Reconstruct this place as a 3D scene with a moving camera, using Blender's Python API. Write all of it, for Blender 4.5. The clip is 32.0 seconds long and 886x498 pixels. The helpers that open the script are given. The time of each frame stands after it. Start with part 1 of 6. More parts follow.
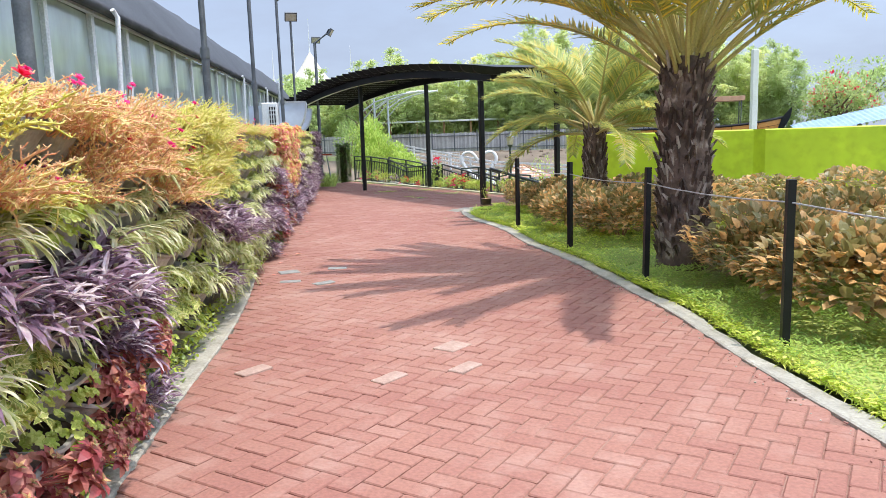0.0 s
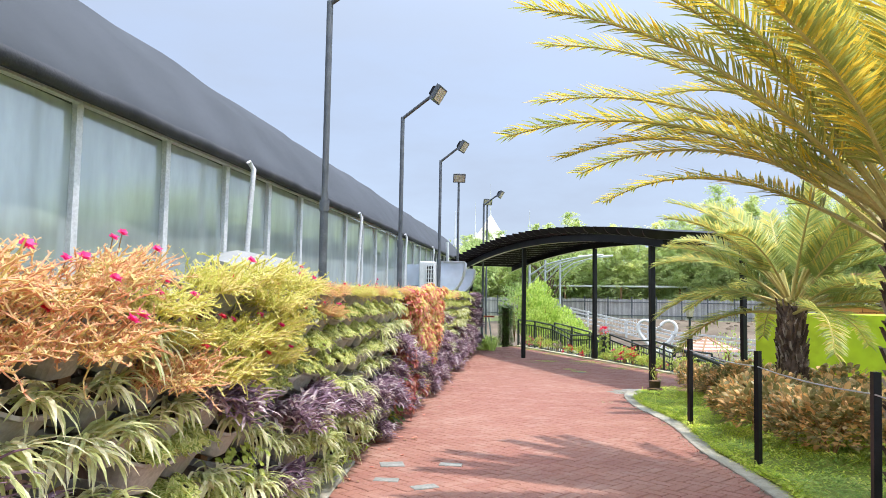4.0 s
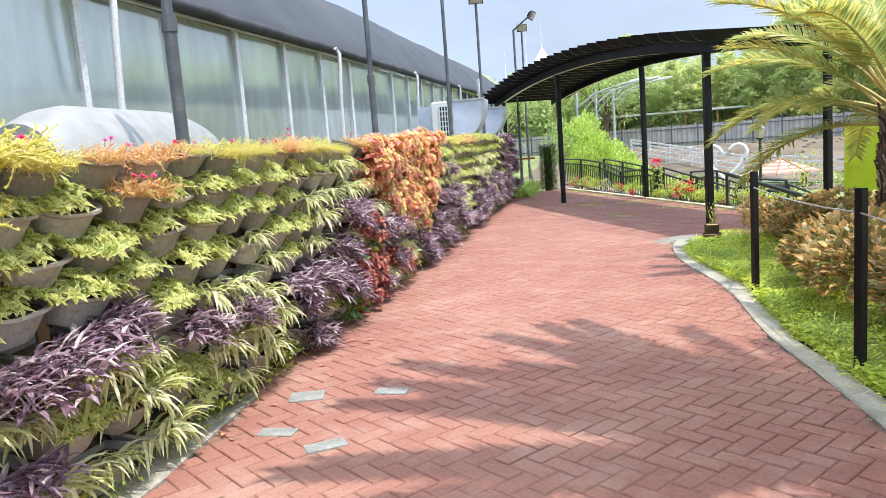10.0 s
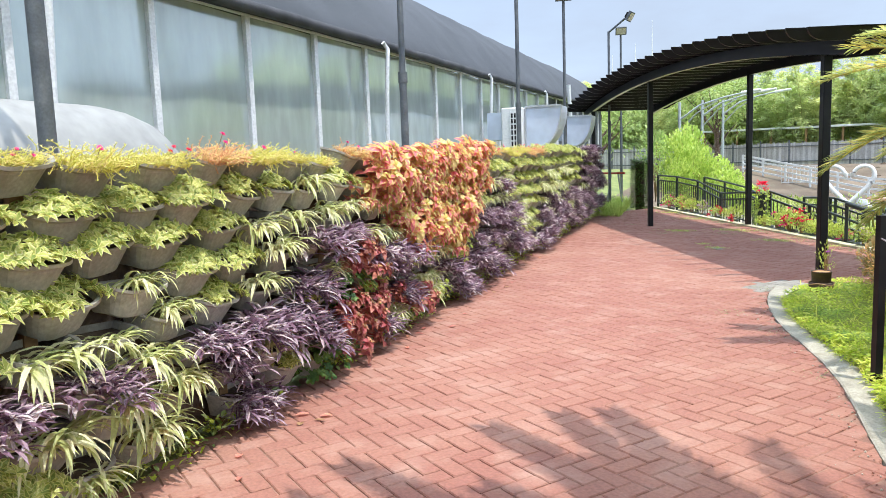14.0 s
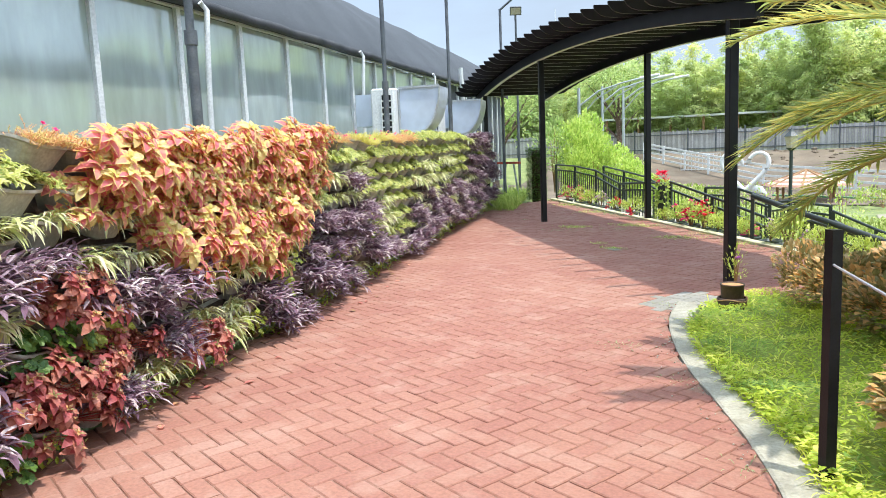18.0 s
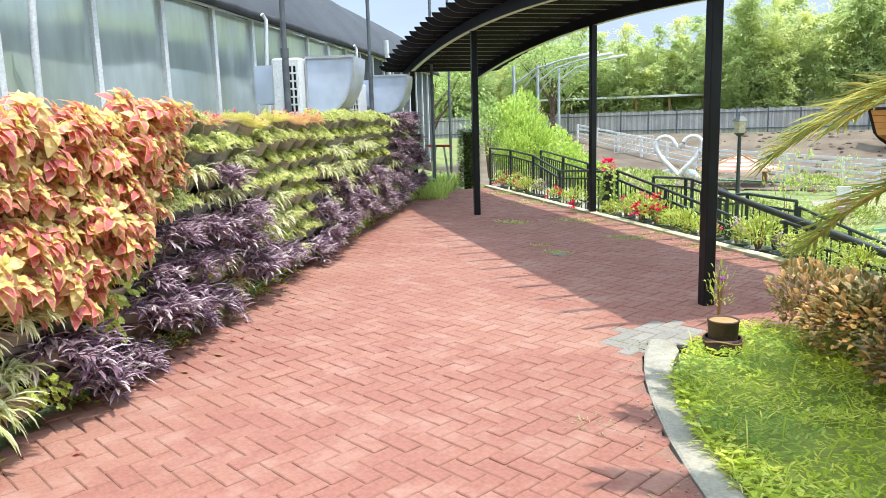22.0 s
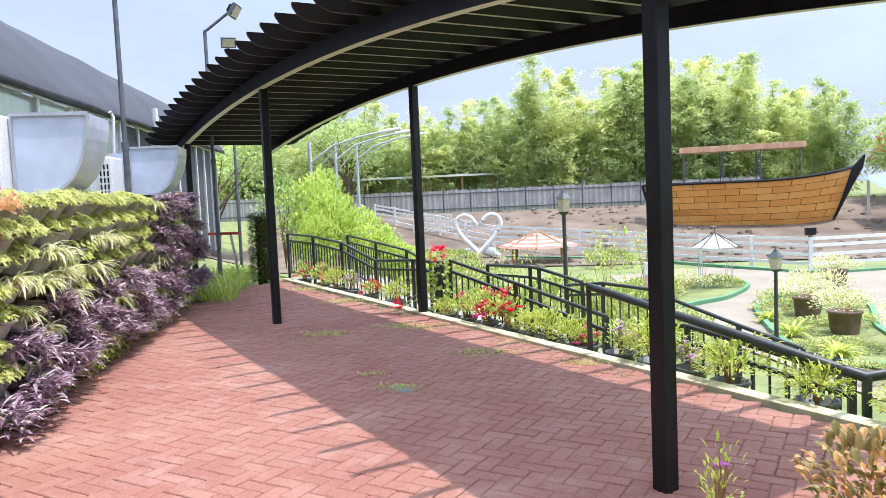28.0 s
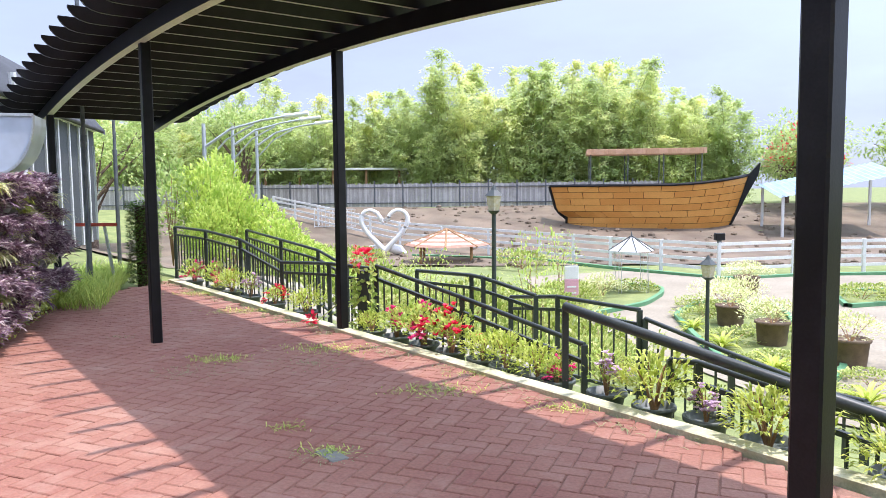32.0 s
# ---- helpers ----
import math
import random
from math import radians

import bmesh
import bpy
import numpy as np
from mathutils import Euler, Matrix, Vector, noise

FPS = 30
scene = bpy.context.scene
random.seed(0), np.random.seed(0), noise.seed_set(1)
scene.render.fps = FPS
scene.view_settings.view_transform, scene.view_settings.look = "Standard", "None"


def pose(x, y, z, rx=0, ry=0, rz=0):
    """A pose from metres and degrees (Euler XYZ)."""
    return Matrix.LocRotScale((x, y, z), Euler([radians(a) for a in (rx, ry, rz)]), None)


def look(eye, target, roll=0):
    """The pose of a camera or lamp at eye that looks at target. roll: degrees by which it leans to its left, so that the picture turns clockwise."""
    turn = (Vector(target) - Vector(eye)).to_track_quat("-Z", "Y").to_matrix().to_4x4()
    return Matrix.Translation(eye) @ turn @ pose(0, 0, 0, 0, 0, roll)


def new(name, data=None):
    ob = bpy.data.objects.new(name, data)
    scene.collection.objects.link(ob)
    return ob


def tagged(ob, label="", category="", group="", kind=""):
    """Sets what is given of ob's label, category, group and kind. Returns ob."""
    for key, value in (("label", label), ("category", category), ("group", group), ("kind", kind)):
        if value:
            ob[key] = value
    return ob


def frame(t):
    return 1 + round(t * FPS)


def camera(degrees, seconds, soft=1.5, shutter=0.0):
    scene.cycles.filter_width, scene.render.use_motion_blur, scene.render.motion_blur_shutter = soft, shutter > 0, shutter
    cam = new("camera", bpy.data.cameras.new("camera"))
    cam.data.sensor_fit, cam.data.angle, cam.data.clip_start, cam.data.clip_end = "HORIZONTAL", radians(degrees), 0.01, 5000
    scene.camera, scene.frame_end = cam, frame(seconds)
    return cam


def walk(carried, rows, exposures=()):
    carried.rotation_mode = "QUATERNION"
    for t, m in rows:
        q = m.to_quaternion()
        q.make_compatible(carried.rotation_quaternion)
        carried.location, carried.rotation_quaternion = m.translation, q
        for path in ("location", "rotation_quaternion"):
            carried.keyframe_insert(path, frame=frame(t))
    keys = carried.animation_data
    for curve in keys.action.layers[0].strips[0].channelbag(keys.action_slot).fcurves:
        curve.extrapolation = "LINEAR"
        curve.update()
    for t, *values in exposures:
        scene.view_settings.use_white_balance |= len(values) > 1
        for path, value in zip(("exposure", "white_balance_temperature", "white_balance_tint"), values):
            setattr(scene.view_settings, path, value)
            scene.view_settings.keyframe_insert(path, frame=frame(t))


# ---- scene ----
cam = camera(62.0, 32.0, soft=0.6)
PATH = [
    (0, (1.815, 1.815, 1.275), (1.417, 3.753, 0.982), -1.9),
    (0.5, (1.829, 2.004, 1.299), (1.301, 3.919, 1.072), -1.6),
    (1, (1.837, 2.184, 1.306), (1.237, 4.079, 1.087), -1.6),
    (1.5, (1.834, 2.326, 1.311), (1.185, 4.208, 1.125), -1.5),
    (2, (1.828, 2.517, 1.33), (1.187, 4.412, 1.3), 0.4),
    (2.5, (1.819, 2.69, 1.354), (1.245, 4.605, 1.374), 1.5),
    (3, (1.804, 2.854, 1.339), (1.191, 4.756, 1.416), 2.2),
    (3.5, (1.811, 3.052, 1.349), (1.033, 4.889, 1.49), 2.4),
    (5.5, (1.765, 3.626, 1.369), (0.867, 5.411, 1.451), -0.5),
    (6, (1.732, 3.874, 1.33), (0.851, 5.669, 1.38), -2.0),
    (6.5, (1.737, 4.109, 1.339), (0.803, 5.877, 1.287), -5.3),
    (7, (1.715, 4.312, 1.348), (0.733, 6.049, 1.212), -7.5),
    (7.5, (1.701, 4.493, 1.344), (0.721, 6.232, 1.209), -7.4),
    (8, (1.691, 4.703, 1.373), (0.745, 6.457, 1.205), -8.5),
    (8.5, (1.656, 4.894, 1.366), (0.705, 6.646, 1.204), -8.3),
    (9, (1.639, 5.131, 1.335), (0.686, 6.879, 1.147), -7.7),
    (9.5, (1.62, 5.368, 1.35), (0.653, 7.101, 1.102), -5.1),
    (10, (1.612, 5.576, 1.352), (0.61, 7.287, 1.085), -4.3),
    (10.5, (1.583, 5.787, 1.345), (0.567, 7.489, 1.079), -3.4),
    (11, (1.553, 5.984, 1.366), (0.509, 7.668, 1.093), -3.6),
    (11.5, (1.53, 6.175, 1.358), (0.407, 7.808, 1.085), -5.0),
    (12, (1.487, 6.405, 1.33), (0.213, 7.927, 1.084), -5.8),
    (12.5, (1.468, 6.573, 1.371), (0.079, 7.995, 1.152), -3.9),
    (13, (1.401, 6.776, 1.345), (-0.058, 8.128, 1.134), -3.3),
    (13.5, (1.399, 6.931, 1.394), (-0.02, 8.323, 1.177), -2.2),
    (14, (1.406, 7.145, 1.388), (0.182, 8.709, 1.151), -2.0),
    (14.5, (1.308, 7.414, 1.358), (0.205, 9.066, 1.125), -2.7),
    (16.5, (1.186, 8.25, 1.371), (0.094, 9.911, 1.153), -2.3),
    (17, (1.07, 8.475, 1.336), (0.04, 10.175, 1.113), -1.9),
    (17.5, (1.043, 8.673, 1.342), (0.047, 10.389, 1.09), -2.1),
    (18, (0.969, 8.912, 1.357), (-0.061, 10.604, 1.084), -2.4),
    (18.5, (0.898, 9.093, 1.374), (-0.124, 10.786, 1.074), -2.5),
    (19, (0.804, 9.238, 1.367), (-0.198, 10.939, 1.045), -1.8),
    (19.5, (0.701, 9.435, 1.379), (-0.276, 11.149, 1.046), -1.4),
    (20, (0.628, 9.639, 1.368), (-0.327, 11.361, 1.017), -0.9),
    (20.5, (0.576, 9.805, 1.359), (-0.369, 11.532, 1.006), -1.2),
    (21, (0.492, 10.043, 1.401), (-0.431, 11.781, 1.048), -1.5),
    (21.5, (0.437, 10.19, 1.415), (-0.472, 11.936, 1.06), -1.6),
    (22, (0.334, 10.389, 1.399), (-0.535, 12.158, 1.064), -1.7),
    (22.5, (0.23, 10.583, 1.419), (-0.6, 12.373, 1.093), -2.0),
    (23, (0.151, 10.791, 1.399), (-0.603, 12.618, 1.095), -2.3),
    (23.5, (0.066, 10.975, 1.402), (-0.614, 12.844, 1.193), -1.8),
    (24, (-0.038, 11.162, 1.435), (-0.735, 13.024, 1.212), -1.7),
    (24.5, (-0.132, 11.352, 1.424), (-0.833, 13.214, 1.22), -1.8),
    (25, (-0.22, 11.559, 1.415), (-0.895, 13.434, 1.25), -1.7),
    (25.5, (-0.298, 11.757, 1.407), (-0.931, 13.647, 1.234), -1.9),
    (27.5, (-0.56, 12.417, 1.41), (-0.999, 14.362, 1.247), -2.7),
    (28, (-0.668, 12.605, 1.414), (-1.019, 14.569, 1.272), -2.5),
    (28.5, (-0.759, 12.766, 1.42), (-1.063, 14.738, 1.284), -2.0),
    (29, (-0.83, 12.945, 1.404), (-1.089, 14.925, 1.289), -1.6),
    (29.5, (-0.903, 13.137, 1.423), (-1.183, 15.115, 1.323), -1.1),
    (30, (-0.97, 13.317, 1.424), (-1.286, 15.289, 1.316), -0.7),
    (30.5, (-1.046, 13.508, 1.408), (-1.357, 15.481, 1.291), -0.2),
    (31, (-1.121, 13.709, 1.405), (-1.369, 15.686, 1.227), -0.1),
    (31.5, (-1.17, 13.896, 1.393), (-1.347, 15.879, 1.202), -0.3),
    (32, (-1.214, 14.077, 1.395), (-1.291, 16.069, 1.234), -0.6),
]
walk(cam, [(t, look(eye, target, roll)) for t, eye, target, roll in PATH], exposures=[(0.0, 1.33, 6150, 16), (5.0, 1.49, 6300, 14), (10.0, 1.57, 6300, 14), (13.0, 1.53, 6300, 13), (20.0, 1.59, 6300, 8), (24.0, 1.61, 6250, 13), (28.0, 1.63, 6130, 20), (32.0, 1.62, 6170, 22)])

# ---- light ----
SUN_DIR = Vector((0.28, -0.03, 1.0)).normalized()
scene.view_settings.exposure = 1.2
world = bpy.data.worlds.new("sky")
scene.world = world
world.use_nodes = True
wt = world.node_tree
wt.nodes.clear()
w_out = wt.nodes.new("ShaderNodeOutputWorld")
w_bg = wt.nodes.new("ShaderNodeBackground")
w_sky = wt.nodes.new("ShaderNodeTexSky")
w_sky.sky_type = "NISHITA"
w_sky.sun_disc = False
w_sky.sun_elevation = math.asin(SUN_DIR.z)
w_sky.sun_rotation = math.atan2(SUN_DIR.x, SUN_DIR.y)
w_sky.air_density, w_sky.dust_density, w_sky.ozone_density = 1.0, 1.2, 1.4
w_geo = wt.nodes.new("ShaderNodeTexCoord")
w_map = wt.nodes.new("ShaderNodeMapping")
w_map.inputs["Scale"].default_value = (1.0, 1.0, 3.2)
w_noise = wt.nodes.new("ShaderNodeTexNoise")
w_noise.inputs["Scale"].default_value = 2.2
w_noise.inputs["Detail"].default_value = 7.0
w_noise.inputs["Roughness"].default_value = 0.6
w_ramp = wt.nodes.new("ShaderNodeValToRGB")
w_ramp.color_ramp.elements[0].position, w_ramp.color_ramp.elements[0].color = 0.25, (0.78, 0.78, 0.78, 1)
w_ramp.color_ramp.elements[1].position, w_ramp.color_ramp.elements[1].color = 0.7, (1.0, 1.0, 1.0, 1)
w_mix = wt.nodes.new("ShaderNodeMixRGB")
wt.links.new(w_geo.outputs["Generated"], w_map.inputs["Vector"])
wt.links.new(w_map.outputs["Vector"], w_noise.inputs["Vector"])
wt.links.new(w_noise.outputs["Fac"], w_ramp.inputs["Fac"])
wt.links.new(w_ramp.outputs["Color"], w_mix.inputs["Fac"])
w_dot = wt.nodes.new("ShaderNodeVectorMath")
w_dot.operation = "DOT_PRODUCT"
w_dot.inputs[1].default_value = SUN_DIR
w_pos = wt.nodes.new("ShaderNodeMath")
w_pos.operation = "MAXIMUM"
w_pos.inputs[1].default_value = 0.0
w_sq = wt.nodes.new("ShaderNodeMath")
w_sq.operation = "POWER"
w_sq.inputs[1].default_value = 2.2
w_glow = wt.nodes.new("ShaderNodeMath")
w_glow.operation = "MULTIPLY_ADD"
w_glow.inputs[1].default_value, w_glow.inputs[2].default_value = 4.3, 0.98
w_haze = wt.nodes.new("ShaderNodeVectorMath")
w_haze.operation = "SCALE"
w_haze.inputs[0].default_value = (1.43, 1.69, 2.05)
wt.links.new(w_geo.outputs["Generated"], w_dot.inputs[0])
wt.links.new(w_dot.outputs["Value"], w_pos.inputs[0])
wt.links.new(w_pos.outputs[0], w_sq.inputs[0])
wt.links.new(w_sq.outputs[0], w_glow.inputs[0])
wt.links.new(w_glow.outputs[0], w_haze.inputs["Scale"])
wt.links.new(w_haze.outputs["Vector"], w_mix.inputs["Color2"])
wt.links.new(w_sky.outputs["Color"], w_mix.inputs["Color1"])
wt.links.new(w_mix.outputs["Color"], w_bg.inputs["Color"])
wt.links.new(w_bg.outputs["Background"], w_out.inputs["Surface"])
w_bg.inputs["Strength"].default_value = 0.14
sun = new("sun", bpy.data.lights.new("sun", "SUN"))
sun.data.energy, sun.data.angle, sun.data.color = 1.72, radians(0.6), (1.0, 0.95, 0.87)
sun.matrix_world = look(SUN_DIR * 40, (0, 0, 0))


# ---- materials ----
def mat(name, c1, c2=None, rough=0.6, scale=6.0, fine=60.0, bump=0.15, metal=0.0, leaf=0.0, c3=None, spots=0.0, vary=0.0, per_obj=0.0, stretch=1.0, stain=None, stain_scale=2.2):
    """A procedural surface: two tones mixed by coarse noise, fine grain in the tone and relief, and variation per piece."""
    m = bpy.data.materials.new(name)
    m.use_nodes = True
    n, l = m.node_tree.nodes, m.node_tree.links
    b = n["Principled BSDF"]
    out = n["Material Output"]
    tc = n.new("ShaderNodeTexCoord")
    coarse = n.new("ShaderNodeTexNoise")
    coarse.inputs["Scale"].default_value, coarse.inputs["Detail"].default_value = scale, 5.0
    mp = n.new("ShaderNodeMapping")
    mp.inputs["Scale"].default_value = (1.0, 1.0, stretch)
    l.new(tc.outputs["Object"], mp.inputs["Vector"])
    l.new(mp.outputs["Vector"], coarse.inputs["Vector"])
    grain = n.new("ShaderNodeTexNoise")
    grain.inputs["Scale"].default_value, grain.inputs["Detail"].default_value = fine, 3.0
    l.new(mp.outputs["Vector"], grain.inputs["Vector"])
    c2 = c2 or tuple(v * 0.75 for v in c1)
    ramp = n.new("ShaderNodeValToRGB")
    ramp.color_ramp.elements[0].position, ramp.color_ramp.elements[0].color = 0.36, (*c1, 1)
    ramp.color_ramp.elements[1].position, ramp.color_ramp.elements[1].color = 0.66, (*c2, 1)
    if c3:
        e = ramp.color_ramp.elements.new(0.8)
        e.color = (*c3, 1)
    fac = coarse.outputs["Fac"]
    if leaf or vary:
        geo = n.new("ShaderNodeNewGeometry")
        add = n.new("ShaderNodeMath")
        add.operation = "MULTIPLY_ADD"
        l.new(geo.outputs["Random Per Island"], add.inputs[0])
        add.inputs[1].default_value = vary or 0.5
        l.new(fac, add.inputs[2])
        sub = n.new("ShaderNodeMath")
        sub.operation = "SUBTRACT"
        l.new(add.outputs[0], sub.inputs[0])
        sub.inputs[1].default_value = (vary or 0.5) / 2
        fac = sub.outputs[0]
    if per_obj:
        info = n.new("ShaderNodeObjectInfo")
        add2 = n.new("ShaderNodeMath")
        add2.operation = "MULTIPLY_ADD"
        l.new(info.outputs["Random"], add2.inputs[0])
        add2.inputs[1].default_value = per_obj
        l.new(fac, add2.inputs[2])
        sub2 = n.new("ShaderNodeMath")
        sub2.operation = "SUBTRACT"
        l.new(add2.outputs[0], sub2.inputs[0])
        sub2.inputs[1].default_value = per_obj / 2
        fac = sub2.outputs[0]
    l.new(fac, ramp.inputs["Fac"])
    tone = n.new("ShaderNodeMixRGB")
    tone.blend_type = "MULTIPLY"
    tone.inputs["Fac"].default_value = 0.45 if not leaf else 0.25
    gr = n.new("ShaderNodeValToRGB")
    gr.color_ramp.elements[0].position, gr.color_ramp.elements[0].color = 0.3, (0.55, 0.55, 0.55, 1)
    gr.color_ramp.elements[1].position, gr.color_ramp.elements[1].color = 0.7, (1.15, 1.15, 1.15, 1)
    l.new(grain.outputs["Fac"], gr.inputs["Fac"])
    l.new(ramp.outputs["Color"], tone.inputs["Color1"])
    l.new(gr.outputs["Color"], tone.inputs["Color2"])
    colour = tone.outputs["Color"]
    if stain:
        gpos = n.new("ShaderNodeNewGeometry")
        sn = n.new("ShaderNodeTexNoise")
        sn.inputs["Scale"].default_value, sn.inputs["Detail"].default_value, sn.inputs["Roughness"].default_value = stain_scale, 9.0, 0.68
        l.new(gpos.outputs["Position"], sn.inputs["Vector"])
        sr = n.new("ShaderNodeValToRGB")
        sr.color_ramp.elements[0].position, sr.color_ramp.elements[0].color = 0.5, (0, 0, 0, 1)
        sr.color_ramp.elements[1].position, sr.color_ramp.elements[1].color = 0.74, (0.75, 0.75, 0.75, 1)
        l.new(sn.outputs["Fac"], sr.inputs["Fac"])
        sm = n.new("ShaderNodeMixRGB")
        sm.inputs["Color2"].default_value = (*stain, 1)
        l.new(sr.outputs["Color"], sm.inputs["Fac"])
        l.new(colour, sm.inputs["Color1"])
        colour = sm.outputs["Color"]
    l.new(colour, b.inputs["Base Color"])
    b.inputs["Roughness"].default_value = rough
    b.inputs["Metallic"].default_value = metal
    if bump:
        bp = n.new("ShaderNodeBump")
        bp.inputs["Strength"].default_value, bp.inputs["Distance"].default_value = bump, 0.01
        l.new(grain.outputs["Fac"], bp.inputs["Height"])
        l.new(bp.outputs["Normal"], b.inputs["Normal"])
    if leaf:
        tr = n.new("ShaderNodeBsdfTranslucent")
        mix = n.new("ShaderNodeMixShader")
        mix.inputs["Fac"].default_value = leaf
        l.new(colour, tr.inputs["Color"])
        l.new(b.outputs["BSDF"], mix.inputs[1])
        l.new(tr.outputs["BSDF"], mix.inputs[2])
        l.new(mix.outputs["Shader"], out.inputs["Surface"])
    return m


PAVER = mat("paver", (0.285, 0.118, 0.084), (0.325, 0.152, 0.105), 0.85, 0.9, 55, 0.3, c3=(0.36, 0.19, 0.138), vary=0.22, per_obj=0.2, stain=(0.39, 0.24, 0.18), stain_scale=3.2)
JOINT = mat("joint_sand", (0.24, 0.12, 0.085), (0.3, 0.17, 0.12), 0.95, 3, 80, 0.4)
PALE_BLOCK = mat("pale_block", (0.37, 0.24, 0.18), (0.43, 0.3, 0.23), 0.85, 9, 70, 0.3)
SLAB = mat("grey_slab", (0.22, 0.225, 0.2), (0.3, 0.3, 0.265), 0.85, 9, 70, 0.3)
GREY_BLOCK = mat("grey_block", (0.25, 0.235, 0.2), (0.31, 0.29, 0.25), 0.9, 4, 60, 0.4, vary=0.4, stain=(0.2, 0.19, 0.13), stain_scale=8.0)
CONCRETE = mat("concrete", (0.31, 0.29, 0.23), (0.42, 0.39, 0.31), 0.9, 5, 60, 0.6, c3=(0.5, 0.47, 0.39), stain=(0.19, 0.165, 0.11), stain_scale=7.0)
PALE_KERB = mat("pale_kerb", (0.56, 0.54, 0.34), (0.64, 0.61, 0.42), 0.85, 3, 60, 0.3, stain=(0.36, 0.37, 0.18), stain_scale=5.0)
SOIL = mat("soil", (0.07, 0.045, 0.03), (0.13, 0.09, 0.06), 0.95, 5, 50, 0.6)
DIRT = mat("dirt", (0.12, 0.09, 0.062), (0.21, 0.16, 0.11), 0.95, 0.6, 12, 0.8, stain=(0.16, 0.14, 0.1), stain_scale=0.8)
GRASS = mat("lawn", (0.15, 0.19, 0.06), (0.24, 0.27, 0.09), 0.9, 1.5, 60, 0.6)
BLACK = mat("black_paint", (0.011, 0.011, 0.012), (0.018, 0.018, 0.02), 0.34, 5, 120, 0.04)
BLACK.node_tree.nodes["Principled BSDF"].inputs["Specular IOR Level"].default_value = 0.2
SLATE = mat("dark_green_paint", (0.03, 0.04, 0.038), (0.045, 0.055, 0.05), 0.45, 5, 90, 0.05)
STEEL = mat("grey_steel", (0.1, 0.11, 0.12), (0.16, 0.17, 0.18), 0.5, 7, 90, 0.08, 0.3)
WHITE = mat("white_paint", (0.78, 0.78, 0.76), (0.7, 0.7, 0.68), 0.5, 2, 50, 0.05)
ALU = mat("galvanised", (0.62, 0.64, 0.66), (0.5, 0.52, 0.55), 0.4, 3, 60, 0.08, 0.6)
DUCT = mat("duct_metal", (0.56, 0.62, 0.72), (0.5, 0.56, 0.66), 0.4, 0.8, 3, 0.0)
FILM = mat("greenhouse_film", (0.4, 0.45, 0.42), (0.46, 0.51, 0.48), 0.3, 1.6, 6, 0.01, c3=(0.52, 0.56, 0.53), stretch=0.3, stain=(0.33, 0.39, 0.34), stain_scale=0.9)


def add_sheen(m, share, rough, tint):
    """Lays a sheen of reflection over a surface, as on stretched plastic film."""
    n, l = m.node_tree.nodes, m.node_tree.links
    gl = n.new("ShaderNodeBsdfGlossy")
    gl.inputs["Roughness"].default_value = rough
    gl.inputs["Color"].default_value = (*tint, 1)
    mix = n.new("ShaderNodeMixShader")
    mix.inputs["Fac"].default_value = share
    l.new(n["Principled BSDF"].outputs["BSDF"], mix.inputs[1])
    l.new(gl.outputs["BSDF"], mix.inputs[2])
    l.new(mix.outputs["Shader"], n["Material Output"].inputs["Surface"])


add_sheen(FILM, 0.34, 0.13, (0.86, 0.92, 0.9))
NET = mat("black_shade_net", (0.05, 0.056, 0.064), (0.072, 0.079, 0.09), 0.9, 0.8, 160, 0.2)
NETEDGE = mat("rolled_net", (0.03, 0.032, 0.036), (0.06, 0.06, 0.065), 0.8, 3, 60, 0.4)
POT = mat("pot_plastic", (0.3, 0.28, 0.24), (0.46, 0.43, 0.37), 0.5, 5, 60, 0.12, per_obj=0.6, stain=(0.2, 0.18, 0.13), stain_scale=14.0)
LIME = mat("lime_paint", (0.5, 0.66, 0.016), (0.56, 0.7, 0.025), 0.55, 0.7, 6, 0.02, stain=(0.4, 0.53, 0.02), stain_scale=1.5)
BARK = mat("palm_bark", (0.075, 0.05, 0.037), (0.19, 0.13, 0.098), 0.95, 9, 50, 0.7, c3=(0.46, 0.38, 0.31), vary=0.75)
WOOD = mat("wood", (0.26, 0.14, 0.06), (0.38, 0.22, 0.1), 0.7, 4, 50, 0.2)
BOATWOOD = mat("boat_planks", (0.62, 0.27, 0.055), (0.7, 0.34, 0.08), 0.6, 0.7, 60, 0.1, per_obj=0.4)
CANOPY_WOOD = mat("canopy_boards", (0.6, 0.34, 0.2), (0.7, 0.42, 0.27), 0.65, 3, 50, 0.15, vary=0.4)
BAMBOO_WALL = mat("bamboo_fence", (0.36, 0.345, 0.33), (0.54, 0.52, 0.5), 0.85, 0.9, 14, 0.3, vary=0.5)
LENS = mat("lamp_glass", (0.5, 0.42, 0.28), (0.6, 0.55, 0.45), 0.2, 20, 90, 0.05)
PIPE = mat("white_pipe", (0.7, 0.7, 0.7), (0.6, 0.6, 0.6), 0.45, 3, 50, 0.05)
DOME = mat("white_tunnel_cover", (0.33, 0.33, 0.305), (0.29, 0.29, 0.27), 0.5, 0.6, 8, 0.01)
PATHC = mat("garden_path", (0.26, 0.225, 0.165), (0.32, 0.28, 0.21), 0.9, 0.6, 20, 0.2, stain=(0.22, 0.185, 0.13), stain_scale=0.9)
GREENKERB = mat("green_kerb", (0.09, 0.25, 0.12), (0.13, 0.3, 0.15), 0.7, 2, 30, 0.1)
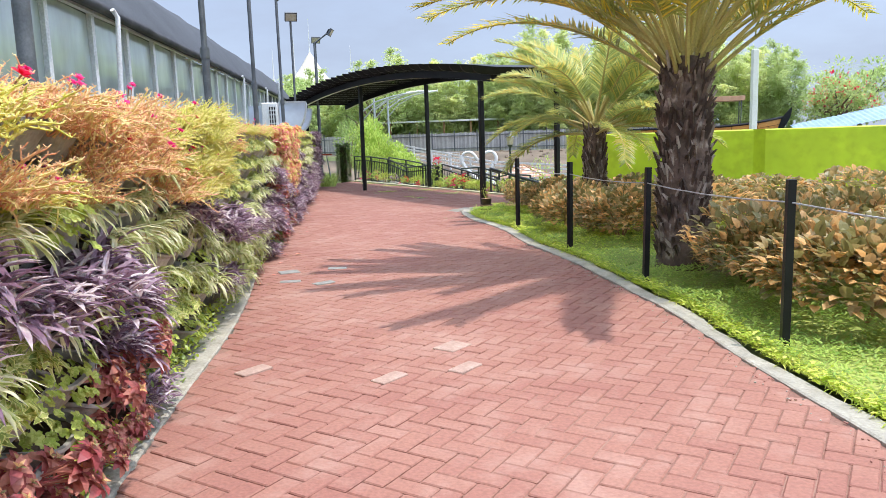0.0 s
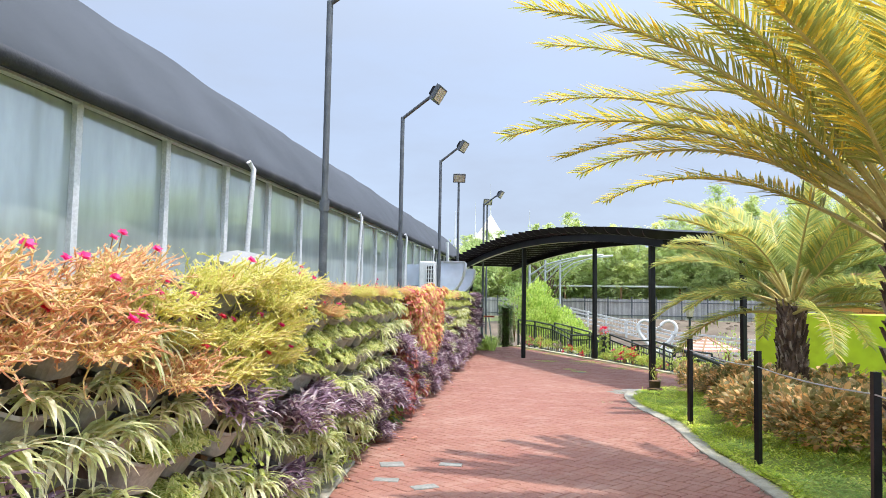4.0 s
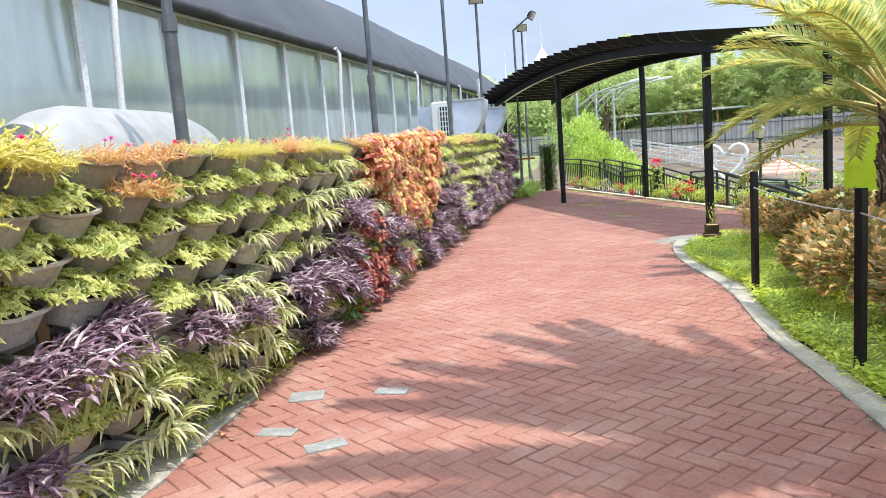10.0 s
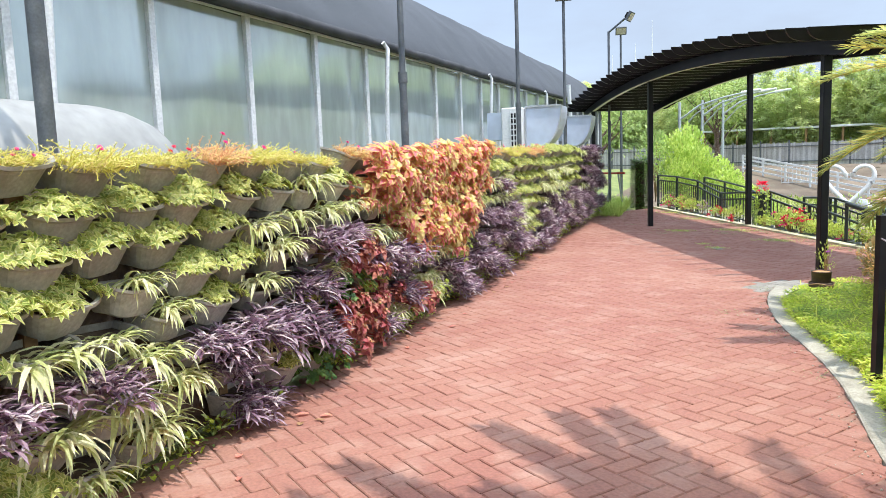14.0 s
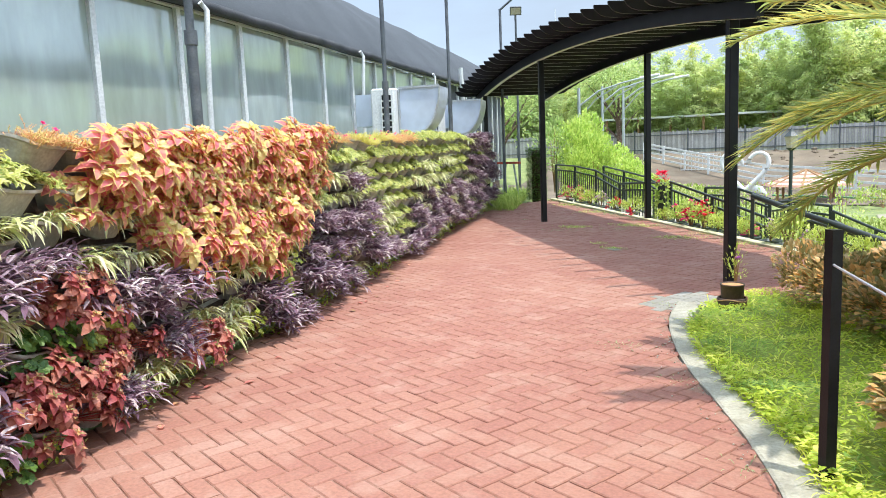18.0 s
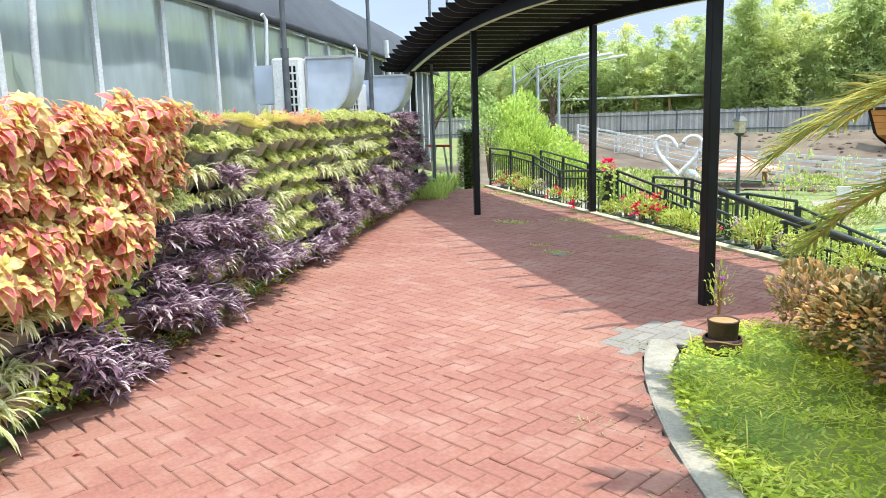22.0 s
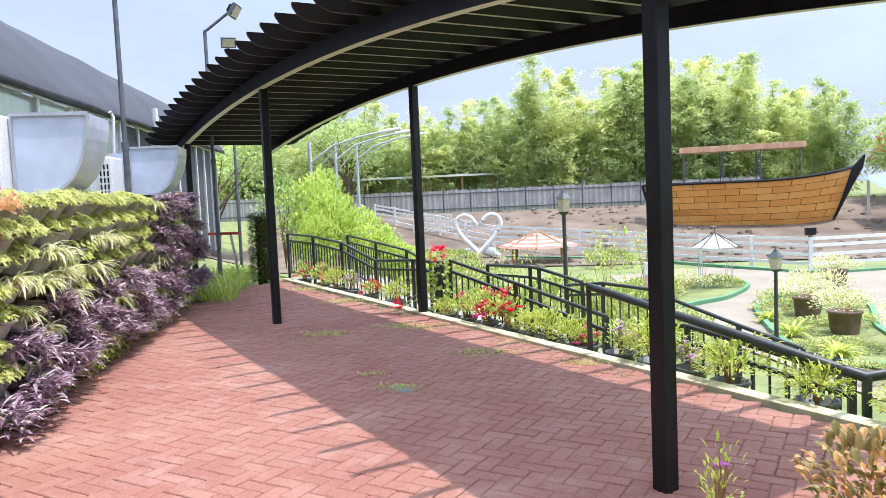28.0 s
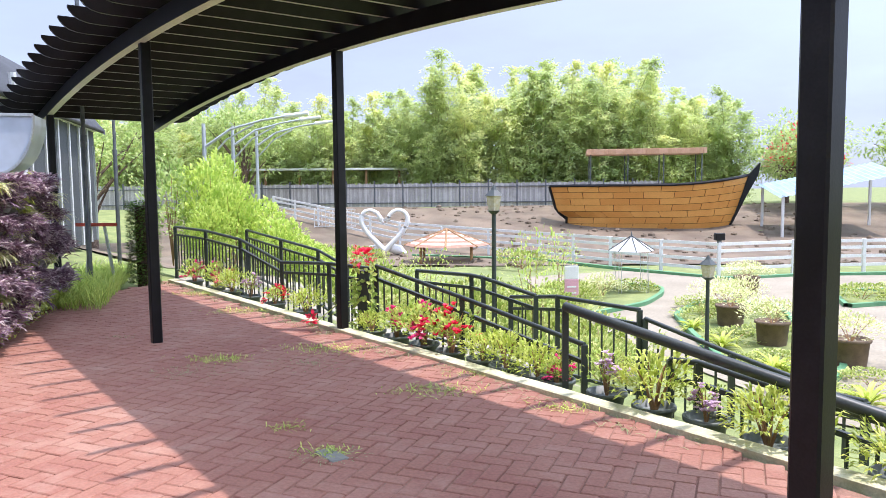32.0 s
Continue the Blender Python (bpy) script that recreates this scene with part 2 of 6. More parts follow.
L_VAR = mat("cream_leaf", (0.74, 0.73, 0.23), (0.9, 0.86, 0.42), 0.5, 40, 160, 0.1, leaf=0.5, vary=0.7)
L_VARG = mat("green_cream_leaf", (0.29, 0.37, 0.07), (0.62, 0.65, 0.17), 0.5, 40, 160, 0.1, leaf=0.5, vary=0.9)
L_COLY = mat("coleus_margin", (0.78, 0.46, 0.2), (0.76, 0.66, 0.22), 0.5, 24, 120, 0.1, leaf=0.4, vary=0.7)
# Pale colour that holds the grazing sheen of the beams' lower flanges.
FLANGE = mat("beam_flange_sheen", (0.6, 0.61, 0.53), (0.68, 0.68, 0.6), 0.4, 3, 60, 0.05)
# Grey that stands in for light reflected off the black slats' lower edges.
SLAT_EDGE = mat("slat_edge_sheen", (0.27, 0.27, 0.26), (0.38, 0.38, 0.36), 0.45, 3, 60, 0.05)
BED_SOIL = mat("mossy_soil", (0.26, 0.32, 0.06), (0.4, 0.44, 0.1), 0.9, 3, 60, 0.6)
L_SPI = mat("spider_leaf", (0.56, 0.6, 0.24), (0.9, 0.87, 0.56), 0.5, 14, 160, 0.1, leaf=0.45, vary=0.8)
L_PUR = mat("purple_leaf", (0.22, 0.125, 0.175), (0.45, 0.32, 0.38), 0.42, 9, 120, 0.1, leaf=0.35, vary=0.95, c3=(0.68, 0.58, 0.57))
L_PORO = mat("orange_succulent", (0.82, 0.46, 0.26), (0.86, 0.64, 0.3), 0.55, 7, 120, 0.1, leaf=0.5, vary=0.8, c3=(0.87, 0.77, 0.34))
L_PORY = mat("yellow_succulent", (0.72, 0.7, 0.16), (0.87, 0.82, 0.26), 0.55, 7, 120, 0.1, leaf=0.5, vary=0.8, c3=(0.88, 0.76, 0.36))
L_COL = mat("coleus_leaf", (0.76, 0.2, 0.22), (0.84, 0.4, 0.24), 0.5, 22, 120, 0.15, leaf=0.42, vary=0.95, c3=(0.86, 0.7, 0.3))
L_RED = mat("dark_red_leaf", (0.4, 0.085, 0.085), (0.58, 0.23, 0.16), 0.5, 14, 120, 0.15, leaf=0.3, vary=0.8)
L_LIME = mat("lime_leaf", (0.46, 0.56, 0.08), (0.68, 0.72, 0.18), 0.5, 9, 120, 0.1, leaf=0.42, vary=0.7)
L_GRN = mat("green_leaf", (0.06, 0.14, 0.02), (0.16, 0.27, 0.04), 0.5, 6, 120, 0.1, leaf=0.3, vary=0.7)
L_GARD = mat("garden_shrub_leaf", (0.26, 0.34, 0.06), (0.5, 0.55, 0.15), 0.5, 3, 60, 0.1, leaf=0.35, vary=0.8, c3=(0.62, 0.62, 0.24))
PALEPINK = mat("faded_pink_board", (0.62, 0.3, 0.36), (0.7, 0.38, 0.44), 0.5, 4, 50, 0.05)
TENT = mat("tent_cloth", (0.5, 0.5, 0.49), (0.56, 0.56, 0.55), 0.6, 3, 50, 0.05)
L_TREE = mat("tree_leaf", (0.32, 0.45, 0.13), (0.58, 0.68, 0.26), 0.5, 0.8, 60, 0.1, leaf=0.5, vary=0.7)
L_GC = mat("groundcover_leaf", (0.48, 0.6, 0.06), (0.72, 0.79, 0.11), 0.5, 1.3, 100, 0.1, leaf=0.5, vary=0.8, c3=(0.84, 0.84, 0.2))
# Darker copy of the ground cover leaf, with the palm's shade in its colour.
L_GCG = mat("cover_leaf_painted_shade", (0.24, 0.38, 0.06), (0.46, 0.58, 0.11), 0.5, 1.3, 100, 0.1, leaf=0.45, vary=0.8)
L_COP = mat("copper_leaf", (0.27, 0.24, 0.085), (0.56, 0.37, 0.16), 0.4, 2.2, 90, 0.15, leaf=0.4, vary=0.95, c3=(0.82, 0.48, 0.18))
L_PALM = mat("palm_leaflet", (0.35, 0.39, 0.1), (0.66, 0.58, 0.12), 0.4, 1.6, 80, 0.1, leaf=0.55, vary=0.9, c3=(0.9, 0.67, 0.09))
RIB = mat("frond_rib", (0.46, 0.4, 0.13), (0.58, 0.5, 0.18), 0.5, 4, 60, 0.05)
L_PALM2 = mat("young_palm_leaflet", (0.34, 0.42, 0.13), (0.58, 0.62, 0.2), 0.4, 1.2, 80, 0.1, leaf=0.45, vary=0.7, c3=(0.76, 0.66, 0.18))
L_BAM = mat("bamboo_leaf", (0.5, 0.6, 0.25), (0.77, 0.82, 0.36), 0.6, 0.4, 20, 0.0, leaf=0.6, vary=0.25, per_obj=0.4, c3=(0.92, 0.9, 0.42))
CULM = mat("bamboo_culm", (0.3, 0.36, 0.1), (0.45, 0.48, 0.16), 0.5, 1, 30, 0.05)
L_BUSH = mat("bright_bush_leaf", (0.4, 0.55, 0.1), (0.68, 0.78, 0.2), 0.5, 2, 60, 0.1, leaf=0.45, vary=0.7)
PINK = mat("pink_petal", (0.84, 0.03, 0.24), (0.92, 0.12, 0.36), 0.6, 20, 90, 0.05, leaf=0.45)
REDF = mat("red_petal", (0.78, 0.015, 0.06), (0.88, 0.06, 0.13), 0.6, 20, 90, 0.05, leaf=0.45)
LILAC = mat("lilac_petal", (0.62, 0.42, 0.58), (0.75, 0.55, 0.68), 0.6, 20, 90, 0.05, leaf=0.3)


# ---- mesh helpers ----
class Geo:
    """A growing list of faces with materials, to be made into one mesh."""

    def __init__(self):
        self.v, self.f, self.m = [], [], []

    def quad(self, a, b, c, d, mi=0):
        i = len(self.v)
        self.v += [tuple(a), tuple(b), tuple(c), tuple(d)]
        self.f.append((i, i + 1, i + 2, i + 3))
        self.m.append(mi)

    def strip(self, rows, mi=0, closed=False):
        """Faces between rows of points of equal length."""
        i, n = len(self.v), len(rows[0])
        for r in rows:
            self.v += [tuple(p) for p in r]
        for k in range(len(rows) - 1):
            for j in range(n if closed else n - 1):
                j2 = (j + 1) % n
                self.f.append((i + k * n + j, i + k * n + j2, i + (k + 1) * n + j2, i + (k + 1) * n + j))
                self.m.append(mi)

    def fan(self, pts, mi=0):
        i = len(self.v)
        self.v += [tuple(p) for p in pts]
        self.f.append(tuple(range(i, i + len(pts))))
        self.m.append(mi)

    def box(self, c, size, rot=0.0, mi=0, bev=0.0):
        """A box with its edges cut off by bev, turned about z."""
        hx, hy, hz = size[0] / 2, size[1] / 2, size[2] / 2
        b = min(bev, hx * 0.9, hy * 0.9, hz * 0.9)
        cs, sn = math.cos(rot), math.sin(rot)

        def ring(ix, iy, z):
            pts = [(-ix + b, -iy), (ix - b, -iy), (ix, -iy + b), (ix, iy - b), (ix - b, iy), (-ix + b, iy), (-ix, iy - b), (-ix, -iy + b)] if b else [(-ix, -iy), (ix, -iy), (ix, iy), (-ix, iy)]
            return [(c[0] + x * cs - y * sn, c[1] + x * sn + y * cs, c[2] + z) for x, y in pts]

        if b:
            rows = [ring(hx - b, hy - b, -hz), ring(hx, hy, -hz + b), ring(hx, hy, hz - b), ring(hx - b, hy - b, hz)]
        else:
            rows = [ring(hx, hy, -hz), ring(hx, hy, hz)]
        self.strip(rows, mi, True)
        self.fan(rows[-1], mi)
        self.fan(rows[0][::-1], mi)

    def tube(self, pts, radii, sides=8, mi=0, caps=True):
        """A round bar along a line of points."""
        pts = [Vector(p) for p in pts]
        if isinstance(radii, (int, float)):
            radii = [radii] * len(pts)
        rows = []
        for k, p in enumerate(pts):
            d = (pts[min(k + 1, len(pts) - 1)] - pts[max(k - 1, 0)]).normalized()
            ref = Vector((0, 0, 1)) if abs(d.z) < 0.9 else Vector((1, 0, 0))
            a = d.cross(ref).normalized()
            b = a.cross(d)
            rows.append([p + (a * math.cos(t) + b * math.sin(t)) * radii[k] for t in (2 * math.pi * q / sides for q in range(sides))])
        self.strip(rows, mi, True)
        if caps:
            self.fan(rows[0][::-1], mi)
            self.fan(rows[-1], mi)

    def bar(self, p, q, w, h, mi=0):
        """A square bar from p to q, w wide and h high."""
        p, q = Vector(p), Vector(q)
        d = (q - p).normalized()
        ref = Vector((0, 0, 1)) if abs(d.z) < 0.95 else Vector((0, 1, 0))
        a = d.cross(ref).normalized() * (w / 2)
        b = a.cross(d).normalized() * (h / 2)
        rows = [[x - a - b, x + a - b, x + a + b, x - a + b] for x in (p, q)]
        self.strip(rows, mi, True)
        self.fan(rows[0][::-1], mi)
        self.fan(rows[1], mi)

    def leaf(self, base, along, up, length, width, droop=0.3, segs=3, fold=0.25, mi=0, blunt=0.0):
        """A folded leaf blade that bends down towards its tip."""
        base, d, u = Vector(base), Vector(along).normalized(), Vector(up)
        side = d.cross(u)
        if side.length < 1e-4:
            side = Vector((1, 0, 0))
        side.normalize()
        rows = []
        p = base.copy()
        for k in range(segs + 1):
            t = k / segs
            w = width / 2 * (math.sin(math.pi * min(1, 0.12 + 0.88 * t)) ** 0.8 if k < segs else blunt)
            nrm = side.cross(d).normalized()
            rows.append([p - side * w + nrm * w * fold, p.copy(), p + side * w + nrm * w * fold])
            p = p + d * (length / segs)
            d = (d + Vector((0, 0, -droop / segs * 1.6))).normalized()
        self.strip(rows, mi)

    def mesh(self, name, mats, smooth=False):
        me = bpy.data.meshes.new(name)
        me.from_pydata(self.v, [], self.f)
        for m in mats if isinstance(mats, (list, tuple)) else [mats]:
            me.materials.append(m)
        me.polygons.foreach_set("material_index", self.m)
        if smooth:
            me.polygons.foreach_set("use_smooth", [True] * len(self.f))
        me.update()
        return me


def part(name, g, mats, parent=None, label="", smooth=False):
    """Links a Geo or a mesh as one object, under a thing where one is given."""
    me = g.mesh(name, mats, smooth) if isinstance(g, Geo) else g
    ob = new(name, me)
    ob.parent = parent
    if label:
        tagged(ob, label)
    return ob


def thing(name, label, category, group="", at=(0, 0, 0), kind=""):
    e = new(name)
    e.empty_display_size = 0.1
    e.location = at
    return tagged(e, label, category, group, kind)


def rnd(a, b):
    return random.uniform(a, b)


# ---- plan ----
WP, WU, WN = Vector((-0.03, 4.2, 0)), Vector((-0.318, 0.948, 0)), Vector((0.948, 0.318, 0))
EQ, EV, EM = Vector((-2.45, 21.1, 0)), Vector((0.635, -0.773, 0)), Vector((0.773, 0.635, 0))
WALL_ROT, EDGE_ROT = math.atan2(WU.y, WU.x), math.atan2(EV.y, EV.x)


def at_wall(s, d, z=0.0):
    """A place s metres along the planted wall, d behind its face."""
    return WP + WU * s - WN * d + Vector((0, 0, z))


def at_edge(a, q, z=0.0):
    """A place a metres along the terrace edge, q beyond it."""
    return EQ + EV * a + EM * q + Vector((0, 0, z))


KERB_R = [(4.6, -2.5), (3.6, 2.5), (2.97, 4.92), (2.61, 6.14), (2.37, 7.16), (1.57, 9.45), (1.05, 10.57), (0.57, 12.11), (0.2, 12.81), (-0.16, 13.55), (-0.40, 14.3), (-0.48, 14.7), (-0.49, 15.0)]
KERB_L = [(1.4, -1.5), (0.6, 2.2), (0.04, 4.18), (-0.23, 5.0), (-0.63, 6.38), (-1.1, 7.65), (-1.52, 8.65)]


def garden_z(x, y):
    """Height of the ground: level by the path, falling beyond the terrace edge to the sunken garden, rising to a mound far back."""
    q = (x - EQ.x) * EM.x + (y - EQ.y) * EM.y
    z = -1.75 * min(1, max(0, (q - 0.45) / 5.0))
    t = min(1, max(0, (y - 49) / 17))
    return z - 0.06 + 2.0 * t * t * (3 - 2 * t)

# ---- ground ----
g = Geo()
xs = [-200, -100, -60, -40, -28, -20] + [-16 + i for i in range(0, 49)] + [36, 44, 60, 100, 200]
ys = [-120, -40, -15] + [-8 + i for i in range(0, 90)] + [90, 105, 130, 200, 400]
g.strip([[(x, y, garden_z(x, y)) for x in xs] for y in ys])
tagged(part("ground", g, GRASS), "Uneven grassy garden ground under the whole place", "ground", kind="structure")

PAVED = [(4.6, -2.5), *KERB_R[1:12], (-0.3, 15.05), (0.0, 15.45), (0.5, 15.75), (1.35, 16.45), (0.65, 17.27), (0.05, 18.05), (-0.6, 18.85), (-1.4, 20.0), (-2.45, 21.1), (-3.6, 22.4), (-6.03, 25.4), (-6.5, 23.4), *[tuple(at_wall(s, 0.12).xy) for s in (18.0, 14, 10, 6, 4.6)], *KERB_L[::-1]]


def inside(x, y, poly):
    hit, j = False, len(poly) - 1
    for i in range(len(poly)):
        (x1, y1), (x2, y2) = poly[i], poly[j]
        if (y1 > y) != (y2 > y) and x < (x2 - x1) * (y - y1) / (y2 - y1) + x1:
            hit = not hit
        j = i
    return hit


g = Geo()
g.fan([(x, y, -0.007) for x, y in PAVED])
bed_ob = tagged(part("pavement", g, JOINT), "Sandy joint bed under the red block paving", "pavement", kind="structure")


def ribbon(name, line, width, z0, z1, material, label, side=1, wobble=0.0, slim=None):
    """A kerb strip that follows a line of points on the plan."""
    pts = []
    for (x1, y1), (x2, y2) in zip(line, line[1:]):
        n = max(2, int(math.hypot(x2 - x1, y2 - y1) / 0.25))
        pts += [(x1 + (x2 - x1) * k / n, y1 + (y2 - y1) * k / n) for k in range(n)]
    pts.append(line[-1])
    for _ in range(3):
        pts = [pts[0]] + [((a[0] + 2 * b[0] + c[0]) / 4, (a[1] + 2 * b[1] + c[1]) / 4) for a, b, c in zip(pts, pts[1:], pts[2:])] + [pts[-1]]
    rows = []
    for k, p in enumerate(pts):
        a, b = pts[max(0, k - 1)], pts[min(len(pts) - 1, k + 1)]
        d = Vector((b[0] - a[0], b[1] - a[1], 0)).normalized()
        nrm = Vector((d.y, -d.x, 0)) * side
        w = width * (1 + rnd(-wobble, wobble)) * (slim(p[1]) if slim else 1)
        p = Vector((p[0], p[1], 0))
        up = Vector((0, 0, z1 + rnd(-wobble, wobble) * 0.02))
        rows.append([p + Vector((0, 0, z0)), p + up - Vector((0, 0, 0.006)), p + up + nrm * 0.012, p + nrm * (w - 0.012) + up, p + nrm * w + up - Vector((0, 0, 0.006)), p + nrm * w + Vector((0, 0, z0))])
    g = Geo()
    g.strip(rows)
    return tagged(part(name, g, material), label, "kerb", kind="structure")


ribbon("kerb_right", KERB_R, 0.19, -0.05, 0.014, CONCRETE, "Weathered grey concrete kerb beside the planted bed", 1, 0.3, lambda y: 0.6 + 0.4 * min(1, max(0, (y - 8.5) / 3)))
ribbon("kerb_left", KERB_L, 0.2, -0.05, 0.012, CONCRETE, "Worn concrete edging strip under the hanging pots", -1, 0.2)
ribbon("kerb_terrace", [tuple(at_edge(a, 0.02).xy) for a in (-5.6, -3, 0, 3, 5.9)], 0.13, -0.3, 0.03, PALE_KERB, "Pale yellow-white kerb along the terrace edge", -1, 0.05)

# ---- planted bed with ground cover ----
BED = [(4.8, -2.5), *[(x + 0.15, y + 0.05) for x, y in KERB_R[1:11]], (-0.25, 15.0), (0.0, 15.5), (0.9, 15.6), (1.4, 16.2), (9, 13.6), (9, -2.5)]


g = Geo()
g.fan([(x, y, 0.014) for x, y in BED])
tagged(part("planting_bed", g, BED_SOIL), "Grassy soil of the raised planting bed", "bed", kind="structure")
g = Geo()
n = 0
while n < 62000:
    x, y = rnd(-0.5, 5.5), rnd(2.0, 16.2)
    if not inside(x, y, BED) or (x > 3.6 and random.random() < 0.8) or (y < 6 and random.random() < 0.35):
        continue
    n += 1
    a = rnd(0, 6.283)
    z = 0.02 + 0.1 * max(0, noise.noise(Vector((x * 1.7, y * 1.7, 1))) + 0.6) * rnd(0.4, 1.0)
    # Index 1 paints palm shade into leaves below y 10, plus scattered darker patches.
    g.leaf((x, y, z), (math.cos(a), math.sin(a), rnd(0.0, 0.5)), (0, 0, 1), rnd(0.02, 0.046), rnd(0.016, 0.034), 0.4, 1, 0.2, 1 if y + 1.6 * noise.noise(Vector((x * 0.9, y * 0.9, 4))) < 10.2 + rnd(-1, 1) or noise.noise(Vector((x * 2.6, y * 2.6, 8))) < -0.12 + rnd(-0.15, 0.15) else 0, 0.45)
for (x1, y1), (x2, y2) in zip(KERB_R[1:], KERB_R[2:11]):
    d = Vector((x2 - x1, y2 - y1, 0))
    side = Vector((d.y, -d.x, 0)).normalized()
    for _ in range(int(d.length * 420)):
        off = 0.13 + abs(random.gauss(0, 0.09))
        p = Vector((x1, y1, 0.015)) + d * random.random() + side * off
        a = rnd(0, 6.283)
        if random.random() < 0.5:
            g.leaf(p, (math.cos(a), math.sin(a), rnd(0.3, 1.2)), (0, 0, 1), rnd(0.05, 0.12), 0.007, 0.9, 3, 0.3)
        else:
            g.leaf(p + Vector((0, 0, rnd(0, 0.05))), (math.cos(a), math.sin(a), rnd(0, 0.6)), (0, 0, 1), rnd(0.025, 0.05), rnd(0.02, 0.035), 0.4, 2, 0.2, 0, 0.1)
for _ in range(1300):
    x, y = rnd(-0.4, 2.4), rnd(10.5, 15.4)
    if inside(x, y, BED):
        a = rnd(0, 6.283)
        g.leaf((x, y, 0.015), (math.cos(a) * 0.6, math.sin(a) * 0.6, rnd(0.6, 1.4)), (0, 0, 1), rnd(0.08, 0.19), 0.007, rnd(0.6, 1.2), 3, 0.3)
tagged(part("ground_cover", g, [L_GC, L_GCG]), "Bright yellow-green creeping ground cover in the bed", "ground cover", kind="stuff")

# ---- greenhouse behind the wall ----
GH_D = 1.75


def eave(s):
    return 2.68 + 0.017 * s


gh = thing("greenhouse", "Long greenhouse with cloudy film walls and a black shade-net roof", "greenhouse", at=at_wall(8, 4, 0))


def under(ob, parent):
    """Parents an object that was built in world places."""
    ob.parent = parent
    ob.matrix_parent_inverse = Matrix.Translation(parent.location).inverted()
    return ob


mull = [4.54 - 1.29 * 9 + 1.29 * k for k in range(0, 33)]
for k, (s1, s2) in enumerate(zip(mull, mull[1:])):
    g = Geo()
    nx, nz = 8, 10
    g.strip([[at_wall(s1 + (s2 - s1) * i / nx, GH_D + 0.012 * noise.noise(Vector(((s1 + (s2 - s1) * i / nx) * 1.6, j * 0.5, k))), 0.0 + (eave(s1) - 0.02) * j / nz) for i in range(nx + 1)] for j in range(nz + 1)])
    under(part("film_panel" if s1 < 22.5 else "net_panel", g, FILM if s1 < 22.5 else NET, smooth=True), gh)
    g = Geo()
    g.bar(at_wall(s1, GH_D - 0.03, 0), at_wall(s1, GH_D - 0.03, eave(s1)), 0.055, 0.05)
    under(part("mullion", g, PIPE), gh)
g = Geo()
g.bar(at_wall(mull[0], GH_D - 0.05, eave(mull[0]) + 0.0), at_wall(mull[-1], GH_D - 0.05, eave(mull[-1])), 0.06, 0.07)
under(part("eave_rail", g, PIPE), gh)
g = Geo()
ROOF = [(1.60, -0.04), (1.62, 0.1), (1.78, 0.3), (2.2, 0.86), (2.8, 1.36), (3.5, 1.78), (4.5, 2.12), (6.0, 2.35), (8.0, 2.35), (10.5, 1.6), (12.0, 0)]
rows = []
for i in range(0, 122):
    s = -8 + i * 0.36
    rows.append([at_wall(s, d + (0.006 if d < 1.9 else 0.03) * noise.noise(Vector((s * 0.8, d, 2))), eave(s) + z + 0.05 * noise.noise(Vector((s * 0.7, d * 0.9, 0))) * (0.3 + min(1, d - 1.5))) for d, z in ROOF])
g.strip(rows)
under(part("net_roof", g, NET, smooth=True), gh)
g = Geo()
g.tube([at_wall(-8 + 0.4 * i, 1.59 + 0.005 * rnd(-1, 1), eave(-8 + 0.4 * i) + 0.02 + rnd(-0.008, 0.008)) for i in range(108)], 0.06, 8)
under(part("rolled_net_edge", g, NETEDGE, smooth=True), gh)
for s in (0.62, 5.84, 11.02, 15.95, 21.2):
    g = Geo()
    z = eave(s)
    g.tube([at_wall(s + 0.05, 1.5, z + 0.02), at_wall(s + 0.12, 1.47, z - 0.05), at_wall(s + 0.1, 1.48, z - 0.35), at_wall(s + 0.09, 1.5, z - 0.9), at_wall(s + 0.07, 1.52, 0.3)], 0.028, 8)
    under(part("drain_pipe", g, PIPE, smooth=True), gh)
g = Geo()
g.box(at_wall(34.0, 4.2, 1.4), (0.1, 5, 2.8), WALL_ROT)
under(part("end_wall", g, FILM), gh)

# white tunnel cover behind the wall
g = Geo()
rows = []
for i in range(11):
    t = i / 10
    k = (0.86, 0.96, 1.0, 1.0, 1.0, 1.0, 1.0, 1.0, 0.97, 0.9, 0.72)[i]
    rows.append([at_wall(4.4 + 2.05 * t, 1.15 - 0.42 * math.cos(a) * k, 0.95 + 0.84 * k * max(0, math.sin(a)) ** 0.75) for a in (math.pi * j / 14 for j in range(15))])
g.strip(rows)
g.fan(rows[0][::-1])
g.fan(rows[-1])
cover = tagged(part("tunnel_cover", g, DOME, smooth=True), "Rounded off-white tunnel cover behind the planted wall", "cover")
g = Geo()
g.box(at_wall(5.42, 1.15, 0.46), (1.95, 0.7, 0.98), WALL_ROT)
under(part("plinth", g, CONCRETE), cover)
cover.children[0].matrix_parent_inverse = Matrix()

# air conditioners and curved ducts


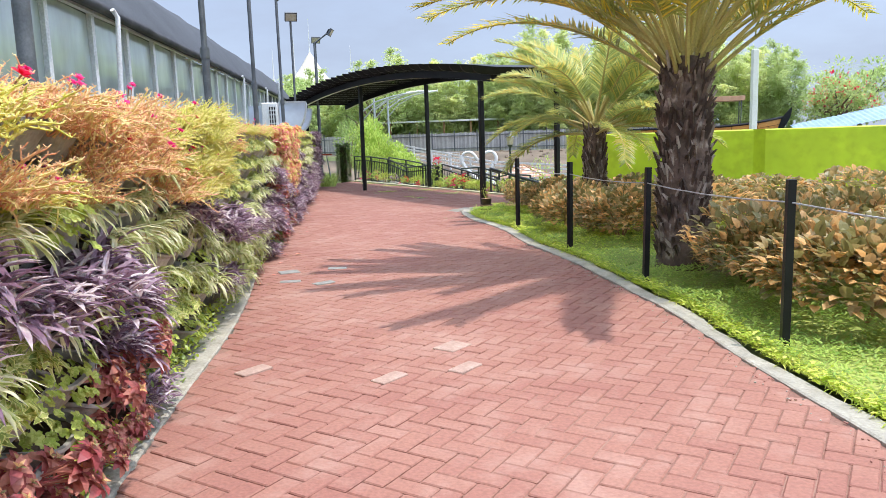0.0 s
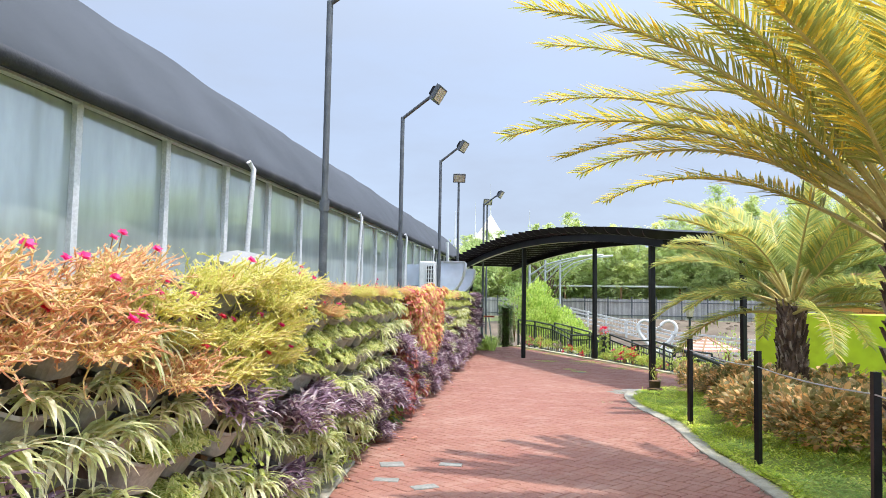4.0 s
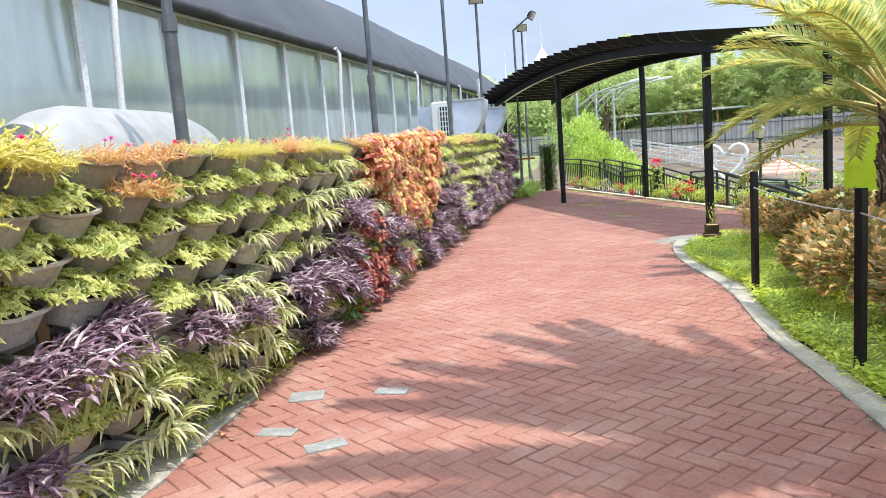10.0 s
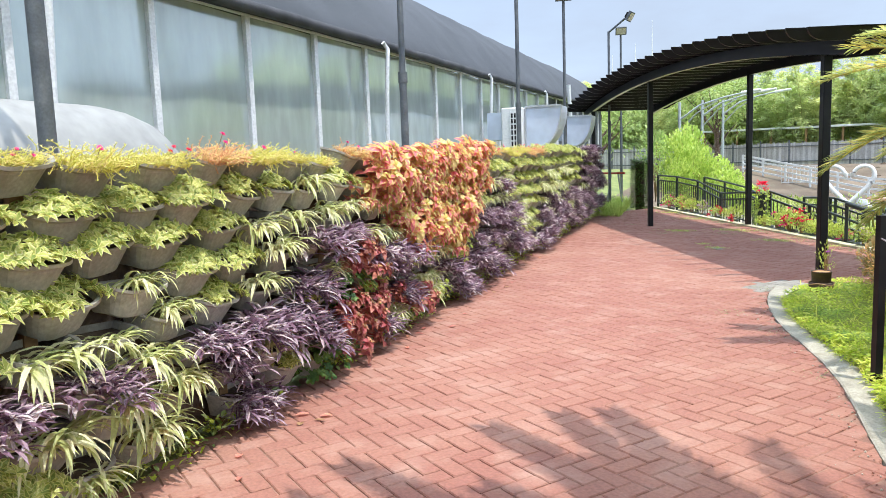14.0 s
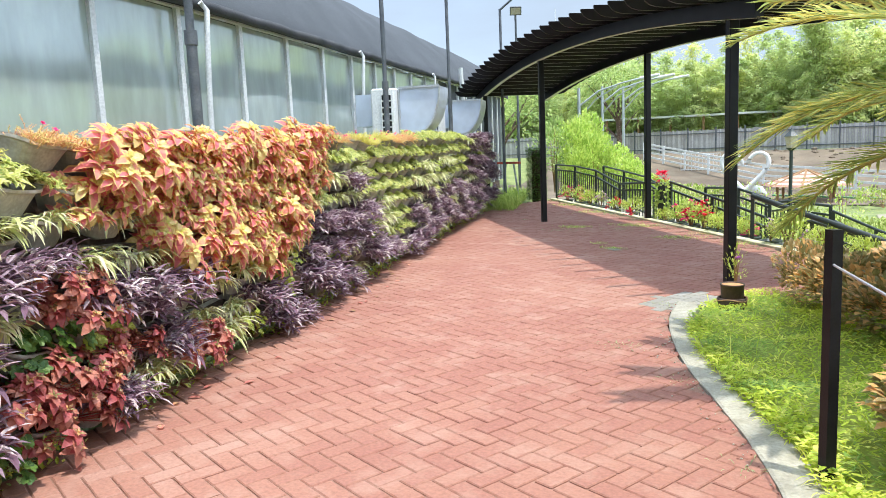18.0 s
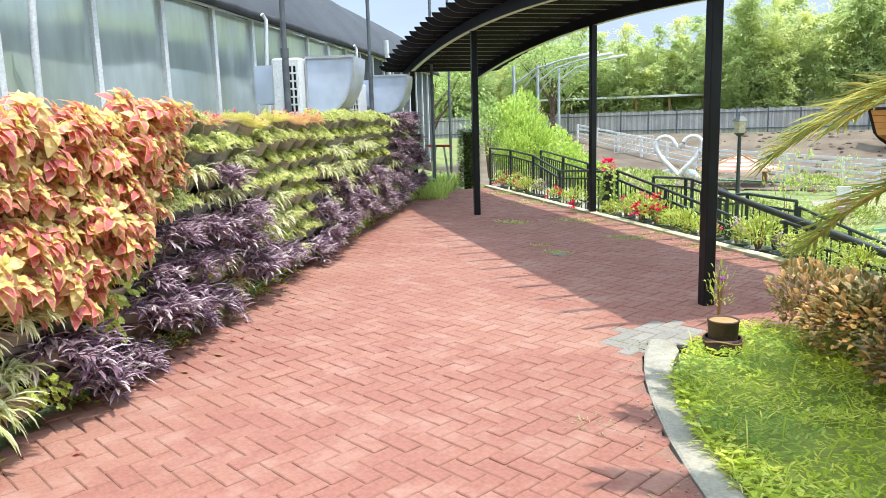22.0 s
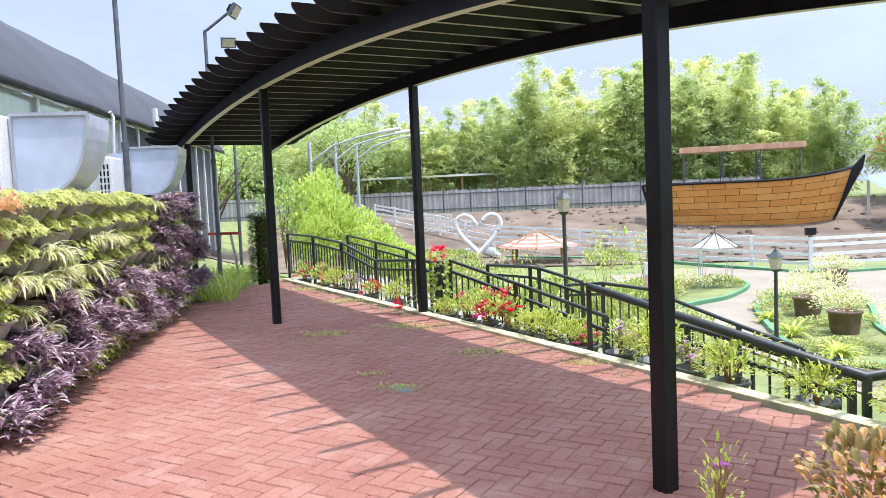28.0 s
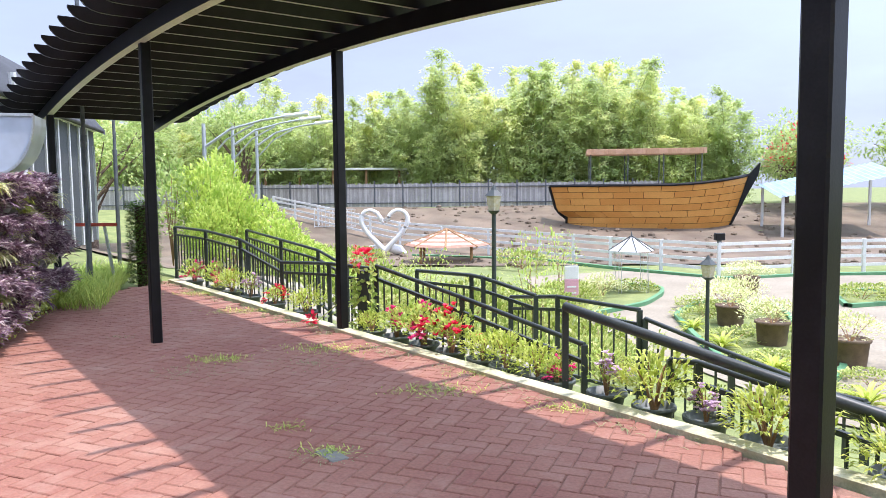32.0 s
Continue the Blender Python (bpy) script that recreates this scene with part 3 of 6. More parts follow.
def ac_unit(s, d, z, w=0.36, h=0.75):
    e = thing("ac_unit", "White outdoor air-conditioner with a dark grille by the greenhouse", "air conditioner", "air conditioners behind the wall", at_wall(s, d, 0))
    u, nn, k = WU, WN, Vector((0, 0, 1))
    rot = WALL_ROT + math.pi / 2
    g = Geo()
    g.box((0, 0, z / 2), (w * 0.8, 0.3, z), rot, 0, 0.01)
    part("stand", g, STEEL, e)
    g = Geo()
    g.box((0, 0, z + h / 2), (w, 0.5, h), rot, 0, 0.02)
    part("casing", g, WHITE, e)
    g = Geo()
    for r in range(7):
        c = u * -0.262 + k * (z + 0.09 + r * (h - 0.18) / 6)
        g.bar(c - nn * w * 0.05, c + nn * w * 0.4, 0.012, 0.02)
    for r in range(4):
        c = u * -0.262 + nn * w * (-0.05 + 0.15 * r)
        g.bar(c + k * (z + 0.08), c + k * (z + h - 0.08), 0.02, 0.012)
    part("grille", g, WHITE, e)
    g = Geo()
    g.box(u * -0.252 + nn * w * 0.175 + k * (z + h / 2), (w * 0.44, 0.008, h - 0.16), rot)
    part("fan_opening", g, BLACK, e)
    return e


def duct(s, d, z, w=0.6, h=0.72, depth=0.6):
    """A square duct whose outlet bends down in a quarter round towards the path."""
    e = thing("air_duct", "Pale galvanised air duct with a curved outlet hood", "duct", "ducts behind the wall", at_wall(s, d, 0))
    u, nn, k = WU, WN, Vector((0, 0, 1))
    prof = [(-w / 2, 0.0), (-w / 2, h), (w / 2, h)] + [(-w * 0.12 + w * 0.62 * math.cos(t), h * (1 - math.sin(t))) for t in (math.pi / 2 * q / 10 for q in range(1, 11))]
    g = Geo()
    rows = [[u * a + nn * o + k * (z + b) for o, b in prof] for a in (0, depth)]
    g.strip(rows, 0, True)
    g.fan(rows[0][::-1])
    g.fan(rows[1])
    part("hood", g, DUCT, e)
    g = Geo()
    edge_pts = [u * -0.012 + nn * o + k * (z + b) for o, b in prof]
    for a, b in zip(edge_pts, edge_pts[1:]):
        g.bar(a, b, 0.02, 0.03)
    part("flange", g, ALU, e)
    g = Geo()
    g.box(u * (depth / 2) - nn * (w / 2 + 0.35) + k * (z + h * 0.55), (0.5, 0.7, h * 0.7), WALL_ROT)
    part("duct_run", g, DUCT, e)
    g = Geo()
    g.box(u * (depth / 2) - nn * (w / 2 - 0.1) + k * (z / 2), (0.3, 0.12, z), WALL_ROT)
    part("support", g, STEEL, e)
    return e


ac_unit(15.0, 0.78, 1.5)
ac_unit(18.6, 0.88, 1.42, 0.3, 0.7)
duct(14.95, 0.27, 1.58, 0.62, 0.68)
duct(19.1, 0.36, 1.62, 0.66, 0.66)

# ---- wall structure ----
g = Geo()
rows = []
g.box(at_wall(8.5, 0.3, 0.68), (23.0, 0.1, 1.36), WALL_ROT)
tagged(part("wall_planted", g, BARK), "Dark timber backing of the vertical garden wall", "wall", kind="structure")
for i in range(20):
    g = Geo()
    g.bar(at_wall(-2.6 + i * 1.18, 0.22, -0.02), at_wall(-2.6 + i * 1.18, 0.22, 1.42), 0.07, 0.05)
    tagged(part("post", g, WOOD, bpy.data.objects["wall_planted"]))

# ---- floodlight poles ----


def flood_lamp(s, d, knee, reach, face, head_tilt=0.5):
    """A thin steel pole with a bent arm and a square floodlight; face: which way along the plan the arm leans."""
    base = at_wall(s, d, 0)
    e = thing("floodlight_pole", "Slim dark steel pole with a floodlight on a bent arm", "street lamp", "floodlights along the wall", base)
    g = Geo()
    g.tube([(0, 0, -0.05), (0, 0, 2.2)], 0.038, 10)
    part("lower_pole", g, STEEL, e, smooth=True)
    g = Geo()
    g.tube([(0, 0, 2.2), (0, 0, knee)], 0.03, 10)
    part("upper_pole", g, STEEL, e, smooth=True)
    g = Geo()
    g.tube([(0, 0, 2.14), (0, 0, 2.24)], 0.046, 10)
    part("collar", g, STEEL, e, smooth=True)
    f = Vector((math.cos(face), math.sin(face), 0))
    tip = f * reach + Vector((0, 0, knee + reach * 0.65))
    g = Geo()
    g.tube([(0, 0, knee - 0.02), tip], 0.026, 8)
    part("arm", g, STEEL, e, smooth=True)
    out = (f * 0.8 + Vector((0, 0, -head_tilt))).normalized()
    side = Vector((-f.y, f.x, 0))
    upv = out.cross(side) * -1
    if upv.z < 0:
        upv = -upv
    c = tip + out * 0.02
    g = Geo()

    def slab(off, wx, wy, th, gg):
        rows = [[c + out * (off + o) + side * x + upv * y for x, y in ((-wx, -wy), (wx, -wy), (wx, wy), (-wx, wy))] for o in (0, th)]
        gg.strip(rows, 0, True)
        gg.fan(rows[0][::-1])
        gg.fan(rows[1])

    slab(0, 0.16, 0.12, 0.06, g)
    head = part("lamp_head", g, STEEL, e)
    g = Geo()
    for k in range(9):
        o = -0.13 + k * 0.0325
        rows = [[c + side * (o + w) + out * y + upv * z for y, z in ((0, -0.09), (-0.05, -0.06), (-0.05, 0.06), (0, 0.09))] for w in (-0.004, 0.004)]
        g.strip(rows, 0, True)
        g.fan(rows[0][::-1])
        g.fan(rows[1])
    part("cooling_fin", g, BLACK, head)
    g = Geo()
    slab(0.061, 0.135, 0.095, 0.004, g)
    part("glass", g, LENS, head)
    return e


FACE_PATH = math.atan2(WN.y, WN.x)
for s, d, knee, reach, face in ((0.65, 0.38, 4.0, 0.5, FACE_PATH), (4.8, 0.36, 4.05, 0.5, FACE_PATH), (8.98, 0.4, 4.05, 0.5, FACE_PATH - 0.2), (13.6, 0.38, 4.3, 0.45, FACE_PATH - 0.25), (17.7, 0.38, 4.55, 0.12, FACE_PATH - 1.4), (21.6, -0.06, 4.45, 0.5, FACE_PATH - 0.2), (25.6, 0.05, 5.0, 0.12, FACE_PATH - 1.4)):
    flood_lamp(s, d, knee, reach, face)

# ---- pergola ----


def roof_z(a):
    return 2.74 - 0.0108 * (a + 0.4) ** 2 - 0.0006 * max(0, a) ** 3 * 0.2


pg = thing("pergola", "Black steel pergola with an arched roof of close slats", "pergola", at=at_edge(0, -0.8, 0))
FRONT_Q, REAR_Q = -1.58, 0.1
BEAM_H = 0.145
for q in (FRONT_Q, REAR_Q):
    g = Geo()
    rows = []
    for i in range(41):
        a = -6.2 + 12.0 * i / 40
        z = roof_z(a)
        rows.append([at_edge(a, q - 0.04, z), at_edge(a, q + 0.04, z), at_edge(a, q + 0.04, z + BEAM_H), at_edge(a, q - 0.04, z + BEAM_H)])
    g.strip(rows, 0, True)
    g.fan(rows[0][::-1])
    g.fan(rows[-1])
    under(part("beam", g, BLACK), pg)
    # Lower flange, with ground light reflected on it painted in as a pale tone.
    g = Geo()
    g.strip([[at_edge(-6.2 + 12.0 * i / 40, q + o, roof_z(-6.2 + 12.0 * i / 40) - 0.004) for o in (-0.04, 0.04)] for i in range(41)])
    under(part("beam_flange", g, FLANGE), pg)
n_sl = 29
for i in range(n_sl):
    a = -6.15 + 12.15 * i / (n_sl - 1)
    z = roof_z(a) + BEAM_H
    g = Geo()
    tip = [(0.56, 0.108), (0.545, 0.085), (0.51, 0.05), (0.46, 0.022), (0.39, 0.005), (0.3, 0.0)]
    prof = [(FRONT_Q - o, h) for o, h in tip] + [(REAR_Q + o, h) for o, h in tip[::-1]] + [(REAR_Q + 0.56, 0.125), (FRONT_Q - 0.56, 0.125)]
    rows = [[at_edge(a + o + lean * h, q, z + h) for q, h in prof] for o, lean in ((-0.014, 0.5), (0.014, 0.5))]
    g.strip(rows, 0, True)
    g.fan(rows[0][::-1])
    g.fan(rows[1])
    # Grey strip under the slat: its reflected light, painted as colour.
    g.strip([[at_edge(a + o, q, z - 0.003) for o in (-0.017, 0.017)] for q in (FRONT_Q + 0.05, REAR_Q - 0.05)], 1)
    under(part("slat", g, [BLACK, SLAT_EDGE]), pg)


g = Geo()
rows = []
for i in range(41):
    a = -6.2 + 12.3 * i / 40
    z = roof_z(a) + BEAM_H + 0.13
    rows.append([at_edge(a, FRONT_Q - 0.17, z), at_edge(a, FRONT_Q - 0.17, z + 0.012), at_edge(a, REAR_Q + 0.06, z + 0.012), at_edge(a, REAR_Q + 0.06, z)])
g.strip(rows, 0, True)
under(part("roof_sheet", g, BLACK), pg)


def post_at(x, y, w=0.09, t=0.09, top=None):
    a = (Vector((x, y, 0)) - EQ).dot(EV)
    g = Geo()
    h = (top or roof_z(a)) + 0.02
    g.box((x, y, h / 2 - 0.05), (t, w, h + 0.1), EDGE_ROT, 0, 0.008)
    under(part("post", g, BLACK), pg)


for x, y in ((-4.15, 20.75), (-2.5, 21.3), (-0.28, 16.1)):
    post_at(x, y)
post_at(*at_edge(-5.3, FRONT_Q).xy)
post_at(*at_edge(5.5, REAR_Q).xy)

# ---- lime wall behind the bed ----
g = Geo()
rows = []
for x, y in ((1.33, 16.3), (4.6, 15.75), (4.75, 15.55), (12.0, 14.2)):
    rows.append([(x, y, -0.3), (x, y, 1.26), (x - 0.02, y + 0.02, 1.28), (x + 0.05, y + 0.18, 1.28), (x + 0.06, y + 0.2, 1.26), (x + 0.06, y + 0.2, -1.9)])
g.strip(rows)
g.fan(rows[0])
tagged(part("wall_lime", g, LIME), "Low wall painted bright lime green behind the bed", "wall", kind="structure")

# ---- rods with a wire along the bed ----
RODS = [(3.7, 4.2), (2.91, 6.29), (2.26, 8.25), (1.57, 10.0), (0.8, 12.0)]
for x, y in RODS:
    g = Geo()
    g.bar((0, 0, -0.08), (0, 0, 0.9), 0.045, 0.045)
    r = part("fence_rod", g, BLACK)
    r.location, r.rotation_euler = (x, y, 0.09), (radians(rnd(-1.5, 1.5)), radians(rnd(0, 2.5)), rnd(0, 1))
    tagged(r, "Thin black square steel rod holding a wire", "fence post", "rods along the bed")
g = Geo()
for (x1, y1), (x2, y2) in zip(RODS, RODS[1:]):
    g.tube([(x1 + (x2 - x1) * t, y1 + (y2 - y1) * t, 0.86 - 0.1 * t * (1 - t)) for t in (0, 0.25, 0.5, 0.75, 1)], 0.005, 5)
tagged(part("fence_wire", g, ALU), "Sagging pale wire strung between black rods", "wire")

# ---- palms ----


def frond_mesh(name, length, pairs, droop, material, leaf_len, seed, leaf_w=0.028):
    """A feather frond along +x: a bent rib and two rows of stiff leaflets."""
    random.seed(seed)
    g = Geo()
    pts, d, p = [], Vector((0.86, 0, 0.5)).normalized(), Vector((0, 0, 0))
    n = 22
    for k in range(n + 1):
        pts.append(p.copy())
        p = p + d * (length / n)
        d = (d + Vector((0.02, 0, -droop / n * (0.6 + 1.2 * k / n)))).normalized()
    g.tube(pts, [0.019 * (1 - 0.88 * k / n) + 0.003 for k in range(n + 1)], 5, 1)
    for k in range(pairs):
        t = 0.2 + 0.8 * (k + 0.5) / pairs
        f = t * n
        i = min(n - 1, int(f))
        b = pts[i].lerp(pts[i + 1], f - i)
        ax = (pts[i + 1] - pts[i]).normalized()
        nrm = Vector((0, 1, 0)).cross(ax) * -1
        ll = leaf_len * (0.45 + 0.55 * math.sin(math.pi * min(1, 0.2 + t * 0.75))) * rnd(0.85, 1.1)
        for sgn in (-1, 1):
            dd = ax * (0.62 + 0.42 * t) + Vector((0, sgn, 0)) * rnd(0.85, 1.05) * (1.15 - 0.4 * t) + nrm * rnd(-0.1, 0.55)
            g.leaf(b, dd, nrm, ll, leaf_w, rnd(0.05, 0.3), 2, 0.45)
    return g.mesh(name, [material, RIB])


def palm(x, y, z, trunk_h, trunk_r, count, length, material, seed, label, rise=(0.95, -0.5), leaf=(0.36, 0.03), pairs=112, bare=None, spread=()):
    e = thing("palm", label, "palm tree", at=(x, y, z))
    random.seed(seed)
    g = Geo()
    n = 14
    g.tube([(0.02 * math.sin(k), 0.02 * math.cos(k * 1.3), -0.1 + (trunk_h + 0.1) * k / n) for k in range(n + 1)], [trunk_r * (1.08 - 0.18 * k / n + (0.12 if k < 2 else 0)) * 0.85 for k in range(n + 1)], 14)
    tr = part("trunk", g, BARK, e, smooth=True)
    g = Geo()
    rows_n = int(trunk_h / 0.085)
    for r in range(rows_n):
        for k in range(25):
            a = k * 2 * math.pi / 25 + r * 0.24 + rnd(-0.1, 0.1)
            zz = 0.06 + r * 0.085 + rnd(-0.045, 0.045)
            rr = trunk_r * (0.92 - 0.1 * r / rows_n) * 0.9
            o = Vector((math.cos(a), math.sin(a), 0))
            t = Vector((-o.y, o.x, 0))
            w, h, out = rnd(0.008, 0.034) * trunk_r / 0.28, rnd(0.04, 0.17), rnd(0.01, 0.09) * trunk_r / 0.32
            b = o * rr + Vector((0, 0, zz))
            tip = b + o * out + Vector((0, 0, h)) + t * rnd(-0.05, 0.05)
            g.strip([[b - t * w, b + o * 0.02 - Vector((0, 0, 0.02)), b + t * w], [tip - t * w * 0.55, tip + o * 0.02, tip + t * w * 0.55], [tip - t * w * 0.5 - o * 0.03, tip - o * 0.02, tip + t * w * 0.5 - o * 0.03]])
    part("leaf_base", g, BARK, tr, "shaggy cut leaf bases")
    meshes = [frond_mesh("frond", length * k, pairs, dr, material, leaf[0], seed + i, leaf[1]) for i, (k, dr) in enumerate(((1.0, 0.85), (0.94, 1.0), (1.03, 0.7), (0.86, 1.1)))]
    for i in range(count):
        u = i / count
        a = i * 2.39996 + rnd(-0.2, 0.2)
        if bare and u > 0.3 and bare[0] < a % 6.283 < bare[1]:
            continue
        lift = rise[0] + (rise[1] - rise[0]) * u + rnd(-0.12, 0.12)
        ob = part("frond", meshes[(i + int(u * 2)) % 4], None, e)
        rr = trunk_r * (0.3 + 0.45 * u)
        ob.location = (math.cos(a) * rr, math.sin(a) * rr, trunk_h + 0.16 - 0.32 * u * trunk_r / 0.26 + rnd(-0.05, 0.05))
        ob.rotation_euler = (rnd(-0.3, 0.3), -(lift - 0.35), a)
    for a, lift, k in spread:
        ob = part("frond", meshes[k], None, e)
        ob.location = (math.cos(a) * trunk_r * 0.6, math.sin(a) * trunk_r * 0.6, trunk_h + 0.05)
        ob.rotation_euler = (rnd(-0.15, 0.15), -(lift - 0.35), a)
    random.seed(seed + 99)
    return e


palm(2.65, 9.0, 0.05, 1.86, 0.26, 44, 2.9, L_PALM, 5, "Stout date palm with a shaggy trunk and yellowing fronds", (1.3, 0.55), (0.31, 0.022), 104, None, ((3.02, 0.6, 2), (3.3, 0.5, 0), (3.16, 0.74, 2), (2.75, 0.48, 0), (0.15, 0.5, 0), (-0.4, 0.56, 2), (0.7, 0.5, 1), (-0.9, 0.62, 0), (-1.5, 0.7, 2)))
palm(1.85, 13.45, 0.05, 1.3, 0.18, 46, 1.9, L_PALM2, 9, "Young green date palm with a short shaggy trunk", (1.1, -0.08), (0.31, 0.021), 104, (3.3, 4.9))

# ---- leafy plants ----


def cloud(seed, count, rx, ry, rz, leaf_len, leaf_w, material, name, shell=0.35, droop=0.6, up=0.5, stems=True, segs=2, flowers=0, petal=None, fl_size=0.05, stem_mat=None):
    """A shrub crown: leaves that face outward over an uneven rounded volume, on thin stems."""
    random.seed(seed)
    g, gf, sticks = Geo(), Geo(), []
    if stems:
        for _ in range(5):
            a, r = rnd(0, 6.283), rnd(0.2, 0.75)
            gs = Geo()
            sticks.append(gs)
            gs.tube([(0, 0, -0.02), (math.cos(a) * rx * r * 0.5, math.sin(a) * ry * r * 0.5, rz * 0.5), (math.cos(a) * rx * r, math.sin(a) * ry * r, rz * rnd(0.7, 0.95))], [0.012, 0.009, 0.004], 5)
    lumps = [(rnd(0, 6.283), rnd(-0.2, 1), rnd(0.12, 0.3)) for _ in range(7)]
    for k in range(count + flowers):
        a, h = rnd(0, 6.283), rnd(-0.35, 1.0)
        c = math.sqrt(max(0.0, 1 - h * h))
        rr = 1 - shell * random.random() ** 1.6
        for la, lh, lr in lumps:
            dd = math.cos(a - la) * c * math.sqrt(max(0, 1 - lh * lh)) + h * lh
            if dd > 0.75:
                rr += lr * (dd - 0.75) * 4
        p = Vector((math.cos(a) * c * rx * rr, math.sin(a) * c * ry * rr, rz * (0.45 + 0.5 * h * rr)))
        if p.z < 0.0:
            p.z = rnd(0.0, 0.06)
        if k > count and (k - count) % 8:
            p = head + Vector((rnd(-1, 1), rnd(-1, 1), rnd(-0.6, 1))) * fl_size
        head = p
        o = Vector((math.cos(a) * c, math.sin(a) * c, h + up)) + Vector((rnd(-0.5, 0.5), rnd(-0.5, 0.5), rnd(-0.3, 0.3)))
        if k < count:
            t = Vector((rnd(-1, 1), rnd(-1, 1), rnd(-0.2, 0.9)))
            g.leaf(p, o + t * 0.5, (0.05, 0, 1), leaf_len * rnd(0.7, 1.2), leaf_w * rnd(0.75, 1.2), droop, segs, 0.25)
        else:
            for q in range(5):
                t = q * 1.2566
                gf.leaf(p + o.normalized() * leaf_len * 0.6, Vector((math.cos(t), math.sin(t), 0.5)) + o * 0.4, (0, 0, 1), fl_size, fl_size * 0.9, 0.3, 2, 0.2, 0, 0.5)
    out = [("foliage", g.mesh(name, [material]))]
    out += [("stem", gs.mesh("stem", [stem_mat or WOOD])) for gs in sticks]
    if flowers:
        out.append(("blossom", gf.mesh("blossom", [petal or PINK])))
    return out


def grow(meshes, parent):
    """Hangs the meshes of a plant under its thing."""
    for nm, me in meshes if isinstance(meshes, list) else [("foliage", meshes)]:
        tagged(part(nm, me, None, parent), kind="stuff" if nm != "stem" else "")


def plant(name, meshes, label, cat, group, x, y, z, sc, sz):
    e = thing(name, label, cat, group, (x, y, z))
    e.rotation_euler, e.scale = (0, 0, rnd(0, 6.28)), (sc, sc, sz)
    grow(meshes, e)
    return e


copper = [cloud(20 + i, 1000, 0.62, 0.62, 0.62, 0.1, 0.066, L_COP, "shrub", 0.4, 0.7, 0.35, segs=3) for i in range(3)]
for i, (x, y, sc, sz) in enumerate(((3.55, 6.9, 1.05, 1.0), (4.4, 6.2, 1.1, 1.0), (3.3, 7.9, 0.95, 0.9), (4.3, 7.6, 1.1, 1.05), (5.2, 6.9, 1.2, 1.05), (3.6, 8.6, 0.8, 0.9), (3.05, 8.35, 0.55, 0.7), (4.9, 8.6, 1.1, 1.0), (5.6, 8.0, 1.1, 1.0), (4.4, 9.6, 1.0, 1.0), (5.6, 10.0, 1.2, 1.0),
                                     (2.15, 10.75, 0.85, 0.85), (1.75, 11.5, 0.9, 0.85), (2.7, 11.2, 1.0, 0.85), (1.45, 12.3, 0.8, 0.8), (2.3, 12.3, 1.0, 0.85), (3.3, 12.3, 1.1, 0.9),
                                     (1.1, 14.3, 0.7, 0.62), (1.5, 14.6, 0.85, 0.7), (0.78, 15.0, 0.62, 0.62), (0.5, 15.4, 0.46, 0.6), (0.98, 15.3, 0.6, 0.66), (2.4, 14.6, 1.0, 0.8), (1.3, 15.3, 0.8, 0.7), (3.6, 14.2, 1.1, 0.8), (4.6, 13.6, 1.2, 0.8), (5.5, 12.6, 1.2, 0.9), (4.4, 11.2, 1.0, 0.85))):
    plant("copperleaf_shrub", copper[i % 3], "Copper and olive leaved shrub in the planted bed", "shrub", "copperleaf shrubs", x, y, 0.03, sc, sz)


def rosette(g, c, axis, n, length, width, open_, droop, mi=0, segs=2, turn=0.0, blunt=0.0):
    """A whorl of leaves round an axis."""
    axis = Vector(axis).normalized()
    t1 = axis.cross(Vector((0.3, 1, 0.1))).normalized()
    t2 = axis.cross(t1)
    for q in range(n):
        b = turn + q * 6.283 / n + rnd(-0.25, 0.25)
        g.leaf(c, axis * open_ + t1 * math.cos(b) + t2 * math.sin(b), axis, length * rnd(0.8, 1.2), width * rnd(0.85, 1.15), droop, segs, 0.22, mi, blunt)


def edged_leaf(g, base, along, up, length, width, mid=1, edge=0):
    """A small pointed leaf with margins of another colour than its middle."""
    d = Vector(along).normalized()
    side = d.cross(Vector(up)).normalized()
    rise = side.cross(d)
    rows = []
    shape = ((0.0, 0.12, 0.0), (0.45, 1.0, -0.01), (1.0, 0.06, -0.28)) if width < 0.03 else ((0.0, 0.14, 0.0), (0.3, 0.92, 0.02), (0.68, 0.86, -0.1), (1.0, 0.08, -0.36))
    for t, w, drop in shape:
        p = Vector(base) + d * length * t + rise * length * drop
        rows.append([p + side * width * 0.5 * w * k + rise * width * 0.12 * abs(k) * w for k in (-1, -0.62, 0.62, 1)])
    i = len(g.v)
    g.v += [tuple(p) for r in rows for p in r]
    for k in range(len(rows) - 1):
        for j in range(3):
            a = i + k * 4 + j
            g.f.append((a, a + 1, a + 5, a + 4))
            g.m.append(mid if j == 1 else edge)


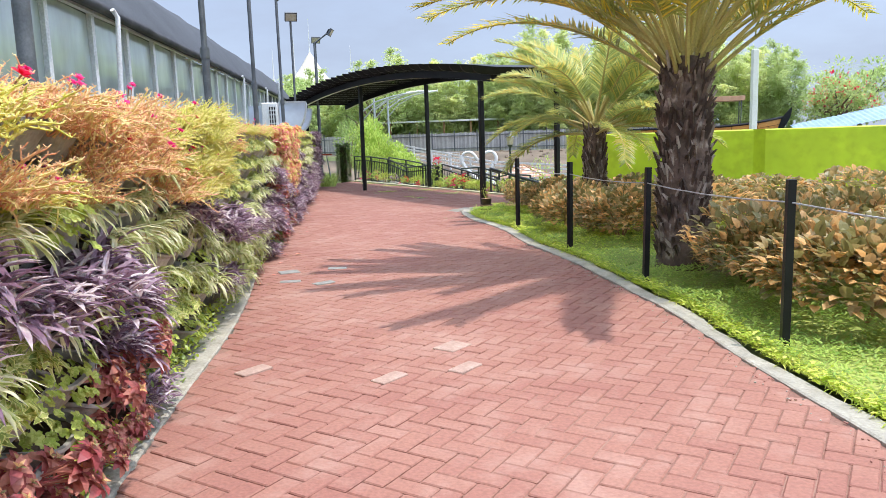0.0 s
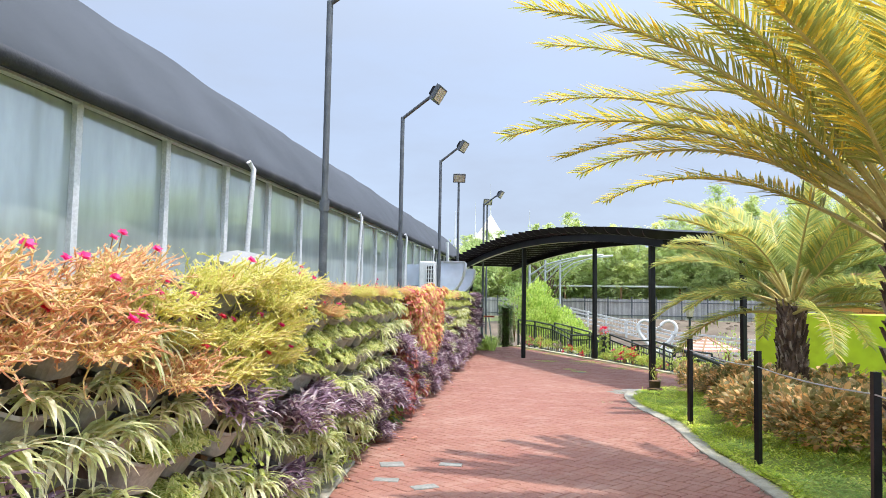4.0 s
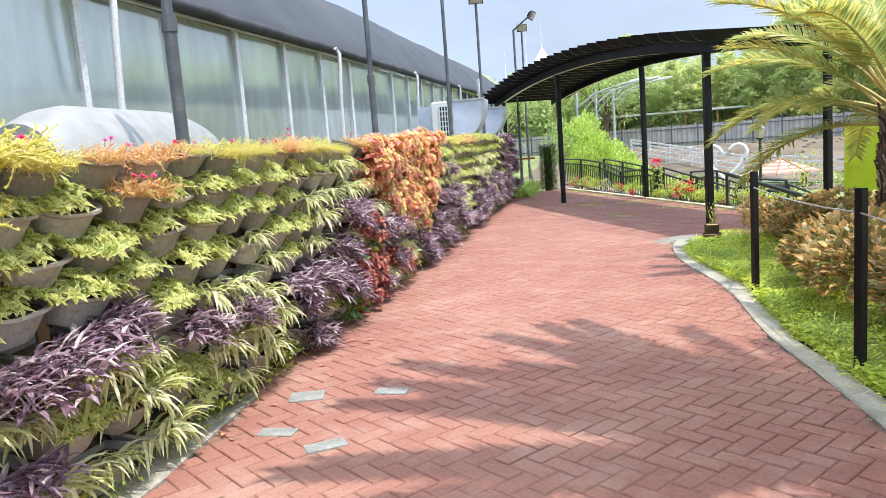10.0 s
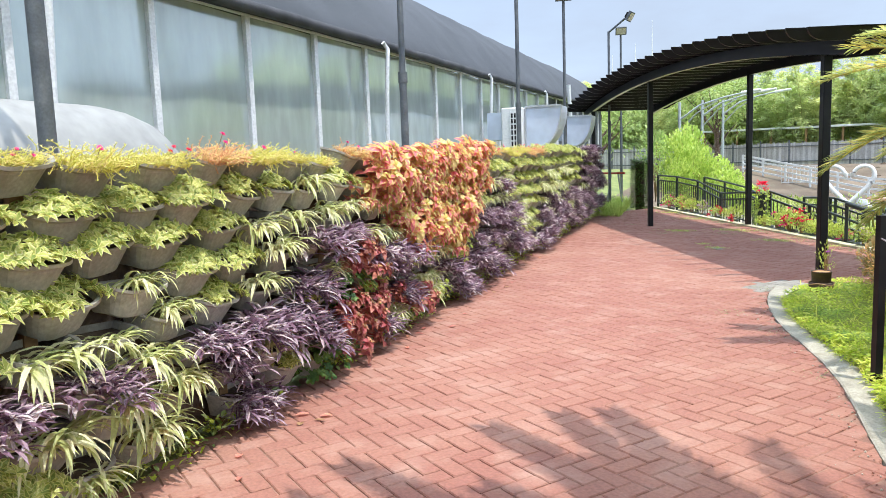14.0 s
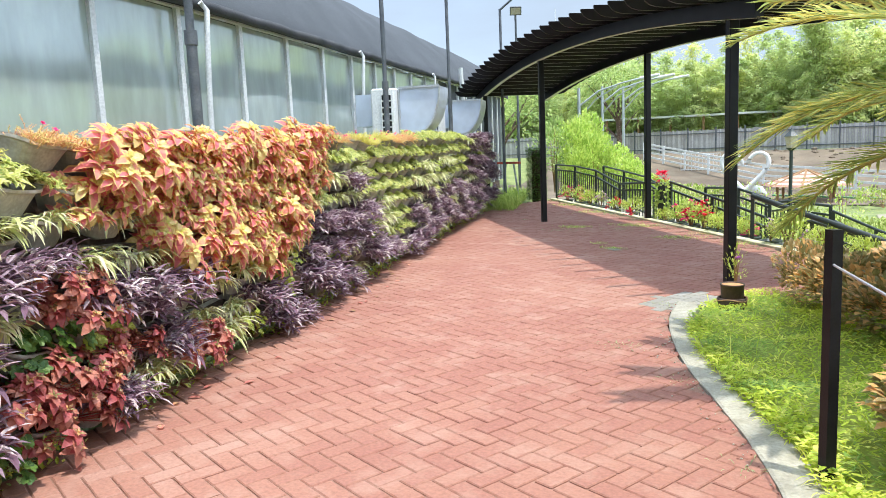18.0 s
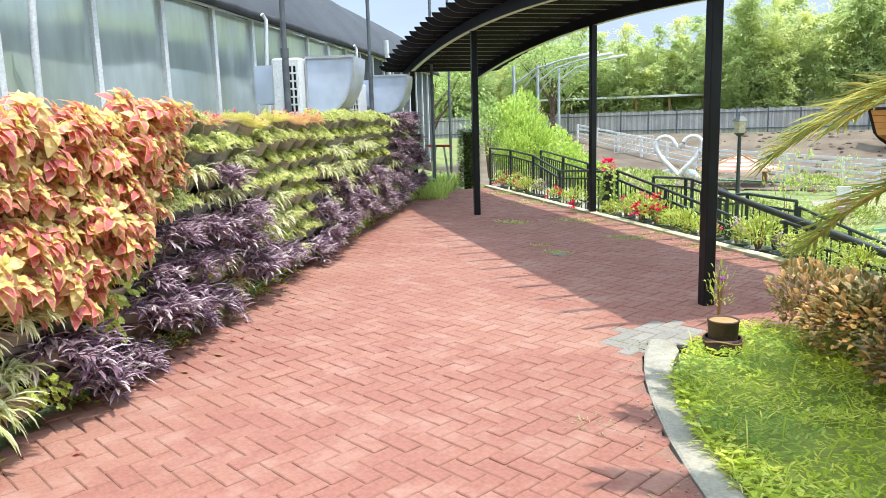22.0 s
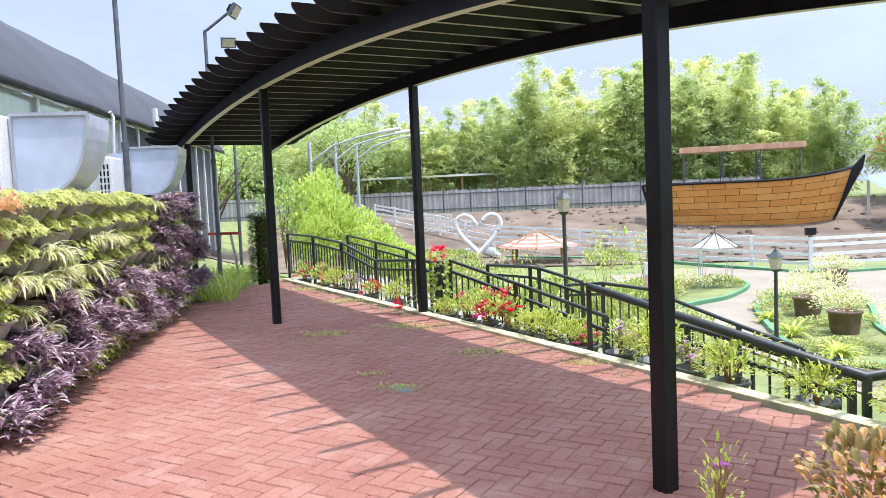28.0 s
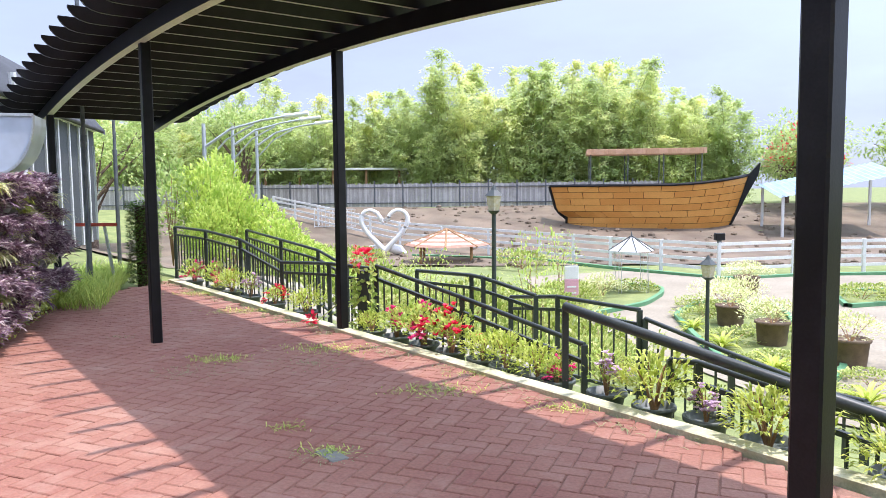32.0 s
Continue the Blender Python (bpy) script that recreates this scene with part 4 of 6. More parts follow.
def tuft(kind, seed):
    """The plant of one wall pot; the pot's rim lies at z 0 and its front faces +x."""
    random.seed(seed)
    g = Geo()
    if kind == "variegated":
        for _ in range(62):
            y = rnd(-0.155, 0.155)
            x = -0.07 + 0.19 * random.random() ** 0.8
            h = 0.008 + 0.085 * (1 - (y / 0.2) ** 2) * (1 - max(0, x - 0.02) / 0.16) * rnd(0.5, 1.15)
            ax = Vector((0.4 + x * 4, y * 2.5 + rnd(-0.3, 0.3), 1.0)).normalized()
            c = Vector((x, y, h))
            t1 = ax.cross(Vector((0.3, 1, 0.1))).normalized()
            t2 = ax.cross(t1)
            b0 = rnd(0, 6.28)
            for q in range(6):
                b = b0 + q * 1.05 + rnd(-0.2, 0.2)
                edged_leaf(g, c, ax * (0.25 if q % 2 else 0.6) + t1 * math.cos(b) + t2 * math.sin(b), ax, rnd(0.034, 0.056), rnd(0.018, 0.026))
        mats = [L_VAR, L_VARG]
    elif kind == "spider":
        for _ in range(66):
            a = rnd(-1.9, 1.9)
            g.leaf((rnd(0.0, 0.1), rnd(-0.1, 0.1), 0), (math.cos(a), math.sin(a), rnd(0.4, 1.4)), (0, 0, 1), rnd(0.13, 0.27), rnd(0.014, 0.023), rnd(0.9, 1.9), 5, 0.3)
        mats = [L_SPI]
    elif kind == "purple":
        for _ in range(20):
            a = rnd(-1.5, 1.5)
            p = Vector((rnd(0, 0.1), rnd(-0.15, 0.15), 0.0))
            d = Vector((math.cos(a), math.sin(a) * 0.7, rnd(0.1, 0.9)))
            stem = [p.copy()]
            for k in range(6):
                p = p + d.normalized() * 0.036
                d.z -= rnd(0.2, 0.42)
                stem.append(p.copy())
                for _q in range(2):
                    b = rnd(-1.7, 1.7) + a
                    g.leaf(p, (math.cos(b), math.sin(b), rnd(-0.2, 1.1)), (0, 0, 1), rnd(0.075, 0.145), rnd(0.016, 0.026), 0.5, 3, 0.5)
            g.tube(stem, 0.004, 4)
        mats = [L_PUR]
    elif kind in ("orange", "yellow"):
        for _ in range(180):
            a = rnd(-2.0, 2.0)
            p = Vector((rnd(-0.03, 0.17), rnd(-0.17, 0.17), 0.0))
            d = Vector((math.cos(a) * 0.8, math.sin(a) * 0.7, rnd(0.4, 1.5)))
            stem = [p.copy()]
            for k in range(int(rnd(4, 8))):
                p = p + d.normalized() * rnd(0.014, 0.028)
                d += Vector((rnd(-0.3, 0.4), rnd(-0.35, 0.35), rnd(-0.4, 0.1)))
                stem.append(p.copy())
                for q in range(5):
                    b = rnd(0, 6.283)
                    g.leaf(p, (math.cos(b), math.sin(b), rnd(0.0, 1.1)), (0, 0, 1), rnd(0.008, 0.015), 0.0055, 0.1, 1, 0.2, 0, 0.6)
            g.tube(stem, 0.0022, 3, 0)
        for _ in range(1 + seed % 3):
            c = Vector((rnd(0.02, 0.2), rnd(-0.14, 0.14), rnd(0.06, 0.16)))
            g.tube([(c.x * 0.6, c.y, 0.0), c], 0.002, 3, 2)
            for lay in (0.2, 0.9):
                rosette(g, c, (0.5, 0, 1), 5, 0.02, 0.02, lay, 0.1, 1)
        mats = [L_PORO if kind == "orange" else L_PORY, PINK if seed % 4 else REDF, WOOD]
    elif kind in ("coleus", "red"):
        big = kind == "coleus"
        for _ in range(30 if big else 26):
            top = Vector((rnd(0.02, 0.24), rnd(-0.2, 0.2), rnd(-0.17, 0.12) if big else rnd(-0.08, 0.12)))
            ax = Vector((0.7 + rnd(-0.3, 0.4), top.y * 2 + rnd(-0.4, 0.4), 0.9))
            g.tube([(0.03, top.y * 0.5, -0.02), top], 0.004, 3)
            k = 1.0 if big else 0.72
            ax.normalize()
            t1 = ax.cross(Vector((0.3, 1, 0.1))).normalized()
            t2 = ax.cross(t1)
            for ring, (n, ln, wd, rise) in enumerate(((5, 0.092, 0.058, 0.0), (4, 0.074, 0.05, 0.4), (4, 0.042, 0.03, 0.9))):
                b0 = rnd(0, 6.28)
                for q in range(n):
                    b = b0 + q * 6.283 / n + rnd(-0.25, 0.25)
                    kk = k * rnd(0.75, 1.15)
                    edged_leaf(g, top + ax * 0.012 * ring, ax * rise + t1 * math.cos(b) + t2 * math.sin(b), ax, ln * kk, wd * kk, 0 if ring < 2 else 2, 1)
        mats = [L_COL, L_COLY, L_PORY] if big else [L_RED, L_RED, L_COP]
    else:
        for _ in range(56):
            p = Vector((rnd(-0.02, 0.2), rnd(-0.17, 0.17), rnd(-0.1, 0.09)))
            rosette(g, p, (0.7, p.y * 2 + rnd(-0.4, 0.4), 0.8), 5, 0.029, 0.026, 0.2, 0.3, 0, 3, rnd(0, 1), 0.55)
        mats = [L_LIME if kind == "lime" else L_GRN]
    return g.mesh(kind, mats)


KINDS = ("variegated", "spider", "purple", "orange", "yellow", "coleus", "red", "lime", "green")
TUFTS = {k: [tuft(k, 100 + 10 * i + j) for j in range(5)] for i, k in enumerate(KINDS)}
PLANT_LABEL = {"variegated": "green and cream variegated leaves", "spider": "arching cream-striped grassy leaves", "purple": "trailing purple leaves", "orange": "fine orange-tinted succulent stems", "yellow": "fine yellow-green succulent stems",
               "coleus": "orange and pink coleus leaves", "red": "dark red coleus leaves", "lime": "rounded lime-green leaves", "green": "small dark green leaves"}


def pot_mesh(seed):
    """A half-round wall planter with a rolled lip, its flat back at x -0.09; rim at z 0."""
    random.seed(seed)
    g = Geo()

    def ring(w, d, z, back=-0.09):
        pts = []
        for k in range(15):
            t = math.pi * k / 14
            c, q = math.cos(t), math.sin(t)
            pts.append((back + d * max(0, q) ** 0.42, -w / 2 * math.copysign(abs(c) ** 0.55, c), z + 0.014 * math.cos(2 * t)))
        return pts

    outer = [ring(0.225, 0.1, -0.13), ring(0.255, 0.128, -0.122), ring(0.295, 0.158, -0.06), ring(0.325, 0.18, -0.018), ring(0.352, 0.204, -0.01), ring(0.352, 0.204, 0.004), ring(0.325, 0.184, 0.002), ring(0.31, 0.175, -0.03)]
    g.strip(outer)
    g.fan(outer[0][::-1])
    soil = ring(0.31, 0.175, -0.03)
    g.fan(soil, 1)
    g.quad(outer[0][0], outer[0][-1], outer[5][-1], outer[5][0])
    return g.mesh("planter", [POT, SOIL], False)


POTS = [pot_mesh(i) for i in range(2)]


def zone(s, z):
    """Which plant grows at a place of the wall."""
    j = 0.22 * noise.noise(Vector((s * 1.7, z * 3, 0))) + 0.1 * noise.noise(Vector((s * 5, z * 6, 5)))
    s, z = s + j, z + j * 0.35
    if s < 1.25:
        if z > 1.2:
            return "yellow" if z > 1.42 and s < -0.2 else "orange"
        if z > 0.97:
            return "spider"
        if z > 0.6:
            return "purple" if s > 0.2 or z > 0.78 else "spider"
        return "red" if s < 0.7 and z < 0.45 else "lime" if z > 0.28 else "green"
    if s < 2.75:
        if z > 0.95:
            return "orange" if s < 1.7 and z < 1.12 else "yellow"
        return "lime" if s < 1.9 and z < 0.5 - 0.22 * (s - 1.25) else "purple" if s > 1.8 and z > 0.5 else "spider"
    if s < 3.6:
        if z > 1.33:
            return "yellow" if s < 3.1 else "orange"
        return "variegated" if z > 0.78 else "purple" if 0.58 < z else "spider"
    if s < 6.1:
        if z > 1.35 or (s < 3.95 and z > 1.15):
            return "orange" if s < 4.3 else "yellow"
        mid = 0.5 + 0.24 * (s - 3.5)
        if z > mid + 0.04:
            return "variegated"
        return "spider" if z > mid - 0.42 or s < 5.3 else "purple"
    if s < 7.3:
        if z > 1.34:
            return "yellow"
        return "spider" if z > 0.98 else "purple" if z > 0.72 or s < 6.6 else "red"
    if s < 10.3:
        low = 1.24 if s < 7.85 else 0.97 - 0.37 * (s - 7.95) if s < 8.8 else 0.64 + 0.32 * (s - 8.8) if s < 9.7 else 0.93 + 0.9 * (s - 9.7)
        if z > low:
            return "coleus"
        if s < 7.75:
            return "spider" if z > 0.86 else "purple" if z > 0.6 else "red"
        if s > 9.7 and z > 0.95:
            return "variegated" if z > 1.12 else "spider"
        return "spider" if z > low - 0.3 and z > 0.5 else "purple"
    if s < 12.9:
        if z > 1.42 and s > 10.9:
            return "orange"
        fall = 0.0 if s < 11.6 else s - 11.6
        return "variegated" if z > 1.14 - 0.72 * fall else "spider" if z > 0.86 - 0.6 * fall else "purple"
    top = 0.36 + 0.38 * (s - 12.8) if s < 14.3 else 0.92 if s < 15.6 else 0.86 + 0.11 * (s - 15.6) if s < 17.4 else 1.9
    if z < top:
        return "red" if 14.7 < s < 15.2 and z < 0.36 else "purple"
    if z > 1.42 and s < 13.3:
        return "orange"
    return "spider" if 13.5 < s < 15.9 and z < 1.24 else "variegated"


rot_wall = math.atan2(WN.y, WN.x)
col = 0
s = -1.2
far_pots, far_plants, far_mats = Geo(), Geo(), []


def join_into(g, me, m, mats=None):
    """Adds a moved copy of a mesh to a growing one."""
    i = len(g.v)
    g.v += [tuple(m @ v.co) for v in me.vertices]
    slot = []
    for q in me.materials:
        if q not in mats:
            mats.append(q)
        slot.append(mats.index(q))
    for p in me.polygons:
        g.f.append(tuple(i + k for k in p.vertices))
        g.m.append(slot[p.material_index])


pot_mats = []
random.seed(23)
while s < 19.6:
    for row in range(8):
        ss = s + (0.19 if row % 2 else 0) + rnd(-0.05, 0.05)
        z = 0.155 + 0.178 * row + 0.006 * ss + rnd(-0.025, 0.025)
        kind = zone(ss, z)
        mix = random.random()
        if kind == "purple":
            kind = "spider" if mix < (0.32 if ss < 3 else 0.22) else "lime" if mix < (0.42 if ss < 3 else 0.28) else "red" if mix < 0.32 and 6 < ss < 9.5 else "variegated" if mix < 0.46 else kind
        elif kind in ("orange", "yellow"):
            kind = ("yellow" if kind == "orange" else "orange") if mix < 0.16 else kind
        elif kind == "spider":
            kind = "variegated" if mix < 0.25 else "purple" if mix < 0.33 else "lime" if mix < 0.37 else kind
        elif kind == "red":
            kind = "purple" if mix < 0.2 else "lime" if mix < 0.35 else "green" if mix < 0.45 else kind
        elif kind == "lime":
            kind = "variegated" if mix < 0.3 else "purple" if mix < 0.42 else kind
        if row == 0 and random.random() < (0.3 if ss < 6 else 0.06):
            continue
        k = rnd(0.95, 1.2) if kind == "variegated" else (rnd(1.0, 1.45) if ss < 3.2 else rnd(0.55, 0.95)) if kind in ("orange", "yellow") else rnd(0.8, 1.2) * (0.8 if kind == "lime" or (row < 2 and ss < 2) else 1.0)
        pot, green = POTS[(col + row) % 2], random.choice(TUFTS[kind])
        turn = (rnd(-0.1, 0.1), rnd(0.04, 0.2), rot_wall + rnd(-0.08, 0.08))
        off = (rnd(0.0, 0.02), rnd(-0.015, 0.015), -0.015 + (rnd(-0.05, 0.05) if kind in ("coleus", "purple", "spider", "red") else rnd(-0.09, 0.03) if kind in ("orange", "yellow") and ss < 3.2 else 0))
        spin = rnd(-0.25, 0.25)
        if ss > 13.0:
            m = Matrix.Translation(at_wall(ss, 0.12, z)) @ Euler(turn).to_matrix().to_4x4()
            join_into(far_pots, pot, m, pot_mats)
            join_into(far_plants, green, m @ Matrix.Translation(off) @ Matrix.Rotation(spin, 4, "Z") @ Matrix.Scale(k, 4), far_mats)
            continue
        e = part("wall_planter", pot, None)
        e.location, e.rotation_euler = at_wall(ss, 0.12, z), turn
        tagged(e, "Grey-brown wall planter with " + PLANT_LABEL[kind], "planter", "planters of the green wall")
        p = tagged(part("plant", green, None, e, PLANT_LABEL[kind]), kind="stuff")
        p.location, p.rotation_euler, p.scale = off, (0, 0, spin), (k, k, k)
    col += 1
    s += 0.385
tagged(part("far_planters", far_pots, pot_mats), "Rows of grey-brown wall planters towards the wall's end", "planters", kind="stuff")
tagged(part("far_plants", far_plants, far_mats), "Cream, purple and striped plants towards the wall's end", "plants", kind="stuff")

# weeds along the foot of the wall
g = Geo()
for _ in range(7000):
    s = -1.8 + 21.6 * random.random() ** 1.5
    d = rnd(-0.03, 0.2)
    if noise.noise(Vector((s * 1.2, 0, 7))) < -0.15 and s > 3:
        continue
    b = at_wall(s, d, 0.0)
    a = rnd(0, 6.28)
    g.leaf(b + Vector((0, 0, rnd(0, 0.17) * max(0.3, 1 - d * 4))), (math.cos(a), math.sin(a), rnd(0.2, 1.4)), (0, 0, 1), rnd(0.02, 0.055), rnd(0.012, 0.028), 0.5, 2, 0.2, 0 if random.random() < 0.55 else 1)
tagged(part("weeds", g, [L_GC, L_TREE]), "Low green weeds at the foot of the planted wall", "weeds", kind="stuff")

# ---- railing down to the garden ----


def railing(name, pts, height, label, spacing=0.14, pickets=True, top_r=0.021, group="garden railings"):
    """A steel railing along a line: posts, a round handrail, a lower rail and upright pickets."""
    pts = [Vector(p) for p in pts]
    e = thing(name, label, "railing", group, pts[0])
    o = pts[0]
    up = Vector((0, 0, height))
    g = Geo()
    g.tube([p - o + up for p in pts], top_r, 8)
    part("handrail", g, SLATE, e, smooth=True)
    if pickets:
        for h in (height - 0.13, 0.1):
            for p, q in zip(pts, pts[1:]):
                g = Geo()
                g.bar(p - o + Vector((0, 0, h)), q - o + Vector((0, 0, h)), 0.03, 0.03)
                part("rail", g, SLATE, e)
    for p in pts:
        g = Geo()
        g.bar(p - o - Vector((0, 0, 0.25)), p - o + up, 0.045, 0.045)
        part("post", g, SLATE, e)
    if pickets:
        for p, q in zip(pts, pts[1:]):
            n = max(1, int((q - p).length / spacing))
            for k in range(1, n):
                b = p.lerp(q, k / n) - o
                g = Geo()
                g.bar(b + Vector((0, 0, 0.1)), b + Vector((0, 0, height - 0.12)), 0.016, 0.016)
                part("picket", g, SLATE, e)
    return e


railing("railing", [at_edge(-6.7, 0.5, -0.05), at_edge(-5.2, 0.5, -0.06), at_edge(-3.8, 0.5, -0.13), at_edge(-2.5, 0.52, -0.36), at_edge(-1.3, 0.55, -0.29), at_edge(-0.35, 0.58, -0.28)], 0.85, "Dark green steel railing with upright pickets beside the terrace")
railing("railing", [at_edge(-6.0, 1.5, -0.12), at_edge(-4.2, 1.3, -0.19), at_edge(-3.0, 1.3, -0.28), at_edge(-2.2, 1.3, -0.45)], 0.85, "Dark green steel railing on the far side of the ramp")
railing("railing", [at_edge(-0.2, 0.5, -0.25), at_edge(1.2, 0.5, -0.42), at_edge(2.62, 0.5, -0.61)], 0.87, "Sloping dark green railing along the garden ramp")
railing("railing", [at_edge(3.3, 0.58, -0.6), at_edge(3.56, 0.5, -0.56), at_edge(4.92, 0.48, -0.7)], 0.86, "Dark green railing from a box newel down the ramp")
railing("railing", [at_edge(-0.9, 1.5, -0.42), at_edge(0.3, 1.35, -0.36), at_edge(0.55, 1.3, -0.36), at_edge(1.1, 1.5, -0.5)], 0.86, "Dark green landing railing with pickets")
railing("railing", [at_edge(0.2, 2.0, -0.66), at_edge(1.05, 1.85, -0.55), at_edge(2.1, 1.8, -0.55)], 0.86, "Dark green landing railing on the far side of the ramp")
railing("railing", [at_edge(2.16, 1.8, -0.62), at_edge(3.0, 1.8, -0.79), at_edge(3.66, 1.8, -0.91)], 0.86, "Dark green railing stepping down the far side of the ramp")
railing("railing", [at_edge(3.72, 1.82, -0.95), at_edge(4.05, 1.7, -0.92)], 0.86, "Short dark green railing at the foot of the ramp")
railing("railing", [at_edge(2.62, 0.3, -0.33), at_edge(5.1, 0.34, -0.68), at_edge(5.22, 1.1, -0.68)], 0.89, "Thick dark handrail on posts by the terrace edge", pickets=False, top_r=0.036)
g = Geo()
rows = []
for a, z in ((-6.6, -0.08), (-4.0, -0.16), (-2.4, -0.4), (-0.2, -0.38), (2.7, -0.78), (5.6, -1.3), (7.0, -1.5)):
    rows.append([at_edge(a, 0.42, z - 0.6), at_edge(a, 0.42, z), at_edge(a, 1.95, z), at_edge(a, 1.95, z - 0.9)])
g.strip(rows)
tagged(part("ramp", g, CONCRETE), "Pale concrete ramp from the terrace down to the garden", "ramp", kind="structure")

# ---- sunken garden ----


def gz(x, y):
    return garden_z(x, y)


g = Geo()
g.fan([(x, y, gz(x, y) + 0.03) for x, y in ((0.6, 40.5), (1.2, 33), (2.2, 28.5), (3.6, 24.0), (6.0, 21.5), (24, 23), (24, 41.0), (10.5, 40.4), (7.6, 39.4), (4.6, 42.4))])
tagged(part("garden_path", g, PATHC), "Pale sandy concrete garden path", "path", kind="structure")
g = Geo()
g.strip([[(x, y, gz(x, y) + 0.04 + 0.1 * noise.noise(Vector((x * 0.5, y * 0.5, 0)))) for x in (-22, -18, -14, -10, -6, -3, 0, 3, 6, 9, 12, 15, 18, 22, 28)] for y in (44.5, 46, 48, 50, 52, 54, 56, 58, 60, 63, 65.5)])
tagged(part("dirt_yard", g, DIRT), "Bare brown earth of the animal yard", "ground", kind="structure")
g = Geo()
random.seed(57)
for _ in range(420):
    x, y = rnd(-6, 20), rnd(44, 65)
    r = rnd(0.06, 0.22)
    z = gz(x, y) + 0.04 + 0.1 * noise.noise(Vector((x * 0.5, y * 0.5, 0)))
    g.tube([(x, y, z - 0.05), (x + rnd(-0.05, 0.05), y, z + r * 0.35), (x, y, z + r * 0.7)], [r, r * rnd(0.7, 1.0), r * 0.3], 6)
tagged(part("clods", g, DIRT), "Loose clods and stones on the bare yard", "stones", kind="stuff")
GARDEN_BEDS = [[(3.2, 26.6), (3.4, 29.5), (3.7, 32.2), (5.0, 34.4), (6.9, 33.5), (6.2, 31.0), (5.6, 29.3), (5.4, 27.0), (4.4, 25.6)], [(0.9, 33.2), (1.5, 32.2), (3.4, 34.0), (4.3, 35.8), (4.7, 37.2), (3.6, 38.2), (2.2, 38.0), (0.9, 36.5)], [(8.6, 33.5), (11.5, 34.5), (14, 34.2), (13, 36.5), (9.5, 36.2)], [(6.2, 24.6), (8.0, 27.5), (10.5, 28.5), (12, 26), (9, 23.5)]]
for b in GARDEN_BEDS:
    g = Geo()
    g.fan([(x, y, gz(x, y) + 0.07) for x, y in b])
    tagged(part("flower_bed", g, GRASS), "Low garden bed on the pale path", "bed", kind="structure")
    ribbon("kerb_garden", b + [b[0]], 0.12, gz(*b[0]) - 0.05, gz(*b[0]) + 0.14, GREENKERB, "Green painted kerb round a garden bed", 1, 0.02)
ribbon("kerb_fence", [(-4, 49.5), (1.9, 46.9), (4.4, 43.3), (7.6, 39.6), (10.5, 40.6), (24, 42)], 0.2, gz(6, 40) - 0.05, gz(6, 40) + 0.12, GREENKERB, "Green painted kerb at the foot of the white fence", 1, 0.02)


def white_fence(pts, label):
    e = thing("white_fence", label, "fence", "white fences", (pts[0][0], pts[0][1], gz(*pts[0])))
    o = e.location
    for (x1, y1), (x2, y2) in zip(pts, pts[1:]):
        n = max(1, round(math.hypot(x2 - x1, y2 - y1) / 2.6))
        for k in range(n if (x2, y2) != pts[-1] else n + 1):
            x, y = x1 + (x2 - x1) * k / n, y1 + (y2 - y1) * k / n
            g = Geo()
            g.box(Vector((x, y, gz(x, y) + 0.6)) - o, (0.12, 0.12, 1.3), 0, 0, 0.01)
            part("post", g, WHITE, e)
        for h in (0.3, 0.62, 0.94, 1.18):
            g = Geo()
            g.bar(Vector((x1, y1, gz(x1, y1) + h)) - o, Vector((x2, y2, gz(x2, y2) + h)) - o, 0.05, 0.11)
            part("rail", g, WHITE, e)


white_fence([(-14, 61.5), (-5, 53), (1.9, 47.6), (4.4, 44.0), (7.5, 40.3), (10.5, 41.3), (24, 43)], "White painted four-rail paddock fence")
# bamboo fence
e = thing("bamboo_fence", "Weathered grey bamboo fence with dark posts", "fence", at=(0, 66, gz(0, 66)))
o = e.location
for x0 in range(-34, 12, 2):
    y = 66.0
    g = Geo()
    for k in range(22):
        xx = x0 + k * 2 / 22
        g.bar(Vector((xx + 0.045, y, -0.6)) - Vector((o.x, o.y, 0)), Vector((xx + 0.045, y, 1.55 + rnd(-0.06, 0.06))) - Vector((o.x, o.y, 0)), 0.085, 0.04)
    part("panel", g, BAMBOO_WALL, e)
    g = Geo()
    g.bar(Vector((x0, y - 0.08, -0.6)) - Vector((o.x, o.y, 0)), Vector((x0, y - 0.08, 1.75)) - Vector((o.x, o.y, 0)), 0.09, 0.09)
    part("post", g, STEEL, e)
for h in (0.2, 1.3):
    g = Geo()
    g.bar(Vector((-34, y - 0.06, h)) - Vector((o.x, o.y, 0)), Vector((12, y - 0.06, h)) - Vector((o.x, o.y, 0)), 0.06, 0.06)
    part("rail", g, STEEL, e)
e.location.z = 0.28

# boat
STERN, BOW = Vector((3.5, 58.2, 0)), Vector((15.2, 57.0, 0))


